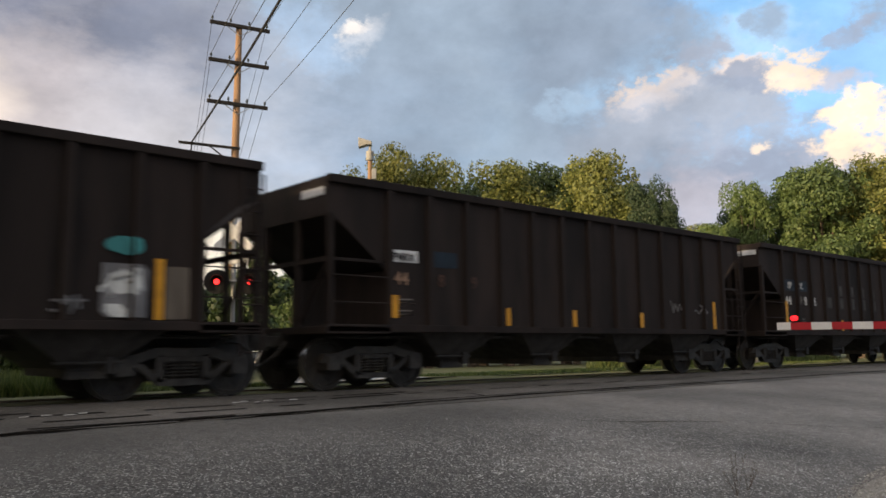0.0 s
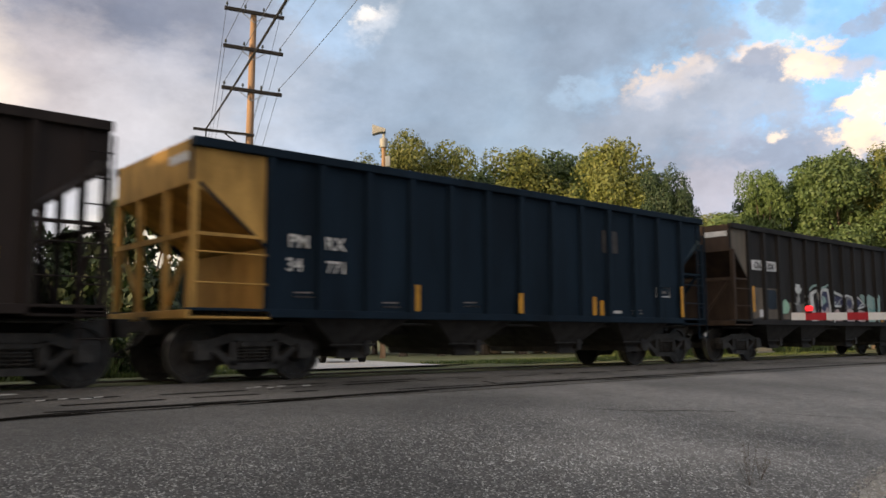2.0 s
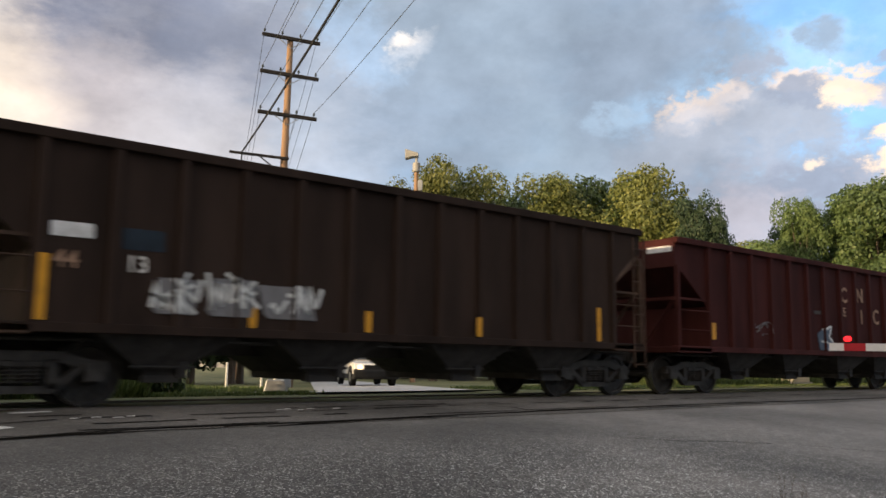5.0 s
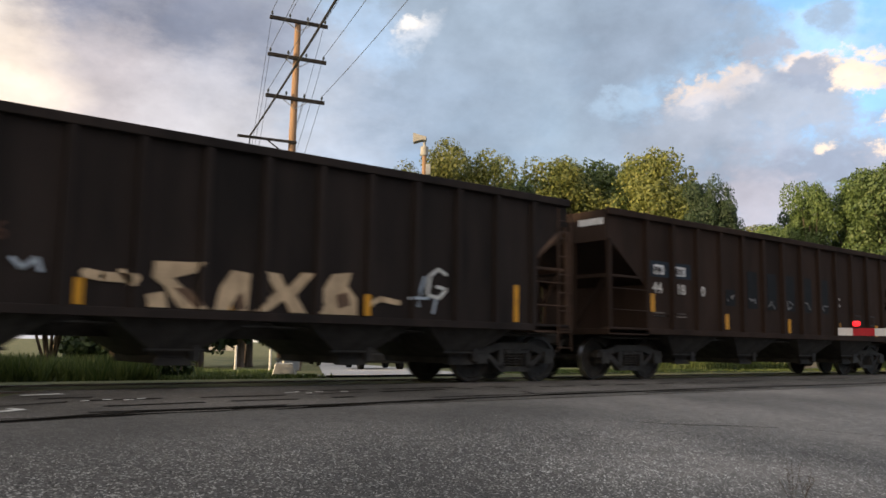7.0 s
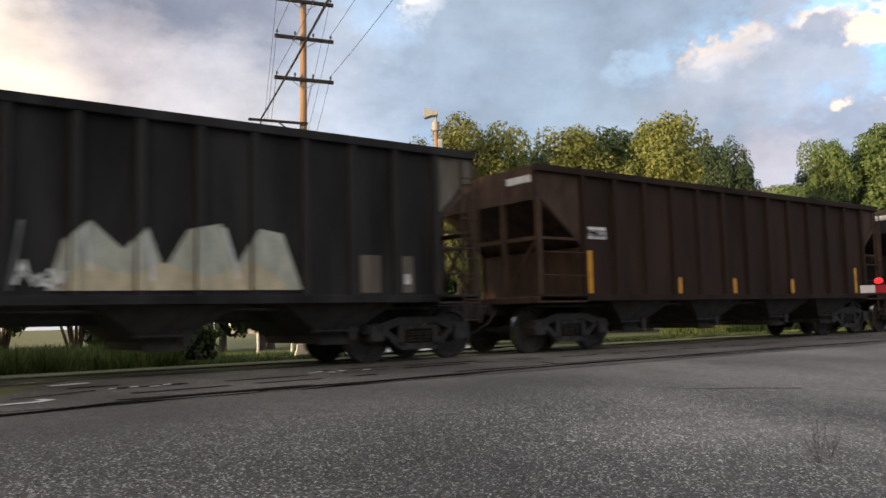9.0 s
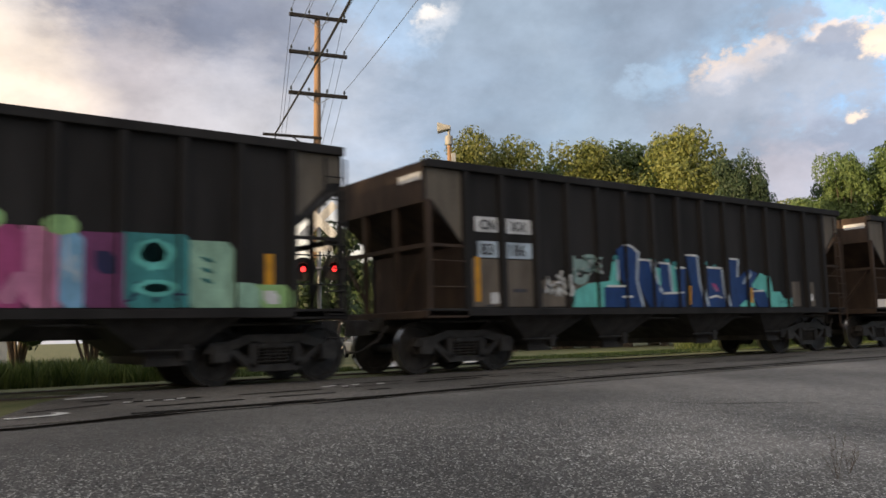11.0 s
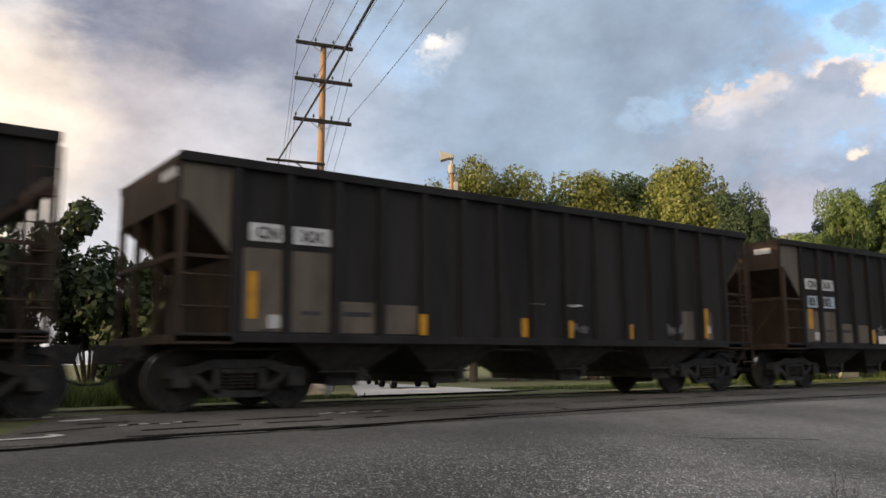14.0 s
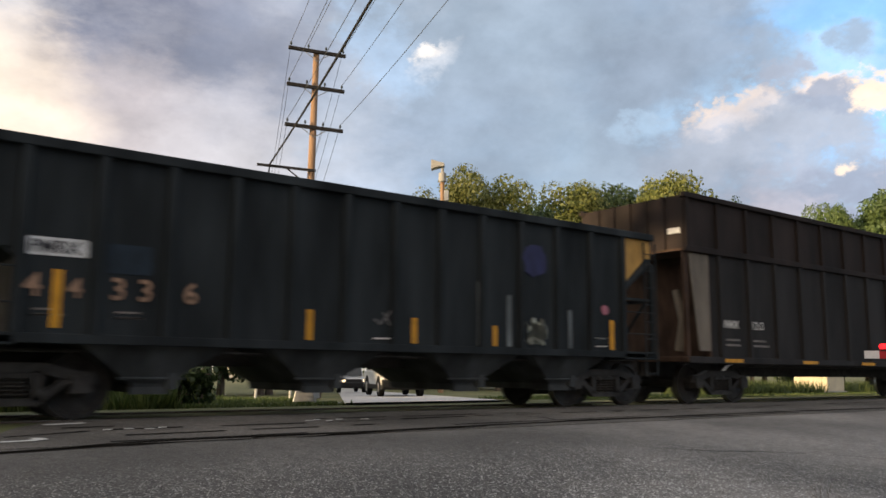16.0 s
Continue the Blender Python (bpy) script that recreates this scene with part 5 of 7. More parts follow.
    add(111.08, P, "brownblack", "black coal hopper car with cream block graffiti", end=R, strips=p_strips(), patches=[(1.38, 2.12, 2.28, 2.64, M["blue_patch"]), (2.26, 2.95, 2.28, 2.64, M["blue_patch"]), (1.58, 1.95, 2.34, 2.56, M["plate"]), (2.36, 2.75, 2.34, 2.56, M["plate"])],
        texts=[("PM", 1.59, 2.37, 0.20, M["letter_dark"]), ("RX", 2.38, 2.37, 0.20, M["letter_dark"]), ("45", 1.48, 1.92, 0.34, M["rust_mark"]), ("98", 2.38, 1.92, 0.34, M["rust_mark"]), ("6", 3.28, 1.92, 0.34, M["rust_mark"])],
        spray=[([(5.30, 1.79), (6.01, 1.82), (5.88, 1.66), (5.57, 1.57), (6.07, 1.15), (5.68, 1.15), (5.44, 1.45), (5.28, 1.56)], SPRAY["tan"], 1),
               ([(5.20, 1.32), (5.45, 1.38), (5.51, 1.15), (5.24, 1.15)], SPRAY["tan"], 1),
               ([(6.19, 1.15), (6.26, 1.47), (6.44, 1.74), (6.73, 1.71), (6.70, 1.15), (6.55, 1.15), (6.53, 1.38), (6.41, 1.15)], SPRAY["tan"], 1),
               ([(6.95, 1.75), (7.20, 1.74), (7.34, 1.52), (7.59, 1.78), (7.81, 1.78), (7.49, 1.42), (7.68, 1.15), (7.41, 1.15), (7.28, 1.34), (7.03, 1.15), (6.82, 1.15), (7.15, 1.46)], SPRAY["tan"], 1),
               ([(7.93, 1.49), (8.13, 1.79), (8.49, 1.84), (8.41, 1.62), (8.60, 1.42), (8.60, 1.15), (7.87, 1.15), (8.00, 1.29)], SPRAY["tan"], 1),
               (stroke([(4.38, 1.57), (4.62, 1.53), (5.06, 1.53)], 0.13), SPRAY["tan"], 1),
               (stroke([(4.85, 1.62), (5.02, 1.45)], 0.10), SPRAY["tan"], 1),
               (stroke([(8.77, 1.32), (9.06, 1.44), (9.44, 1.39)], 0.09), SPRAY["tan"], 1),
               (stroke([(10.44, 1.93), (10.27, 2.02), (10.08, 1.89), (10.03, 1.56), (10.29, 1.51), (10.45, 1.67), (10.23, 1.71)], 0.06), SPRAY["white"], 1),
               (stroke([(9.79, 1.34), (9.97, 1.87)], 0.05), SPRAY["skywhite"], 1),
               (stroke([(9.64, 1.48), (10.06, 1.50)], 0.05), SPRAY["skywhite"], 1),
               (stroke([(10.22, 1.49), (10.16, 1.24)], 0.05), SPRAY["skywhite"], 1),
               (stroke([(3.52, 1.70), (3.64, 1.57), (3.80, 1.72), (3.86, 1.55)], 0.06), SPRAY["skywhite"], 1),
               ([(5.58, 1.43), (5.80, 1.44), (6.01, 1.22), (5.92, 1.15)], SPRAY["umber"], 2),
               ([(8.20, 1.46), (8.41, 1.52), (8.47, 1.31), (8.25, 1.24)], SPRAY["umber"], 2),
               ([(6.51, 1.35), (6.61, 1.43), (6.66, 1.18), (6.54, 1.16)], SPRAY["umber"], 2)])
    add(125.82, P, "brown", "brown coal hopper car with dark faded roadname lettering", strips=[(1.50, 1.5, 1.9, 0.2), (4.39, 1.18, 1.55, 0.15), (7.25, 1.15, 1.52, 0.13), (9.95, 1.15, 1.5, 0.13), (12.22, 1.15, 1.48, 0.15)], patches=[(1.38, 2.12, 2.28, 2.64, M["blue_patch"]), (2.26, 2.95, 2.28, 2.64, M["blue_patch"]), (1.58, 1.95, 2.34, 2.56, M["plate"]), (2.36, 2.75, 2.34, 2.56, M["plate"])] + small_print(1.6, 1.4) + small_print(2.4, 1.4)
        + [(4.35, 4.75, 1.75, 2.15, M["dark_ghost"])] + [(5.3 + 0.9 * i, 5.75 + 0.9 * i, 1.72, 2.66, M["dark_ghost"]) for i in range(5)] + [(10.8, 11.25, 1.45, 1.75, M["ghost"]), (10.83, 11.22, 1.48, 1.72, BODY["brown"]), (11.75, 12.1, 1.45, 1.75, M["ghost"]), (11.78, 12.07, 1.48, 1.72, BODY["brown"])],
        texts=[("PM", 1.59, 2.37, 0.20, M["letter_dark"]), ("RX", 2.38, 2.37, 0.20, M["letter_dark"]), ("44", 1.52, 1.93, 0.33, M["letter"]), ("18", 2.38, 1.93, 0.33, M["letter"]), ("0", 3.32, 1.93, 0.33, M["letter"]), ("C", 9.75, 1.95, 0.36, M["letter"])],
        spray=tags([(5.35 + 0.9 * i, 1.75, 0.35, 0.25, "grey", 20 + i, 3, 0.03) for i in range(5)] + [(4.4, 1.8, 0.3, 0.3, "grey", 41, 3, 0.025)]))
    t, pl = c_plates("CN", "XX", "", "")
    add(140.80, C, "grey", "dusty grey coal hopper car with pale green graffiti", end=M["brown_end"], side_end=M["tan_end"], strips=[], patches=[(1.02, 1.55, 1.16, 2.46, M["pale_panel"]), (1.75, 2.40, 1.16, 2.46, M["pale_panel"])] + c_patches()[2:] + pl, texts=t,
        spray=[([(6.36, 1.19), (6.55, 1.84), (6.88, 2.13), (7.30, 1.75), (7.63, 2.07), (7.85, 1.48), (8.19, 2.06), (8.68, 2.17), (8.86, 1.49), (9.25, 2.12), (9.64, 2.06), (9.96, 1.21)], SPRAY["pale"], 0),
               ([(6.50, 1.19), (6.78, 1.59), (7.36, 1.40), (7.85, 1.58), (8.47, 1.38), (9.21, 1.63), (9.78, 1.21)], SPRAY["cream"], 1),
               (stroke([(6.81, 2.04), (6.89, 1.46)], 0.05), SPRAY["white"], 2),
               (stroke([(7.62, 2.00), (7.70, 1.34)], 0.05), SPRAY["white"], 2),
               (stroke([(8.72, 2.10), (8.94, 1.38)], 0.05), SPRAY["white"], 2),
               (stroke([(6.06, 2.08), (5.94, 1.20)], 0.04), SPRAY["grey"], 1)]
        + tags([(6.0, 1.2, 0.6, 0.5, "white", 1, 8, 0.05)]))
    add(155.7, P, "brown", "brown coal hopper car with rusted orange corner", end=R, side_end=R, strips=p_strips(), patches=[(1.38, 1.98, 2.25, 2.5, M["plate"])], texts=[("PMRX", 1.42, 2.3, 0.2, M["letter_dark"])])
    t, pl = c_plates("CN", "XX", "83", "388")
    piece = [(0.95, 1.18, 0.95, "lime"), (1.15, 1.75, 0.98, "sky"), (1.72, 2.68, 1.16, "teal"), (2.72, 3.5, 1.2, "white"), (3.45, 3.85, 1.12, "pale"), (3.82, 4.16, 1.12, "sky"), (4.14, 5.05, 1.15, "navy"), (5.0, 6.15, 1.15, "navy"), (6.1, 6.42, 1.08, "sky"), (6.42, 6.95, 1.05, "navy"),
             (6.92, 7.12, 0.95, "cyan"), (7.08, 7.75, 1.08, "pink"), (7.72, 8.02, 1.02, "sky"), (8.0, 8.3, 1.05, "pink"), (8.26, 8.5, 1.02, "sky"), (8.46, 8.86, 1.04, "magenta"), (8.84, 9.3, 1.04, "pink"), (9.26, 9.56, 1.0, "sky"), (9.52, 10.12, 1.0, "plum"), (10.05, 10.95, 1.02, "teal"), (10.9, 11.6, 0.95, "mint"), (11.55, 12.0, 0.36, "mint"), (11.95, 12.5, 0.34, "lime")]
    over = [(blob(2.2, 1.86, 0.2, 0.16, 1), "navy"), (blob(2.2, 1.5, 0.34, 0.1, 2), "aqua"), (blob(2.2, 1.3, 0.38, 0.07, 2), "aqua"), (slab(2.84, 3.4, 1.62, 2.2), "palepink"), (slab(2.95, 3.25, 1.75, 2.05), "grey"), (slab(2.8, 3.4, 1.2, 1.55), "grey"), (blob(3.1, 1.45, 0.26, 0.06, 3), "white"), (blob(3.1, 1.28, 0.26, 0.05, 3), "white"),
            (blob(4.71, 1.64, 0.13, 0.19, 3), "lime"), (stroke([(4.59, 2.14), (5.21, 2.16), (5.62, 2.00), (5.75, 1.64), (5.58, 1.29), (5.19, 1.18), (4.57, 1.17)], 0.05), "white"), (stroke([(4.82, 1.81), (4.96, 1.69), (4.91, 1.50), (4.77, 1.44)], 0.12), "cyan"), ([(6.02, 2.14), (6.53, 2.19), (6.31, 1.15), (5.98, 1.15)], "plum"), ([(6.52, 2.15), (6.95, 2.17), (7.12, 1.15), (6.75, 1.15), (6.68, 1.40), (6.47, 1.40)], "pink"), ([(7.72, 2.15), (8.04, 2.17), (8.55, 1.15), (8.18, 1.15)], "magenta"), (stroke([(6.19, 2.19), (6.95, 2.17)], 0.05), "white"), (stroke([(6.32, 1.30), (6.75, 1.30)], 0.06), "navy"), (slab(1.2, 1.7, 1.35, 1.6), "white"), (slab(1.2, 1.6, 1.17, 1.32), "sky"), (blob(7.35, 1.4, 0.10, 0.18, 4), "plum"), (slab(8.55, 8.75, 1.2, 1.6, 0.2), "pink"),
            (blob(10.45, 1.88, 0.28, 0.22, 5), "aqua"), (blob(10.45, 1.9, 0.17, 0.14, 6), "navy"), (blob(10.5, 1.42, 0.3, 0.12, 7), "aqua"), (blob(10.5, 1.42, 0.2, 0.06, 8), "navy"), (slab(11.1, 11.3, 1.5, 1.56), "teal"), (slab(11.1, 11.3, 1.65, 1.71), "teal"), (slab(11.1, 11.3, 1.8, 1.86), "teal"), (slab(9.7, 9.95, 1.6, 1.9), "navy"), (slab(12.05, 12.3, 1.2, 1.4), "white")]
    add(170.35, C, "black", "black coal hopper car with large multicoloured bubble graffiti", side_end=M["tan_end"], strips=[(1.32, 1.38, 1.95, 0.2), (4.34, 1.16, 1.62, 0.16), (6.95, 1.16, 1.6, 0.1), (9.3, 1.2, 1.55, 0.14), (12.15, 1.4, 1.95, 0.14)], patches=pl, texts=t,
        spray=[(slab(a, b, 1.15, 1.15 + h, 0.0, 0.1), SPRAY[c], i % 2) for i, (a, b, h, c) in enumerate(piece)] + [(o, SPRAY[c], 3) for o, c in over] + [(blob(x, z, 0.22, 0.14, i), SPRAY["lime"], 2) for i, (x, z) in enumerate(((3.55, 2.34), (6.05, 2.33), (7.68, 2.27), (8.42, 2.27), (9.28, 2.22)))]
        + tags([(3.85, 1.3, 0.28, 0.85, "white", 50, 16, 0.012), (6.12, 1.3, 0.28, 0.8, "white", 51, 16, 0.012), (7.74, 1.3, 0.25, 0.8, "white", 52, 14, 0.012), (9.28, 1.3, 0.25, 0.8, "white", 53, 14, 0.012), (1.75, 1.2, 0.9, 0.5, "navy", 54, 14, 0.03), (10.1, 1.2, 0.8, 0.4, "navy", 55, 12, 0.03)]), plate_y=(-1.5, -0.8))
    t, pl = c_plates("CN", "XX", "83", "186")
    royal = ([(4.25, 1.15), (4.32, 1.5), (4.45, 1.57), (4.95, 1.57), (4.76, 1.95), (4.74, 2.32), (4.92, 2.42), (5.25, 2.37), (5.38, 2.28), (5.3, 1.7), (5.46, 1.15)], [(5.42, 2.13), (5.76, 2.13), (5.86, 1.7), (6.1, 1.46), (6.02, 1.15), (5.68, 1.15), (5.36, 1.6)],
             [(6.05, 2.08), (6.36, 2.08), (6.4, 1.45), (6.6, 1.45), (6.55, 1.95), (6.75, 2.02), (6.9, 1.98), (6.86, 1.4), (6.72, 1.15), (6.1, 1.15)], [(6.95, 2.28), (7.32, 2.29), (7.36, 1.7), (7.56, 1.15), (7.05, 1.15), (7.1, 1.6)],
             [(7.62, 2.03), (8.2, 2.03), (8.23, 1.5), (8.38, 1.15), (7.62, 1.15), (7.66, 1.4)], [(8.52, 2.25), (8.84, 2.27), (8.76, 1.8), (9.2, 2.03), (9.6, 1.95), (9.3, 1.62), (9.9, 1.5), (9.98, 1.15), (9.55, 1.15), (9.4, 1.36), (9.0, 1.3), (8.76, 1.15), (8.42, 1.15)])
    edge = ([(5.38, 2.3), (5.3, 1.7), (5.46, 1.18)], [(5.76, 2.12), (5.86, 1.72), (6.08, 1.48)], [(6.36, 2.06), (6.42, 1.48)], [(7.33, 2.27), (7.37, 1.7), (7.56, 1.18)], [(8.2, 2.0), (8.24, 1.5), (8.37, 1.18)], [(8.84, 2.24), (8.78, 1.86)], [(4.74, 1.7), (4.74, 2.1)], [(9.0, 1.7), (9.28, 1.98)])
    caps = ([(4.42, 1.57), (4.95, 1.58)], [(4.95, 2.42), (5.22, 2.39), (5.38, 2.28)], [(5.42, 2.14), (5.76, 2.13)], [(6.05, 2.09), (6.36, 2.08)], [(6.55, 2.0), (6.88, 2.0)], [(6.95, 2.29), (7.32, 2.29)], [(7.62, 2.04), (8.2, 2.03)], [(7.7, 1.36), (7.95, 1.40), (8.15, 1.36)], [(6.12, 1.44), (6.7, 1.46)], [(8.55, 2.26), (8.84, 2.26)], [(9.3, 1.52), (9.8, 1.54)], [(4.85, 1.36), (5.1, 1.36)])
    add(185.33, C, "black", "black coal hopper car with royal blue and aqua graffiti", end=M["brown_end"], side_end=M["tan_end"], side_end_far=True, strips=[(1.12, 1.25, 2.05, 0.12), (4.46, 1.2, 1.62, 0.12), (7.08, 1.2, 1.62, 0.12), (9.2, 1.25, 1.6, 0.1)], patches=c_patches() + pl, texts=t,
        spray=[([(3.36, 1.15), (3.52, 1.48), (3.9, 1.62), (4.5, 1.68), (4.62, 2.08), (4.76, 2.06), (4.76, 1.58), (4.3, 1.54), (4.24, 1.15)], SPRAY["aqua"], 0), (arc(3.66, 1.84, 0.12, 0.26, 0, 345, 14), SPRAY["paleteal"], 0), (blob(3.95, 2.12, 0.16, 0.08, 3), SPRAY["paleteal"], 0),
               (slab(5.6, 6.05, 1.6, 1.98, 0.1), SPRAY["aqua"], 0), (slab(6.36, 6.62, 1.4, 2.05), SPRAY["aqua"], 0), ([(9.3, 1.62), (9.72, 1.96), (9.98, 1.88), (10.1, 1.52), (10.5, 1.52), (10.62, 1.36), (10.84, 1.34), (10.84, 1.15), (9.9, 1.15)], SPRAY["aqua"], 0), (slab(8.76, 9.4, 1.16, 1.5), SPRAY["aqua"], 0)]
        + [(o, SPRAY["royal"], 1) for o in royal] + [(stroke(o, 0.08), SPRAY["skywhite"], 2) for o in edge] + [(stroke(o, 0.045), SPRAY["white"], 3) for o in caps]
        + [(blob(x, z, 0.07, 0.06, i), SPRAY["teal"], 0) for i, (x, z) in enumerate(((4.7, 2.15), (5.75, 2.12), (6.3, 2.13), (6.55, 2.08), (7.6, 2.12), (7.95, 2.05), (8.75, 2.06)))] + [(slab(7.85, 8.05, 1.5, 1.68, -0.05), SPRAY["magenta"], 2), (slab(7.88, 7.98, 1.5, 1.6, 0), SPRAY["teal"], 3)]
        + tags([(2.75, 1.35, 0.65, 0.5, "white", 1, 16, 0.05), (3.5, 1.75, 0.75, 0.42, "paleteal", 2, 16, 0.045), (3.45, 1.75, 0.8, 0.42, "white", 3, 10, 0.02), (10.5, 1.2, 0.5, 0.2, "teal", 4, 8, 0.03)]))
    t, pl = c_plates("CN", "XX", "83", "485", True)
    add(200.35, C, "black", "black coal hopper car with thin blue tags", end=M["brown_end"], side_end=M["tan_end"], side_end_far=False, strips=c_strips(), patches=c_patches() + pl, texts=t,
        spray=tags([(4.2, 1.66, 0.72, 0.16, "cyan", 1, 26, 0.035), (5.1, 1.66, 0.55, 0.18, "cyan", 2, 22, 0.035), (5.95, 1.66, 0.6, 0.18, "cyan", 3, 22, 0.035), (5.1, 1.38, 0.4, 0.08, "grey", 4, 5, 0.02), (7.1, 1.55, 0.5, 0.3, "grey", 5, 6, 0.025), (7.6, 1.78, 0.5, 0.12, "white", 6, 6, 0.03), (8.4, 1.5, 0.3, 0.3, "grey", 7, 5, 0.025), (11.0, 1.9, 0.5, 0.25, "cyan", 8, 14, 0.04), (4.2, 2.05, 0.25, 0.02, "white", 9, 3, 0.02)]), plate_y=(-1.45, -0.85))
    add(215.07, C, "black", "black coal hopper car with blue line-drawn tags", end=M["brown_end"], side_end=M["tan_end"], side_end_far=False, strips=[(1.17, 1.35, 2.0, 0.14), (4.18, 1.15, 1.52, 0.14), (6.53, 1.15, 1.52, 0.14), (9.2, 1.15, 1.52, 0.14), (11.78, 1.25, 2.0, 0.12)], patches=c_patches() + [(10.42, 10.75, 1.2, 1.42, M["plate"])], texts=[("GN", 1.12, 2.54, 0.24, M["letter"]), ("XX", 1.82, 2.54, 0.24, M["letter"]), ("83", 1.12, 2.14, 0.26, M["letter"]), ("410", 1.78, 2.14, 0.26, M["letter"])],
        spray=[(stroke([(2.39, 2.46), (2.77, 2.65), (3.12, 2.70), (3.34, 2.43), (3.44, 2.00), (3.22, 1.66), (2.88, 1.29), (2.54, 1.15), (2.14, 1.15), (1.91, 1.31), (1.82, 1.58)], 0.10), SPRAY["brightblue"], 1),
               (stroke([(3.12, 2.67), (3.31, 2.17), (3.15, 1.82), (2.79, 1.55)], 0.17), SPRAY["brightblue"], 1),
               (stroke([(2.69, 2.38), (3.22, 2.32)], 0.06), SPRAY["dimblue"], 1),
               (stroke([(2.74, 2.14), (3.22, 2.16)], 0.06), SPRAY["dimblue"], 1),
               (stroke([(2.87, 1.98), (3.24, 2.03)], 0.06), SPRAY["dimblue"], 1),
               (stroke([(2.39, 2.45), (2.65, 2.22), (2.87, 1.98)], 0.05), SPRAY["cyan"], 1),
               (stroke([(1.31, 1.72), (1.65, 1.77), (1.35, 1.60), (1.73, 1.58), (1.51, 1.44), (1.83, 1.46)], 0.05), SPRAY["brightblue"], 1),
               (stroke([(1.09, 2.41), (1.63, 2.42)], 0.03), SPRAY["brightblue"], 1),
               (stroke([(6.81, 1.73), (6.26, 1.69), (6.27, 1.15), (6.84, 1.15)], 0.07), SPRAY["brightblue"], 1),
               (stroke([(6.27, 1.40), (6.61, 1.44)], 0.06), SPRAY["brightblue"], 1),
               (stroke([(6.91, 1.71), (7.39, 1.74), (6.92, 1.15), (7.55, 1.15)], 0.07), SPRAY["brightblue"], 1),
               (stroke([(7.59, 1.45), (7.87, 1.73), (7.97, 1.15)], 0.05), SPRAY["dimblue"], 1),
               (stroke([(7.64, 1.39), (8.28, 1.48)], 0.05), SPRAY["dimblue"], 1),
               (stroke([(8.21, 1.74), (8.63, 1.17)], 0.06), SPRAY["dimblue"], 1),
               (stroke([(8.63, 1.72), (8.10, 1.15)], 0.06), SPRAY["dimblue"], 1),
               (stroke([(9.31, 1.86), (9.01, 1.87), (9.06, 1.65), (9.29, 1.58)], 0.04), SPRAY["grey"], 1)] + tags([(9.4, 1.3, 0.6, 0.3, "grey", 6, 8, 0.03), (4.9, 1.3, 0.5, 0.1, "grey", 7, 6, 0.03)]), plate_y=(-1.3, -0.8))
    t, pl = c_plates("CN", "XX", "", "")
    add(230.02, C, "black", "black coal hopper car with tan patched panels", end=M["brown_end"], side_end=M["tan_end"], side_end_far=False, strips=[(1.15, 1.35, 2.05, 0.15), (4.14, 1.15, 1.5, 0.14), (6.46, 1.15, 1.5, 0.14), (7.57, 1.15, 1.48, 0.1), (9.37, 1.15, 1.45, 0.1), (11.74, 1.2, 1.85, 0.1)], patches=c_patches(2.4) + pl, texts=t,
        spray=tags([(7.7, 1.25, 0.4, 0.25, "grey", 1, 8, 0.04), (10.5, 1.2, 0.4, 0.3, "grey", 2, 8, 0.04), (7.5, 1.75, 0.5, 0.06, "white", 3, 5, 0.02), (6.6, 1.76, 0.4, 0.03, "grey", 4, 4, 0.02)]))
    t, pl = c_plates("CN", "XX", "83", "382")
    add(244.90, C, "black", "black coal hopper car with pink and cream graffiti", end=M["brown_end"], side_end=M["tan_end"], side_end_far=False, strips=[(1.24, 1.5, 2.0, 0.2), (4.19, 1.15, 1.52, 0.14), (5.72, 1.15, 1.5, 0.1), (11.72, 1.2, 1.7, 0.12)], patches=c_patches(1.95) + pl + [(10.25, 10.6, 1.2, 1.22, M["letter"]), (10.25, 10.6, 1.32, 1.34, M["letter"]), (10.25, 10.6, 1.44, 1.46, M["letter"])], texts=t,
        spray=[(blob(5.4, 1.85, 0.27, 0.22, 3, 18, 0.2), SPRAY["rose"], 0), (slab(5.3, 5.75, 1.18, 1.75, 0.0), SPRAY["rose"], 0), (blob(5.9, 1.75, 0.08, 0.12, 4), SPRAY["rose"], 0), (blob(6.35, 1.48, 0.36, 0.32, 7, 18, 0.2), SPRAY["rose"], 0), (slab(6.72, 6.85, 1.18, 1.65, -0.1, 0.04), SPRAY["palepink"], 0),
               (blob(8.15, 1.48, 0.38, 0.36, 5, 18, 0.18), SPRAY["cream"], 0), (blob(8.62, 1.5, 0.24, 0.36, 6, 18, 0.18), SPRAY["pale"], 0)] + tags([(4.35, 1.2, 0.6, 0.45, "grey", 1, 14, 0.05), (5.3, 1.3, 0.5, 0.5, "palepink", 2, 8, 0.02), (7.85, 1.25, 0.6, 0.45, "pale", 3, 12, 0.03), (8.5, 1.2, 0.3, 0.5, "cream", 4, 8, 0.03), (9.6, 1.45, 0.4, 0.35, "sky", 5, 18, 0.05), (9.6, 1.2, 0.4, 0.25, "grey", 6, 10, 0.04), (8.95, 1.2, 0.3, 0.2, "grey", 7, 8, 0.03)]), plate_y=(-1.3, -0.85))
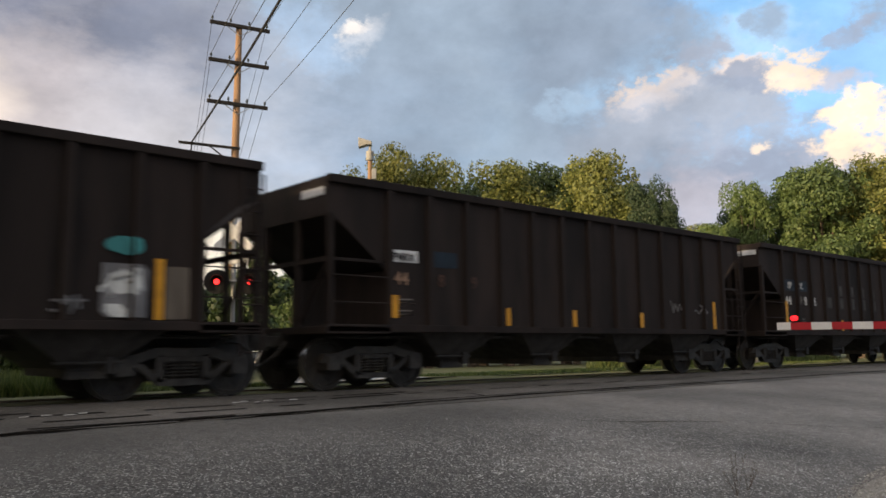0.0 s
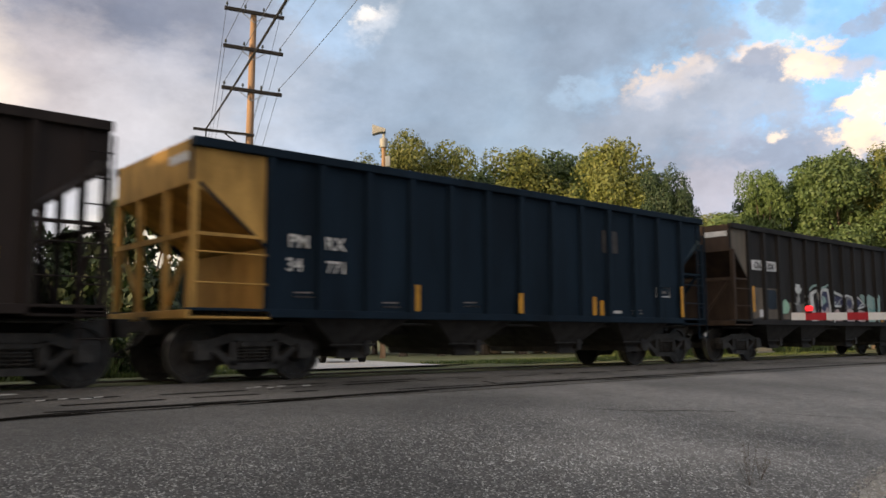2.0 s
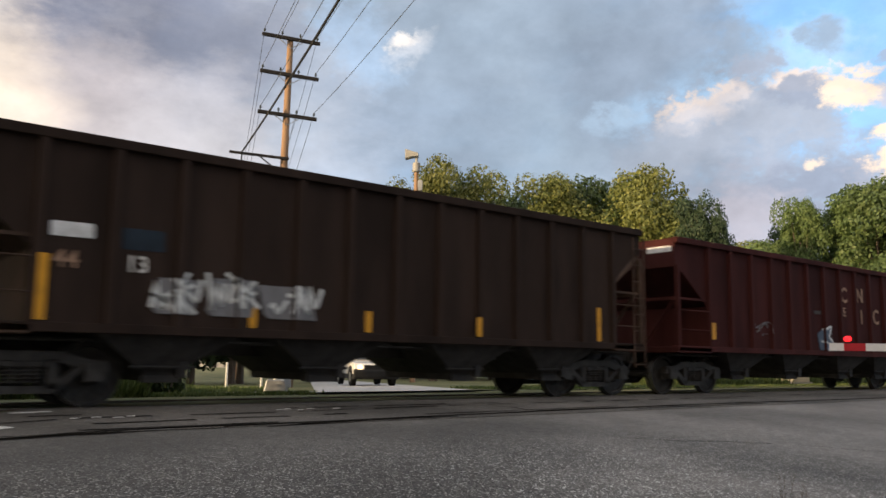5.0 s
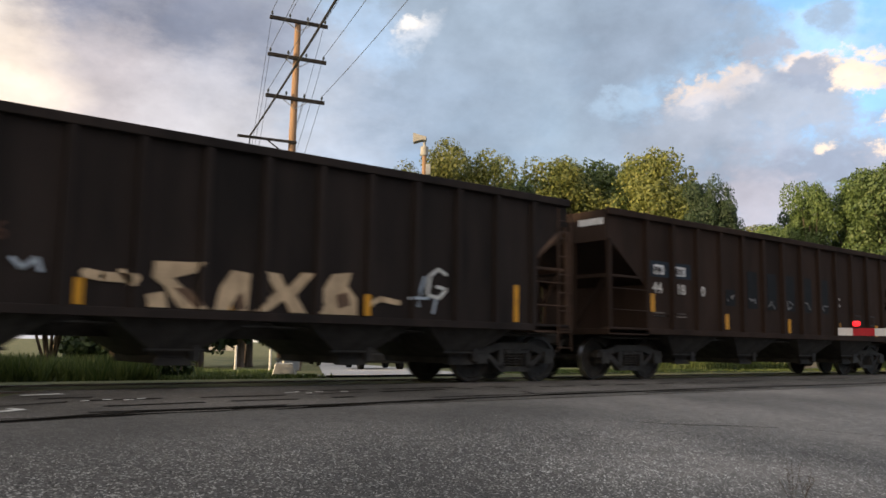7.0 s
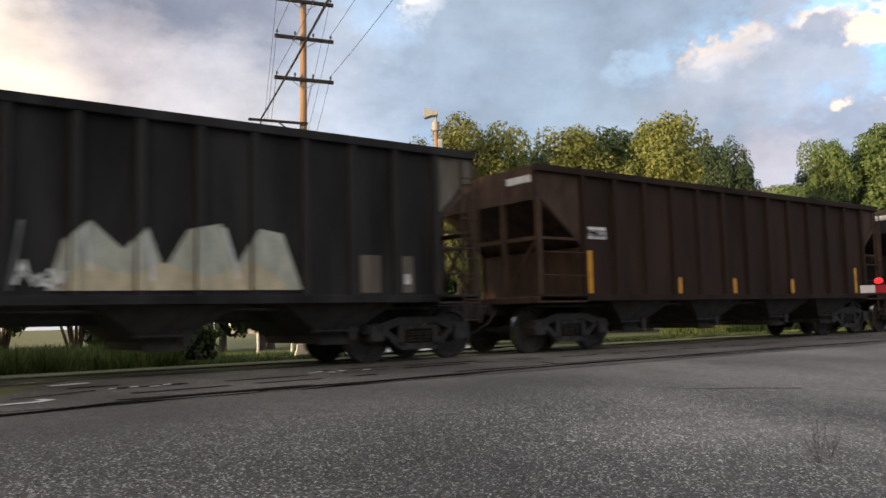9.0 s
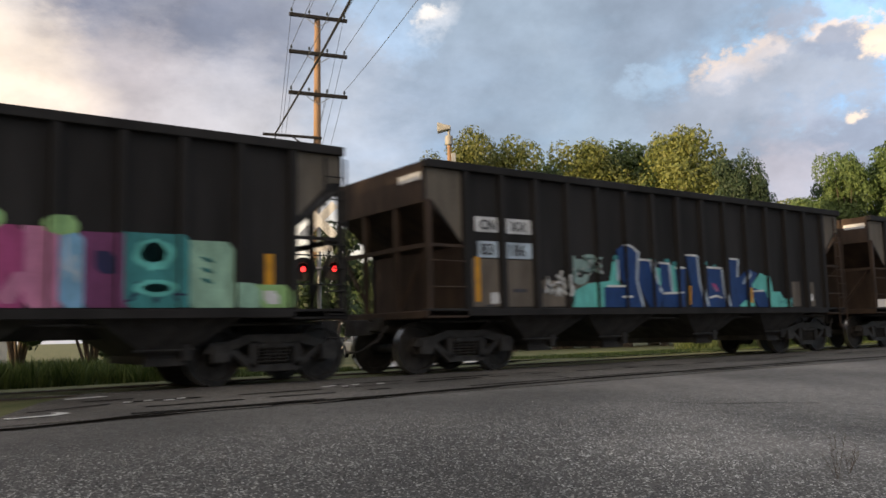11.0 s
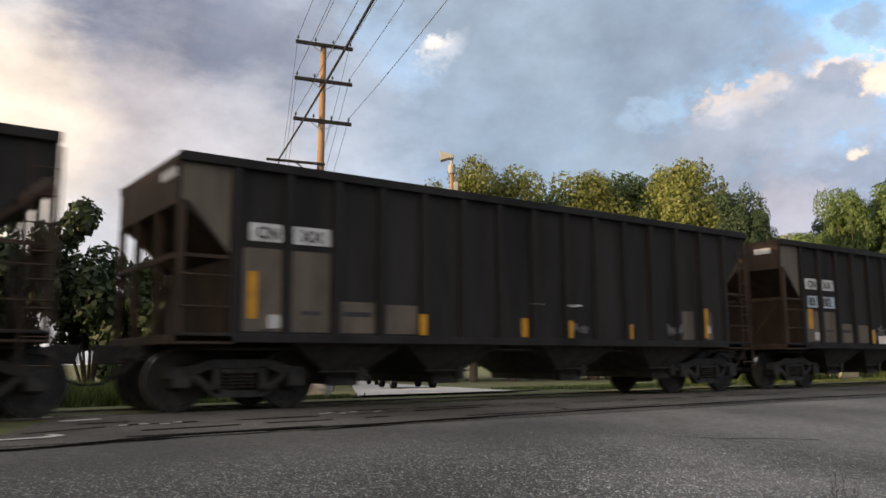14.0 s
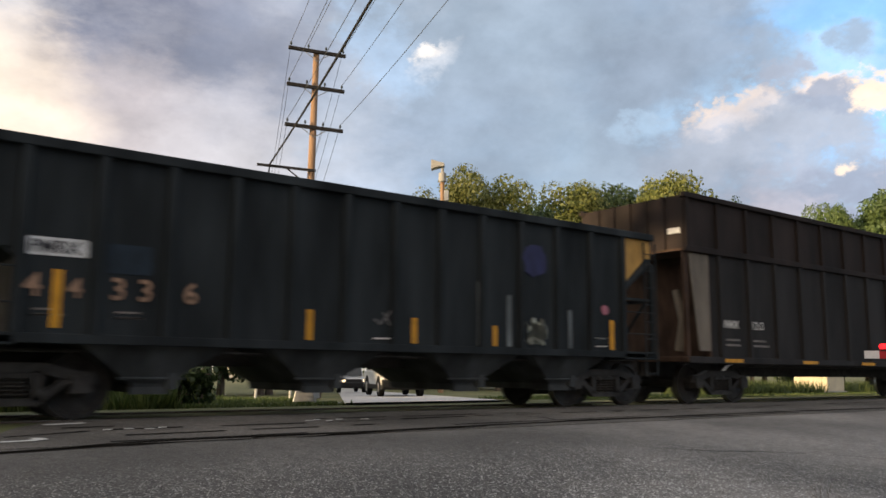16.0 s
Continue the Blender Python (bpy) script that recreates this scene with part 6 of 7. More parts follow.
    add(259.67, P, "slate", "faded blue-grey coal hopper car with orange numbers", side_end=M["yellow_end"], side_end_far=True, side_end_near=False, running=M["dusty"], strips=[(1.77, 1.2, 1.95, 0.11), (5.39, 1.15, 1.62, 0.10), (7.35, 1.15, 1.58, 0.10), (9.13, 1.15, 1.52, 0.09), (12.25, 1.15, 1.75, 0.12)],
        patches=[(1.38, 2.12, 2.12, 2.36, M["plate"]), (2.35, 2.95, 1.95, 2.35, M["blue_patch"])] + small_print(1.5, 1.35) + small_print(2.5, 1.35) + [(11.75, 12.1, 1.2, 1.23, M["letter"]), (11.75, 12.1, 1.36, 1.39, M["letter"]), (6.55, 6.9, 1.2, 1.23, M["letter"]), (8.72, 8.78, 1.15, 2.3, M["streak"]), (9.42, 9.52, 1.15, 2.1, M["streak"]), (11.0, 11.1, 1.15, 1.9, M["streak"])],
        texts=[("PMRX", 1.41, 2.16, 0.23, M["letter_dark"]), ("4", 1.37, 1.60, 0.42, M["letter_rust"]), ("4", 1.89, 1.60, 0.36, M["letter_rust"]), ("3", 2.42, 1.60, 0.42, M["letter_rust"]), ("3", 2.78, 1.60, 0.42, M["letter_rust"]), ("6", 3.40, 1.60, 0.42, M["letter_rust"])],
        spray=[(blob(10.1, 2.8, 0.33, 0.32, 4), SPRAY["navy"], 0), (blob(12.05, 1.95, 0.10, 0.10, 2, jag=0.03), SPRAY["rose"], 0)] + tags([(9.85, 1.2, 0.55, 0.5, "pale", 1, 26, 0.06), (9.85, 1.25, 0.5, 0.4, "pale", 2, 18, 0.04), (6.55, 1.42, 0.35, 0.3, "grey", 3, 7, 0.015)]))


train()


def gondola():
    """The tall high-sided gondola that follows the hoppers."""
    x_ref, length, top, mid = 274.36, 16.4, 4.78, 3.50
    body = BODY["black"]
    rust = BODY["brownblack"]
    car = thing("high_side_gondola", "tall black high-sided gondola car with rusty upper half", "gondola car", pose(x_ref, TRACK_Y, 0))
    skin = HALF - 0.09
    for s in (-1, 1):
        part("lower_side", Build().prism([(0.9, 1.05), (length - 0.9, 1.05), (length - 0.9, mid), (0.9, mid)], s * skin, s * (skin - 0.03)).mesh("lower_side", body), car)
        part("upper_side", Build().prism([(0, mid), (length, mid), (length, top), (0, top)], s * skin, s * (skin - 0.03)).mesh("upper_side", rust), car)
        part("top_chord", Build().box(-0.04, length + 0.04, *sorted((s * (skin - 0.05), s * HALF)), top - 0.12, top).mesh("top_chord", rust, bevel=0.01), car)
        part("belt_rail", Build().box(-0.02, length + 0.02, *sorted((s * (skin - 0.05), s * (HALF - 0.01))), mid - 0.08, mid + 0.06).mesh("belt_rail", rust, bevel=0.01), car)
        part("side_sill", Build().box(0.0, length, *sorted((s * (skin - 0.1), s * (HALF - 0.02))), 0.92, 1.07).mesh("side_sill", body, bevel=0.01), car)
        up = Build().prism([(-0.06, s * skin), (-0.05, s * (HALF - 0.02)), (0.05, s * (HALF - 0.02)), (0.06, s * skin)], mid + 0.06, top - 0.12, "z").mesh("upper_post", rust)
        lo = Build().prism([(-0.06, s * skin), (-0.05, s * (HALF - 0.02)), (0.05, s * (HALF - 0.02)), (0.06, s * skin)], 1.07, mid - 0.08, "z").mesh("lower_post", body)
        for i in range(15):
            part("upper_post", up, car, at=pose(0.08 + i * (length - 0.16) / 14, 0, 0))
            if 0 < i < 14:
                part("lower_post", lo, car, at=pose(0.08 + i * (length - 0.16) / 14, 0, 0))
    for e in (0, 1):
        fl = (lambda x: length - x) if e else (lambda x: x)
        part("end_upper", Build().box(*sorted((fl(0.0), fl(0.05))), -skin, skin, mid, top - 0.05).mesh("end_upper", rust), car)
        for y in (-1.0, -0.5, 0, 0.5, 1.0):
            part("end_post", Build().box(*sorted((fl(-0.05), fl(0.0))), y - 0.05, y + 0.05, mid, top - 0.05).mesh("end_post", rust), car)
        part("end_ledge", Build().box(*sorted((fl(-0.02), fl(0.9))), -skin, skin, mid - 0.06, mid + 0.0).mesh("end_ledge", M["rust_end"]), car)
        part("end_lower", Build().box(*sorted((fl(0.86), fl(0.92))), -skin, skin, 1.05, mid - 0.05).mesh("end_lower", M["rust_end"]), car)
        part("end_deck", Build().box(*sorted((fl(-0.05), fl(0.9))), -HALF + 0.03, HALF - 0.03, 0.95, 1.06).mesh("end_deck", M["rust_end"], bevel=0.01), car)
        for y in (-skin + 0.05, skin - 0.05):
            part("end_stanchion", Build().box(*sorted((fl(0.02), fl(0.1))), y - 0.05, y + 0.05, 1.06, mid - 0.06).mesh("end_stanchion", M["rust_end"]), car)
        part("pale_panel", Build().prism([(fl(0.45), 1.2), (fl(0.88), 1.2), (fl(0.88), mid - 0.1), (fl(0.15), mid - 0.1)], -skin - 0.004, -skin + 0.02).mesh("pale_panel", M["tan_end"]), car, "pale peeling corner plate") if not e else None
        part("brake_housing", Build().tube([(fl(0.5), -0.9, 2.6), (fl(0.45), -1.1, 1.9), (fl(0.4), -1.0, 1.2)], 0.09, 8).mesh("brake_housing", M["tan_end"]), car)
        part("coupler", Build().box(*sorted((fl(-0.76), fl(0.2))), -0.15, 0.15, 0.72, 0.98).mesh("coupler", M["running"], bevel=0.012), car)
        truck = part("truck", SHAPES["bolster"], car, at=pose(fl(1.9), 0, 0))
        for s in (-1, 1):
            part("side_frame", SHAPES["sf"], truck, at=pose(0, s * 0.98, 0))
            part("spring_nest", SHAPES["spring"], truck, at=pose(0, s * 0.98, 0))
        for dx in (-0.889, 0.889):
            w = part("wheelset", SHAPES["ws"], truck, at=pose(dx, 0, 0.458))
            WHEELS.append((w, x_ref + fl(1.9) + dx, dx))
    part("underframe", Build().box(0, length, -0.25, 0.25, 0.62, 0.95).box(3.0, length - 3.0, -1.2, 1.2, 0.86, 0.95).mesh("underframe", M["running"]), car)
    y = -skin - 0.006
    part("lettering", text_mesh("JWMX", 0.26, M["letter"]), car, "stencilled lettering", pose(1.25, y - 0.004, 1.75, 90, 0, 0))
    part("lettering", text_mesh("1213", 0.26, M["letter"]), car, "stencilled lettering", pose(2.5, y - 0.004, 1.75, 90, 0, 0))
    for x0, x1, z in ((1.45, 2.0, 1.45), (2.5, 3.1, 1.45), (1.45, 2.0, 1.33), (2.5, 3.2, 1.33)):
        part("small_print", Build().box(x0, x1, y - 0.002, y + 0.004, z, z + 0.05).mesh("small_print", M["faded"]), car)
    for x in (1.3, 4.6, 7.6):
        part("reflector_strip", Build().box(x, x + 0.7, -HALF + 0.012, -HALF + 0.024, 0.95, 1.03).mesh("reflector_strip", M["strip"]), car)
    part("end_lettering", Build().box(-0.004, 0.0, -1.45, -1.1, 3.85, 3.98).mesh("end_lettering", M["plate"]), car)
    CARS.append((car, x_ref))


gondola()


# ---- crossing signals and gate ----
def far_signal():
    x, y = 9.66, 18.8
    z = ground_z(x, y) - 0.02
    sig = thing("crossing_signal", "crossing signal mast with two lit red lamps and a crossbuck", "crossing signal", pose(x, y, z, 0, 0, -28))
    part("base", Build().prism([(-0.3, 0), (0.3, 0), (0.22, 0.35), (-0.22, 0.35)], -0.28, 0.28).mesh("base", M["galv"], bevel=0.02), sig)
    part("mast", Build().tube([(0, 0, 0.3), (0, 0, 4.3)], 0.06, 12).mesh("mast", M["galv"], smooth=False), sig)
    part("lamp_arm", Build().tube([(-0.42, -0.05, 2.62), (0.42, -0.05, 2.62)], 0.035, 8).mesh("lamp_arm", M["galv"]), sig)
    for sx in (-0.40, 0.40):
        disc = Build().lathe([(-0.10, 0.30), (-0.08, 0.31), (-0.06, 0.30)], (sx, 0, 2.6), 28).mesh("backing_disc", M["black"])
        d = part("backing_disc", disc, sig, "round black lamp backing")
        part("lens", Build().lathe([(-0.14, 0.04), (-0.135, 0.065), (-0.11, 0.072)], (sx, 0, 2.6), 20).mesh("lens", M["red_lens"]), d, "lit red lens")
        hood = Build().prism(arc(sx, 2.6, 0.155, 0.165, 10, 170, 12), -0.34, -0.10).mesh("hood", M["black"])
        part("hood", hood, d)
    for a in (45, -45):
        m = pose(0, -0.09 - 0.02 * (a > 0), 3.86, 0, a, 0)
        part("crossbuck_blade", Build().box(-0.6, 0.6, -0.01, 0.01, -0.11, 0.11).mesh("crossbuck_blade", M["gate_white"]), sig, "white crossbuck blade seen in shade", m)
    part("sign_plate", Build().box(-0.36, 0.36, -0.10, -0.08, 3.05, 3.22).mesh("sign_plate", M["gate_white"]), sig)
    part("bell", Build().lathe([(-0.07, 0.02), (-0.05, 0.12), (0.0, 0.15), (0.04, 0.12)], (0, 0, 4.38), 16).mesh("bell", M["galv"]), sig)
    return sig


far_signal()


def near_gate():
    tip, way = Vector((16.0, 7.8)), Vector((0.722, -0.692))
    z0 = 1.085
    mast_at = tip + way * 6.4
    g = thing("crossing_gate", "lowered crossing gate arm with red and white stripes, lamp lit", "crossing gate",
              pose(mast_at.x, mast_at.y, ground_z(mast_at.x, mast_at.y), 0, 0, math.degrees(math.atan2(-way.y, -way.x))))
    h = z0 - ground_z(mast_at.x, mast_at.y)
    part("base", Build().box(-0.3, 0.3, -0.3, 0.3, -0.02, 0.25).mesh("base", M["galv"], bevel=0.02), g)
    part("mast", Build().tube([(0, 0.25, 0.2), (0, 0.25, 3.2)], 0.06, 12).mesh("mast", M["galv"]), g)
    part("gate_motor", Build().box(-0.25, 0.25, -0.06, 0.35, h - 0.35, h + 0.25).mesh("gate_motor", M["galv"], bevel=0.03), g)
    part("counterweight", Build().prism([(-1.2, h - 0.12), (-0.2, h - 0.12), (-0.2, h + 0.06), (-1.2, h + 0.14)], -0.22, -0.16).mesh("counterweight", M["galv"]), g)
    x, i = 6.4, 0
    widths = [0.27] + [0.41] * 15
    while x > 0.3:
        w = min(widths[i], x - 0.3)
        part("gate_stripe", Build().box(x - w, x, -0.13, -0.10, h - 0.075, h + 0.075).mesh("gate_stripe", M["gate_white" if i % 2 == 0 else "gate_red"]), g, "white arm section" if i % 2 == 0 else "red arm section")
        x -= w
        i += 1
    for lx in (6.05, 3.6, 1.4):
        lamp_part = part("arm_lamp", Build().lathe([(-0.08, 0.035), (-0.075, 0.052), (0.075, 0.052), (0.08, 0.035)], (lx, -0.115, h + 0.16), 14).mesh("arm_lamp", M["tip_lamp"]), g, "lit red arm lamp")
        part("lamp_bracket", Build().box(lx - 0.05, lx + 0.05, -0.14, -0.09, h + 0.07, h + 0.10).mesh("lamp_bracket", M["black"]), lamp_part)
    return g


near_gate()


# ---- poles and wires ----
LINE = Vector((0.29, 0.957))
ARM = Vector((0.968, -0.25))


def insulator(at):
    return Build().lathe([(-0.10, 0.012), (0.0, 0.02), (0.02, 0.05), (0.05, 0.055), (0.07, 0.03), (0.10, 0.045), (0.12, 0.035), (0.14, 0.01)], (0, 0, 0), 10)


def utility_pole(x, y, height, arms, label, bracket=False, lean=0.0):
    z = ground_z(x, y) - 0.3
    turn = math.degrees(math.atan2(ARM.y, ARM.x))
    pole = thing("utility_pole", label, "utility pole", pose(x, y, z, 0, lean, turn), "wooden utility poles")
    part("shaft", Build().tube([(0, 0, 0), (0, 0, height * 0.5), (0, 0, height)], [0.19, 0.165, 0.125], 14).mesh("shaft", M["wood_pole"]), pole)
    ins = insulator(0).mesh("insulator", M["glass_ins"])
    tops = []
    for a in arms:
        h = a - z
        arm = part("crossarm", Build().box(-1.22, 1.24, -0.20, -0.10, h - 0.075, h + 0.075).mesh("crossarm", M["wood_arm"], bevel=0.01), pole, "dark timber crossarm")
        part("arm_brace", Build().tube([(-0.55, -0.15, h - 0.05), (0, -0.16, h - 0.42)], 0.018, 5).tube([(0.55, -0.15, h - 0.05), (0, -0.16, h - 0.42)], 0.018, 5).mesh("arm_brace", M["galv"]), arm)
        for ox in (-1.12, -0.38, 0.38, 1.12):
            part("insulator", ins, arm, at=pose(ox, -0.145, h + 0.14, 90, 0, 0))
            tops.append((pole.matrix_basis @ Vector((ox, -0.145, h + 0.26))))
    if bracket:
        h = bracket - z
        part("bracket_arm", Build().box(-2.25, 0.15, -0.20, -0.12, h - 0.05, h + 0.05).tube([(-1.1, -0.16, h), (0, -0.16, h - 0.75)], 0.03, 6).mesh("bracket_arm", M["wood_arm"]), pole, "long dark cable bracket")
        tops.append(pole.matrix_basis @ Vector((-1.75, -0.16, h + 0.06)))
    return pole, tops


main_pole, main_tops = utility_pole(15.14, 29.74, 14.75, (14.0, 12.42, 10.68), "tall weathered wooden utility pole with three dark crossarms", bracket=8.85, lean=0.6)
far_pole, far_tops = utility_pole(30.0, 66.0, 11.8, (9.8, 8.6, 6.6), "distant wooden utility pole with crossarms")
back_pole, back_tops = utility_pole(15.3 - 0.29 * 52, 29.7 - 0.957 * 52, 15.0, (14.3, 12.7, 10.9), "wooden utility pole beside the road", bracket=9.6)


def wire(a, b, sag, radius, material, label):
    pts = []
    for i in range(25):
        s = i / 24
        p = Vector(a).lerp(Vector(b), s)
        p.z -= sag * 4 * s * (1 - s)
        pts.append(p)
    tagged(new("overhead_wire", Build().tube(pts, radius, 5).mesh("overhead_wire", material)), label, "overhead wire", "wires strung between the poles")


for i, (a, b) in enumerate(zip(main_tops, back_tops)):
    if i in (0, 1, 3, 4, 7, 8, 11):
        wire(a, Vector(b) + Vector((-1.2, 0, 0.4)), 0.9 + 0.1 * (i % 3), 0.011, M["wire"], "thin grey overhead wire between poles")
    if i == 12:
        wire(a, Vector(b) + Vector((-0.55, 0.45, 0)), 0.8, 0.035, M["cable"], "thick black overhead cable between poles")
for i, (a, b) in enumerate(zip(main_tops, far_tops)):
    if i in (0, 3, 4, 7, 8, 10, 11):
        wire(a, b, 0.8, 0.010, M["wire"], "thin grey overhead wire between poles")
wire(main_tops[12], far_tops[8] - Vector((0, 0, 1.0)), 0.6, 0.03, M["cable"], "thick black overhead cable between poles")


def siren():
    x, y = 31.5, 42.5
    z = ground_z(x, y) - 0.1
    top = 14.25
    s = thing("warning_siren", "grey warning siren horn on a tall wooden pole", "siren", pose(x, y, z, 0, 0, -40))
    h = top - z
    part("pole", Build().tube([(0, 0, 0), (0, 0, h - 1.1)], [0.19, 0.14], 12).mesh("pole", M["wood_pole"]), s)
    part("motor_drum", Build().tube([(0, 0, h - 1.15), (0, 0, h - 1.1), (0, 0, h - 0.55), (0, 0, h - 0.5)], [0.22, 0.26, 0.26, 0.2], 16).mesh("motor_drum", M["siren_grey"]), s)
    part("neck", Build().tube([(0, 0, h - 0.5), (0, 0, h - 0.1)], 0.09, 10).mesh("neck", M["siren_grey"]), s)
    b = Build()
    b.v += [(-0.1, -0.1, h - 0.1), (0.05, -0.1, h - 0.1), (0.05, 0.1, h + 0.1), (-0.1, 0.1, h + 0.1)]
    b = Build().prism([(0.12, h - 0.12), (0.12, h + 0.12), (-0.2, h + 0.2), (-0.75, h + 0.38), (-0.75, h - 0.28), (-0.2, h - 0.12)], -0.3, 0.3)
    part("horn", b.mesh("horn", M["siren_grey"], bevel=0.02), s)
    part("control_box", Build().box(0.12, 0.42, -0.15, 0.15, h - 2.4, h - 1.7).mesh("control_box", M["galv"], bevel=0.02), s)


siren()


# ---- trackside cabinet, small posts, vehicles ----
def cabinet():
    x, y = 36.2, 19.5
    z = ground_z(x, y)
    c = thing("signal_cabinet", "pale metal railway signal cabinet in warm evening light", "signal cabinet", pose(x, y, z))
    part("plinth", Build().box(-0.08, 1.58, -0.08, 1.68, -0.05, 0.12).mesh("plinth", M["concrete"]), c)
    part("body", Build().box(0, 1.5, 0, 1.6, 0.12, 2.1).mesh("body", M["cab_paint"], bevel=0.015), c)
    part("door", Build().box(-0.02, 0.0, 0.25, 1.35, 0.25, 1.95).mesh("door", M["cab_paint"], bevel=0.006), c)
    part("handle", Build().box(-0.06, -0.02, 0.34, 0.38, 1.0, 1.2).mesh("handle", M["galv"]), c)
    part("roof", Build().prism([(-0.1, 2.1), (1.6, 2.1), (1.6, 2.16), (0.75, 2.3), (-0.1, 2.16)], -0.1, 1.7).mesh("roof", M["galv"]), c)


M["cab_paint"] = shader("cabinet_paint", (0.60, 0.52, 0.38), 0.5, spread=0.12, scale=2, bump=0.03)
M["car_white"] = shader("silver_car_paint", (0.50, 0.50, 0.50), 0.25, 0.3, spread=0.05, bump=0.0)
M["car_pale"] = shader("white_car_paint", (0.74, 0.74, 0.73), 0.25, 0.0, spread=0.05, bump=0.0)
M["car_dark"] = shader("dark_car_paint", (0.03, 0.032, 0.035), 0.25, 0.2, spread=0.1, bump=0.0)
M["tyre"] = shader("tyre_rubber", (0.012, 0.012, 0.012), 0.85, bump=0.1)
M["rim"] = shader("alloy_rim", (0.45, 0.45, 0.45), 0.3, 0.9, bump=0.0)
M["car_glass"] = shader("car_glass", (0.02, 0.024, 0.028), 0.08, 0.0, spread=0.1, bump=0.0, spec=0.6)
M["headlight"] = glow("lit_headlight", (1.0, 0.72, 0.42), 1.6)
M["siding"] = shader("pale_siding", (0.55, 0.52, 0.46), 0.8, spread=0.15, scale=2, bump=0.1)
M["roofing"] = shader("grey_shingle", (0.10, 0.095, 0.09), 0.9, spread=0.3, scale=5, bump=0.4)
cabinet()


def road_car(x, y, turn, paint, label, tall=1.72, boxy=False):
    z = ground_z(x, y) + 0.014
    c = thing("parked_car", label, "car", pose(x, y, z, 0, 0, turn), "vehicles waiting at the crossing")
    # local: length along -y is the front
    w = 0.90
    hood = 1.08 if boxy else 0.98
    low = [(-2.3, 0.42), (-2.28, 0.72), (-2.15, hood - 0.05), (-0.95, hood + 0.04), (2.2, hood + 0.06), (2.3, 0.75), (2.28, 0.40), (1.75, 0.30), (-1.75, 0.30)]
    part("body", Build().prism([(u, v) for u, v in low], -w, w, "x").mesh("body", paint, bevel=0.03), c)
    rake = 0.15 if boxy else 0.55
    cab = [(-0.95, hood + 0.02), (-0.95 + rake, tall - 0.06), (-0.85 + rake, tall), (1.85, tall), (2.05, tall - 0.08), (2.2, hood + 0.04)]
    part("cabin", Build().prism(cab, -w + 0.08, w - 0.08, "x").mesh("cabin", paint, bevel=0.03), c)
    part("windscreen", Build().prism([(-0.97, hood + 0.10), (-0.97 + rake * 0.85, tall - 0.12), (-0.955 + rake * 0.85, tall - 0.12), (-0.955, hood + 0.10)], -w + 0.16, w - 0.16, "x").mesh("windscreen", M["car_glass"]), c)
    for s in (-1, 1):
        part("side_window", Build().prism([(-0.75 + rake, hood + 0.1), (-0.62 + rake, tall - 0.12), (1.75, tall - 0.12), (1.95, hood + 0.1)], *sorted((s * (w - 0.085), s * (w - 0.07))), "x").mesh("side_window", M["car_glass"]), c)
        part("headlight", Build().tube([(s * 0.66, -2.24, hood - 0.22), (s * 0.66, -2.31, hood - 0.22)], [0.12, 0.10], 14).mesh("headlight", M["headlight"]), c)
        part("mirror", Build().box(*sorted((s * (w + 0.0), s * (w + 0.2))), -0.72, -0.60, hood + 0.08, hood + 0.24).mesh("mirror", paint, bevel=0.02), c)
    part("grille", Build().box(-0.5, 0.5, -2.31, -2.27, hood - 0.34, hood - 0.12).mesh("grille", M["black"]), c)
    part("bumper", Build().prism([(-2.36, 0.40), (-2.38, 0.62), (-2.30, 0.70), (-2.1, 0.70), (-2.1, 0.34), (-2.28, 0.32)], -0.91, 0.91, "x").mesh("bumper", M["black"], bevel=0.02), c, "black plastic lower bumper")
    part("sill", Build().prism([(-2.2, 0.30), (-2.2, 0.50), (2.29, 0.50), (2.29, 0.30)], -0.915, 0.915, "x").mesh("sill", M["black"], bevel=0.02), c, "black plastic sill")
    for s in (-1, 1):
        for yy in (-1.42, 1.42):
            part("wheel_arch", Build().prism(arc(yy, 0.37, 0.37, 0.47, 0, 180, 12), *sorted((s * 0.80, s * 0.925)), "x").mesh("wheel_arch", M["black"]), c)
    for s in (-1, 1):
        for yy in (-1.42, 1.42):
            b = Build()
            b.tube([(s * (w - 0.2), yy, 0.37), (s * (w - 0.18), yy, 0.37), (s * (w + 0.0), yy, 0.37), (s * (w + 0.02), yy, 0.37)], [0.33, 0.37, 0.37, 0.34], 20)
            t = part("wheel", b.mesh("wheel", M["tyre"]), c)
            part("rim", Build().tube([(s * (w + 0.0), yy, 0.37), (s * (w + 0.03), yy, 0.37)], [0.22, 0.20], 16).mesh("rim", M["rim"]), t)


road_car(19.2, 29.25, -22, M["car_pale"], "white sport utility car with its headlights lit waiting at the crossing", 1.76)
road_car(26.8, 46.2, -20, M["car_white"], "silver estate car waiting on the road behind", 1.72)
road_car(35.8, 66.5, -30, M["car_dark"], "dark car further back on the road", 1.6)
for k, (x, y, h) in enumerate(((11.9, 26.8, 0.9), (13.6, 27.6, 0.8), (8.5, 23.0, 0.7))):
    thing("marker_post", "short pale marker post standing in the grass", "post", pose(x, y, ground_z(x, y) - 0.05), "marker posts by the drive",
          Build().tube([(0, 0, 0), (0, 0, h), (0, 0, h + 0.03)], [0.05, 0.045, 0.02], 8).mesh("marker_post", M["paint_white"]))


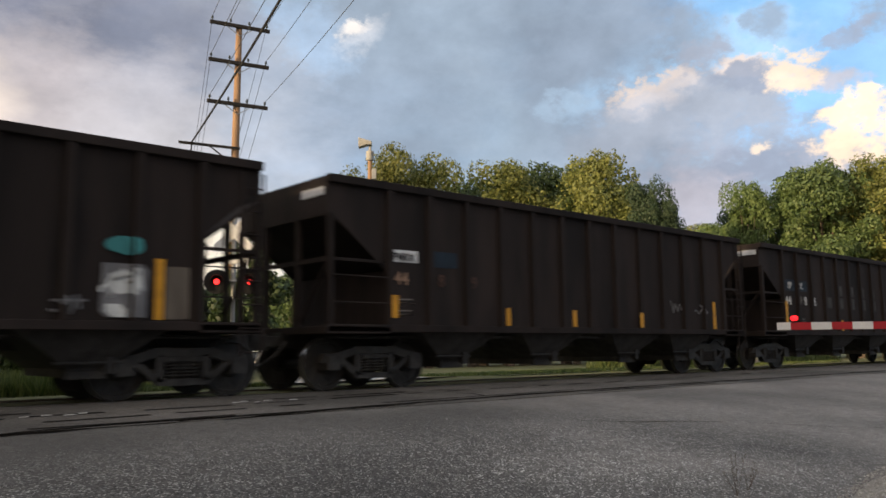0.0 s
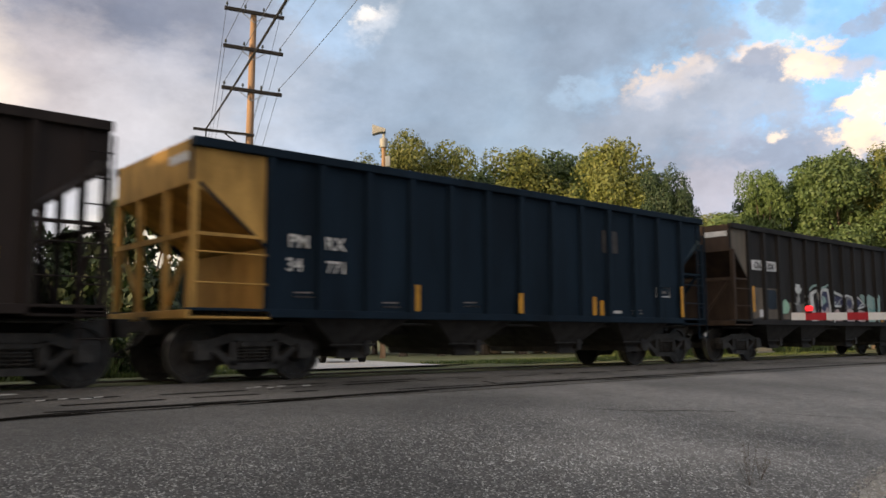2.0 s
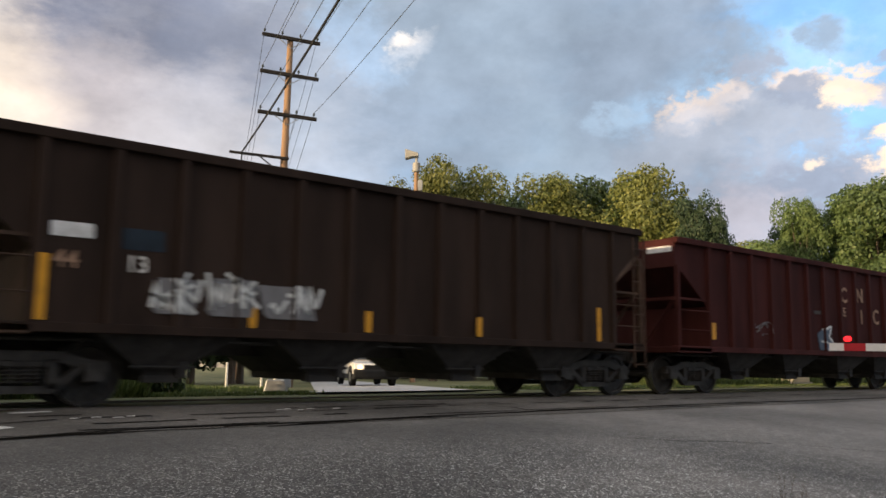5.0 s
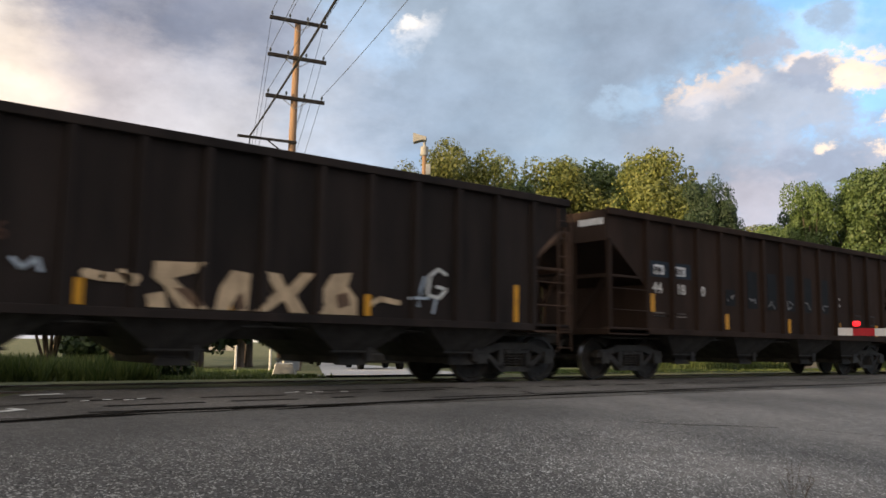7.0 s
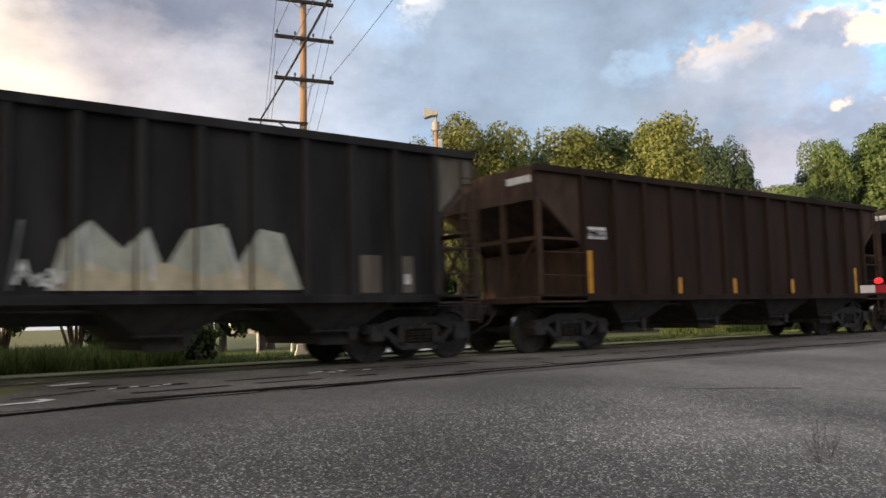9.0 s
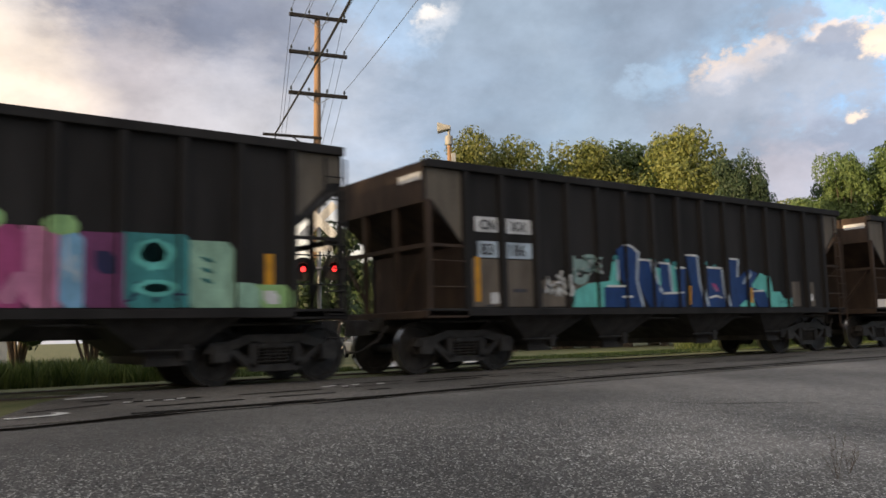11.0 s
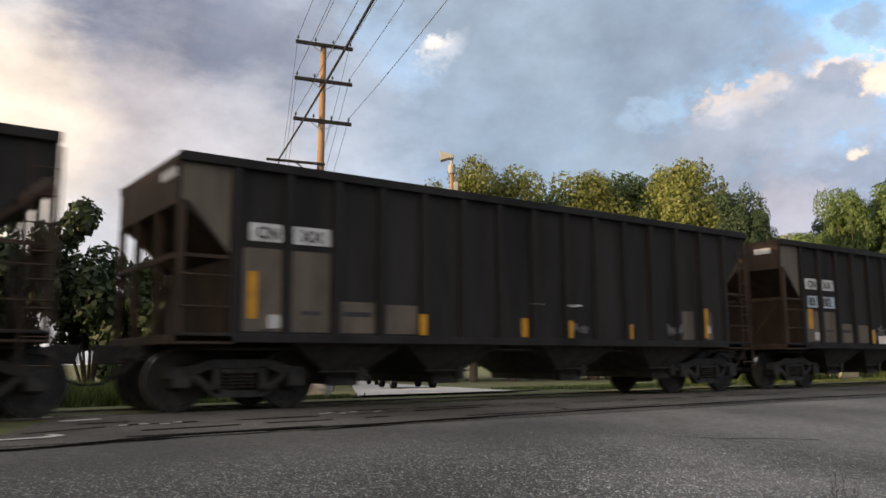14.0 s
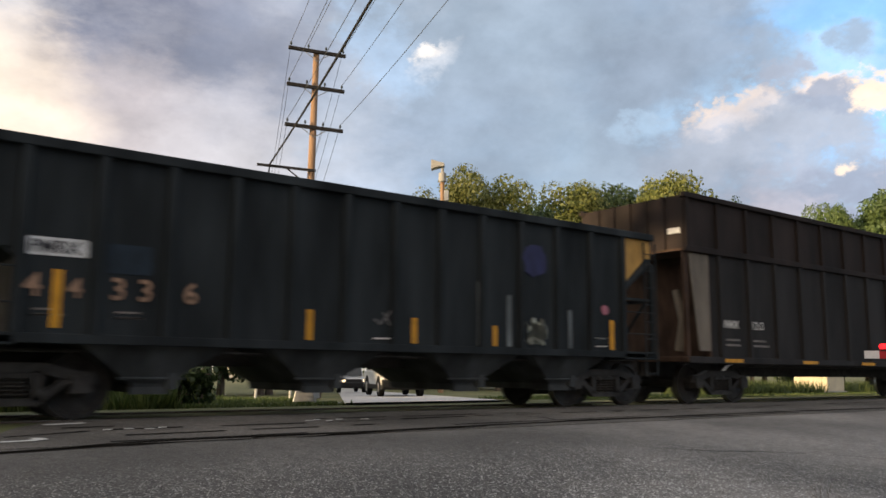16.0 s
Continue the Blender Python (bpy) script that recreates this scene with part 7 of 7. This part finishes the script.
def house(x, y, turn, w, d, h, label):
    z = ground_z(x, y) - 0.1
    hs = thing("house", label, "house", pose(x, y, z, 0, 0, turn), "houses beyond the track")
    part("wall", Build().box(-w / 2, w / 2, -d / 2, d / 2, 0, h).mesh("wall", M["siding"]), hs)
    part("roof", Build().prism([(-d / 2 - 0.4, h), (d / 2 + 0.4, h), (0, h + d * 0.36)], -w / 2 - 0.4, w / 2 + 0.4, "x").mesh("roof", M["roofing"]), hs)
    for wx in (-w * 0.3, 0.05 * w, w * 0.32):
        win = part("window", Build().box(wx - 0.5, wx + 0.5, -d / 2 - 0.03, -d / 2 + 0.01, 1.1, 2.3).mesh("window", M["paint_white"]), hs)
        part("pane", Build().box(wx - 0.42, wx + 0.42, -d / 2 - 0.045, -d / 2 - 0.03, 1.18, 2.22).mesh("pane", M["car_glass"]), win)
    part("door", Build().box(-w * 0.16 - 0.45, -w * 0.16 + 0.45, -d / 2 - 0.04, -d / 2 + 0.01, 0.1, 2.15).mesh("door", M["wood_arm"]), hs)


house(66.0, 152.0, -20, 8, 7, 2.9, "small pale house with a grey shingle roof beyond the grass")
house(2.0, 66.0, 10, 12, 8, 3.0, "pale house with a grey roof behind the trees")


# ---- trees, shrubs and grass ----
def leaf_cloud(rng, centres, radii, count, size, flat=1.0):
    """Leaf cards scattered over a set of clumps, denser towards their shells."""
    pick = rng.choice(len(centres), count, p=radii ** 2 / (radii ** 2).sum())
    d = rng.normal(size=(count, 3))
    d /= np.linalg.norm(d, axis=1)[:, None]
    r = radii[pick] * rng.uniform(0.40, 1.0, count) ** 0.5 * (1 + 0.16 * np.sin(5.0 * d[:, 0] + 2.0 * pick) * np.cos(4.0 * d[:, 2] + pick))
    p = centres[pick] + d * r[:, None] * np.array((1, 1, flat))
    # leaves lie roughly along the shell of their clump
    out = d * np.array((1, 1, 0.8)) + np.array((0, 0, 0.25)) + 0.45 * rng.normal(size=(count, 3))
    a = np.cross(out, rng.normal(size=(count, 3)))
    a /= np.linalg.norm(a, axis=1)[:, None]
    b = np.cross(out, a)
    b /= np.linalg.norm(b, axis=1)[:, None]
    s = size * rng.uniform(0.6, 1.3, count)[:, None]
    quad = np.stack([p - a * s, p - b * s * 0.55, p + a * s, p + b * s * 0.55], 1).reshape(-1, 3)
    return quad


def leaf_mesh(name, quad, material):
    me = bpy.data.meshes.new(name)
    n = len(quad) // 4
    me.from_pydata(quad.tolist(), [], np.arange(4 * n).reshape(n, 4).tolist())
    me.materials.append(material)
    return me


def tree_kind(seed, height, spread, material, leaves, size, trunk=0.32):
    """A tapered trunk with limbs, and a crown of uneven clumps. Returns the two meshes."""
    rng = np.random.default_rng(seed)
    b = Build()
    fork = height * 0.34
    b.tube([(0, 0, -0.3), (0.05, 0, fork * 0.5), (0, 0.05, fork), (0.1, 0.1, height * 0.75)], [trunk * 1.25, trunk, trunk * 0.85, trunk * 0.25], 9)
    centres, radii = [], []
    lobes = 17
    for i in range(lobes):
        a = 2.4 * i + rng.uniform(-0.5, 0.5)
        up = 0.30 + 0.62 * (i + 0.5) / lobes
        reach = spread * (0.95 - 0.75 * max(0.0, up - 0.45) / 0.5) * rng.uniform(0.55, 1.0)
        end = Vector((math.cos(a) * reach, math.sin(a) * reach, height * up))
        start = Vector((0, 0, fork * rng.uniform(0.7, 1.0) + height * 0.25 * max(0, up - 0.4)))
        b.tube([start, start.lerp(end, 0.55) + Vector((0, 0, -0.3)), end], [trunk * 0.4, trunk * 0.22, trunk * 0.07], 6)
        for k in range(4):
            off = rng.normal(size=3) * spread * np.array((0.22, 0.22, 0.14))
            centres.append(np.array(end) + off)
            radii.append(rng.uniform(0.75, 1.55))
    for k in range(4):
        centres.append(np.array((rng.normal() * spread * 0.2, rng.normal() * spread * 0.2, height * rng.uniform(0.86, 0.95))))
        radii.append(rng.uniform(0.8, 1.3))
    centres, radii = np.array(centres), np.array(radii)
    quad = leaf_cloud(rng, centres, radii, leaves, size)
    return b.mesh("trunk", M["bark"]), leaf_mesh("crown", quad, material)


KINDS = [tree_kind(1, 16, 4.3, M["leaf"], 26000, 0.15), tree_kind(2, 16, 4.5, M["leaf_gold"], 26000, 0.15), tree_kind(3, 16, 5.0, M["leaf"], 6000, 0.34),
         tree_kind(4, 16, 3.9, M["leaf_gold"], 22000, 0.15), tree_kind(5, 16, 4.3, M["leaf_mid"], 24000, 0.15), tree_kind(6, 16, 6.0, M["leaf_mid"], 6000, 0.36)]


def tree(kind, x, y, height, wide=1.0, turn=0, label="leafy tree touched by evening sun", group="trees beyond the track"):
    z = ground_z(x, y)
    t = thing("tree", label, "tree", pose(x, y, z, 0, 0, turn), group)
    s = height / 16
    t.scale = (s * wide, s * wide, s)
    trunk, crown = KINDS[kind]
    part("trunk", trunk, t)
    part("crown", crown, t)
    return t


# direction on the plan, distance, height against distance
rng = random.Random(5)
STANDS = ((0.575, 0.818, 78, 0.213, 4, 0.67), (0.615, 0.788, 64, 0.251, 1, 0.81), (0.651, 0.759, 66, 0.238, 1, 0.89), (0.690, 0.724, 72, 0.217, 0, 1.04), (0.723, 0.691, 68, 0.234, 3, 0.96), (0.749, 0.663, 70, 0.232, 0, 0.96),
          (0.776, 0.631, 72, 0.226, 0, 0.81), (0.799, 0.601, 66, 0.240, 3, 0.90), (0.815, 0.580, 74, 0.205, 4, 0.74), (0.829, 0.559, 60, 0.202, 4, 0.59), (0.841, 0.541, 60, 0.178, 4, 0.53), (0.862, 0.508, 120, 0.148, 3, 1.78), (0.872, 0.490, 115, 0.144, 0, 1.48),
          (0.887, 0.461, 70, 0.190, 0, 0.68), (0.882, 0.472, 76, 0.166, 4, 0.67), (0.908, 0.418, 72, 0.192, 0, 1.04), (0.920, 0.391, 68, 0.204, 0, 1.04), (0.931, 0.364, 70, 0.191, 0, 1.04), (0.940, 0.341, 70, 0.199, 1, 0.89), (0.950, 0.312, 70, 0.198, 1, 1.18),
          (0.962, 0.273, 72, 0.189, 0, 1.33), (0.972, 0.235, 72, 0.183, 2, 1.10), (0.700, 0.714, 82, 0.198, 4, 1.33), (0.735, 0.678, 80, 0.204, 4, 1.26), (0.768, 0.640, 80, 0.206, 4, 1.18), (0.915, 0.403, 82, 0.164, 4, 1.48), (0.945, 0.327, 82, 0.170, 4, 1.48))
for dx, dy, dist, slope, kind, wide in STANDS:
    tree(kind, dx * dist, dy * dist, (slope * dist + 0.70 + 1.0) * 0.97, wide, rng.uniform(0, 360), "tall broad-leaved tree, gold sunlight put into its leaf colour" if kind in (1, 3) else "dark green broad-leaved tree" if kind == 4 else "tall broad-leaved green tree")
# a lower, further belt of wood closes the gaps behind
for i in range(26):
    a = radians(30 + 2.0 * i)
    dist = 88 + rng.uniform(-8, 14)
    tree(rng.choice((2, 5)), math.sin(a) * dist, math.cos(a) * dist, dist * (0.095 + 0.02 * rng.random()), 1.5, rng.uniform(0, 360), "lower green tree in the wood behind", "wood behind")
# unseen wood added in the west to keep low sun off the track
for i in range(24):
    # a stretch of lower trees lets sun through to the signal cabinet
    low = 19 < -34 + 5.5 * i < 41
    tree(rng.choice((2, 5)), -34 - (0 if low else rng.uniform(0, 14)), -34 + 5.5 * i + rng.uniform(-1.5, 1.5), rng.uniform(6.8, 7.6) if low else rng.uniform(16, 18.5), 1.25, rng.uniform(0, 360), "broad green tree, added unseen in the west to block sun", "western tree belt")
for i in range(10):
    tree(rng.choice((2, 5)), -20 + 9 * i + rng.uniform(-2, 2), -36 - rng.uniform(0, 8), rng.uniform(10, 13), 1.4, rng.uniform(0, 360), "broad green tree behind the road", "trees behind the road")


def shrub(x, y, height, spread, seed, label, leaves=2600, size=0.10):
    r = np.random.default_rng(seed)
    z = ground_z(x, y)
    b = Build()
    centres, radii = [], []
    for i in range(9):
        a = 2.4 * i
        e = Vector((math.cos(a) * spread * r.uniform(0.2, 0.8), math.sin(a) * spread * r.uniform(0.2, 0.8), height * r.uniform(0.45, 0.92)))
        b.tube([(0, 0, -0.1), e * 0.5 + Vector((0, 0, 0.2)), e], [0.05, 0.03, 0.01], 5)
        for k in range(3):
            centres.append(np.array(e * r.uniform(0.6, 1.0)) + r.normal(size=3) * 0.2 * spread)
            radii.append(spread * r.uniform(0.2, 0.42))
    s = thing("shrub", label, "shrub", pose(x, y, z), "shrubs beyond the track")
    part("stem", b.mesh("stem", M["bark"]), s)
    part("foliage", leaf_mesh("foliage", leaf_cloud(r, np.array(centres), np.array(radii), leaves, size), M["leaf_dark"]), s)


shrub(5.0, 22.5, 4.6, 1.5, 12, "dark leafy young tree beside the track", 5000, 0.12)
shrub(6.3, 21.3, 4.3, 1.25, 13, "dark leafy shrub beside the track", 4600, 0.12)
shrub(7.15, 19.4, 4.5, 1.15, 1, "dark leafy young tree beside the track", 5200, 0.13)
shrub(3.3, 22.5, 5.0, 1.4, 2, "dark leafy young tree beside the track", 5600, 0.12)
shrub(13.4, 40.0, 2.0, 1.4, 4, "dark leafy shrub near the house", 3200, 0.18)
shrub(6.3, 18.2, 1.1, 0.8, 5, "low green bush beside the track", 1800, 0.08)
shrub(1.5, 24.0, 4.5, 2.3, 6, "dark leafy shrub beside the track", 4200, 0.14)


shrub(14.7, 27.4, 6.3, 1.5, 7, "slim dark leafy young tree beside the track", 5200, 0.11)
shrub(32.6, 23.5, 1.9, 1.1, 9, "green bush beside the signal cabinet", 2600, 0.10)
shrub(35.0, 25.0, 2.4, 1.4, 10, "green bush beside the signal cabinet", 2600, 0.10)
shrub(42.0, 24.5, 2.2, 1.4, 11, "green bush beside the signal cabinet", 2600, 0.10)
shrub(11.5, 44.0, 2.4, 1.6, 8, "dark leafy shrub near the house", 3600, 0.18)


def bare_trunk(x, y, h, r):
    z = ground_z(x, y) - 0.1
    b = Build().tube([(0, 0, 0), (0.02, 0, 0.3), (0.05, 0.03, h * 0.5), (-0.04, 0.05, h)], [r * 1.35, r, r * 0.85, r * 0.6], 12)
    t = thing("tree", "dark tree trunk with a high leafy crown", "tree", pose(x, y, z), "trees by the far house")
    part("trunk", b.mesh("trunk", M["bark"]), t)
    q = np.random.default_rng(int(x * 100))
    c = q.normal(size=(14, 3)) * np.array([1.5, 1.5, 0.7]) + np.array([0, 0, h + 0.4])
    part("crown", leaf_mesh("crown", leaf_cloud(q, c, np.full(14, 1.0), 2600, 0.2), M["leaf_dark"]), t)


for x, y, r in ((15.2, 40.0, 0.16), (16.0, 40.4, 0.20), (17.95, 40.0, 0.24), (18.75, 40.6, 0.2), (21.0, 47.0, 0.22)):
    bare_trunk(x, y, 2.8, r)


def junction_box():
    x, y = 10.7, 20.6
    c = thing("junction_box", "small grey metal trackside junction box on a footing", "junction box", pose(x, y, ground_z(x, y), 0, 0, 24))
    part("footing", Build().box(-0.2, 0.2, -0.16, 0.16, -0.05, 0.10).mesh("footing", M["concrete"], bevel=0.01), c)
    part("body", Build().box(-0.27, 0.27, -0.2, 0.2, 0.10, 0.40).mesh("body", M["galv"], bevel=0.015), c)
    part("lid", Build().prism([(-0.22, 0.40), (0.22, 0.40), (0.22, 0.44), (0.0, 0.47), (-0.22, 0.44)], -0.29, 0.29, "x").mesh("lid", M["galv"]), c)


junction_box()


def blades(name, label, areas, count, height, seed):
    r = np.random.default_rng(seed)
    v = []
    for x0, x1, y0, y1, share in areas:
        n = int(count * share)
        x, y = r.uniform(x0, x1, n), r.uniform(y0, y1, n)
        keep = np.array([noise.noise((a * 0.6, b * 0.6, 2.0)) > -0.25 for a, b in zip(x, y)])
        x, y = x[keep], y[keep]
        n = len(x)
        z = np.array([ground_z(a, b) - 0.03 for a, b in zip(x, y)])
        h = height * r.uniform(0.4, 1.2, n)
        ang = r.uniform(0, 6.28, n)
        w = 0.018 + 0.02 * r.random(n)
        lean = h[:, None] * r.normal(0, 0.28, (n, 2))
        base = np.stack([x, y, z], 1)
        side = np.stack([np.cos(ang) * w, np.sin(ang) * w, np.zeros(n)], 1)
        tip = base + np.concatenate([lean, h[:, None]], 1)
        v.append(np.stack([base - side, base + side, tip], 1).reshape(-1, 3))
    v = np.concatenate(v)
    me = bpy.data.meshes.new(name)
    me.from_pydata(v.tolist(), [], np.arange(len(v)).reshape(-1, 3).tolist())
    me.materials.append(M["grass"])
    return tagged(new(name, me), label, "grass", kind="stuff")


blades("tall_grass", "tall rough green grass beyond the track", ((-2, 5.6, 16.0, 18.5, 0.5), (-4, 8, 18.5, 26, 0.5)), 26000, 0.50, 3)
blades("short_grass", "mown grass verge beyond the track", ((4.5, 9.2, 15.6, 17.8, 0.25), (18.6, 44, 17.6, 23, 0.55), (3, 10.8, 20.4, 25, 0.12), (5, 13.4, 25, 34, 0.08)), 42000, 0.11, 4)
blades("cabinet_grass", "tall dry grass round the signal cabinet", ((30, 35.6, 19.2, 24, 0.6), (38.4, 46, 19.0, 24, 0.4)), 9000, 0.6, 6)


def weed(x, y, h, seed):
    r = random.Random(seed)
    b = Build()
    z = ground_z(x, y)
    for i in range(5):
        a = r.uniform(0, 6.28)
        top = Vector((math.cos(a) * 0.1, math.sin(a) * 0.1, h * r.uniform(0.5, 1.0)))
        b.tube([(0, 0, -0.02), top * 0.5, top], [0.002, 0.0016, 0.0008], 4)
        for k in range(5):
            q = top * (0.3 + 0.14 * k)
            d = Vector((r.uniform(-1, 1), r.uniform(-1, 1), r.uniform(0.2, 0.9))).normalized() * 0.05
            b.tube([q, q + d], [0.0022, 0.0008], 4)
    thing("weed", "thin dry weed growing from the asphalt edge", "weed", pose(x, y, z), "weeds at the road edge", b.mesh("weed", M["bark"]))


weed(5.75, 3.2, 0.34, 1)
weed(6.0, 3.25, 0.22, 2)


# ---- what moves ----
def run(t):
    """How far the train has come along the track after t seconds."""
    return 16.0 * t + 0.0125 * t * t


def motions():
    for car, x_ref in CARS:
        walk(car, [(t, pose(x_ref - run(t), TRACK_Y, 0)) for t in (0, 2, 4, 6, 8, 10, 12, 14, 16)])
    for wheel, at, dx in WHEELS:
        # each wheelset is turned while it passes the view
        t0, t1 = (at - 36) / 16.15, (at + 2) / 16.0
        rows = [(0.0, pose(dx, 0, 0.458))]
        k0, k1 = max(1, math.ceil(t0 * 30)), min(479, math.floor(t1 * 30))
        angle = 0.0
        for k in range(k0, k1 + 1):
            if k > k0 or k0 == 1:
                angle -= math.degrees((run(k / 30) - run((k - 1) / 30)) / 0.458)
            rows.append((k / 30, pose(dx, 0, 0.458, 0, angle, 0)))
        rows.append((16.0, pose(dx, 0, 0.458, 0, angle, 0)))
        walk(wheel, rows)


motions()
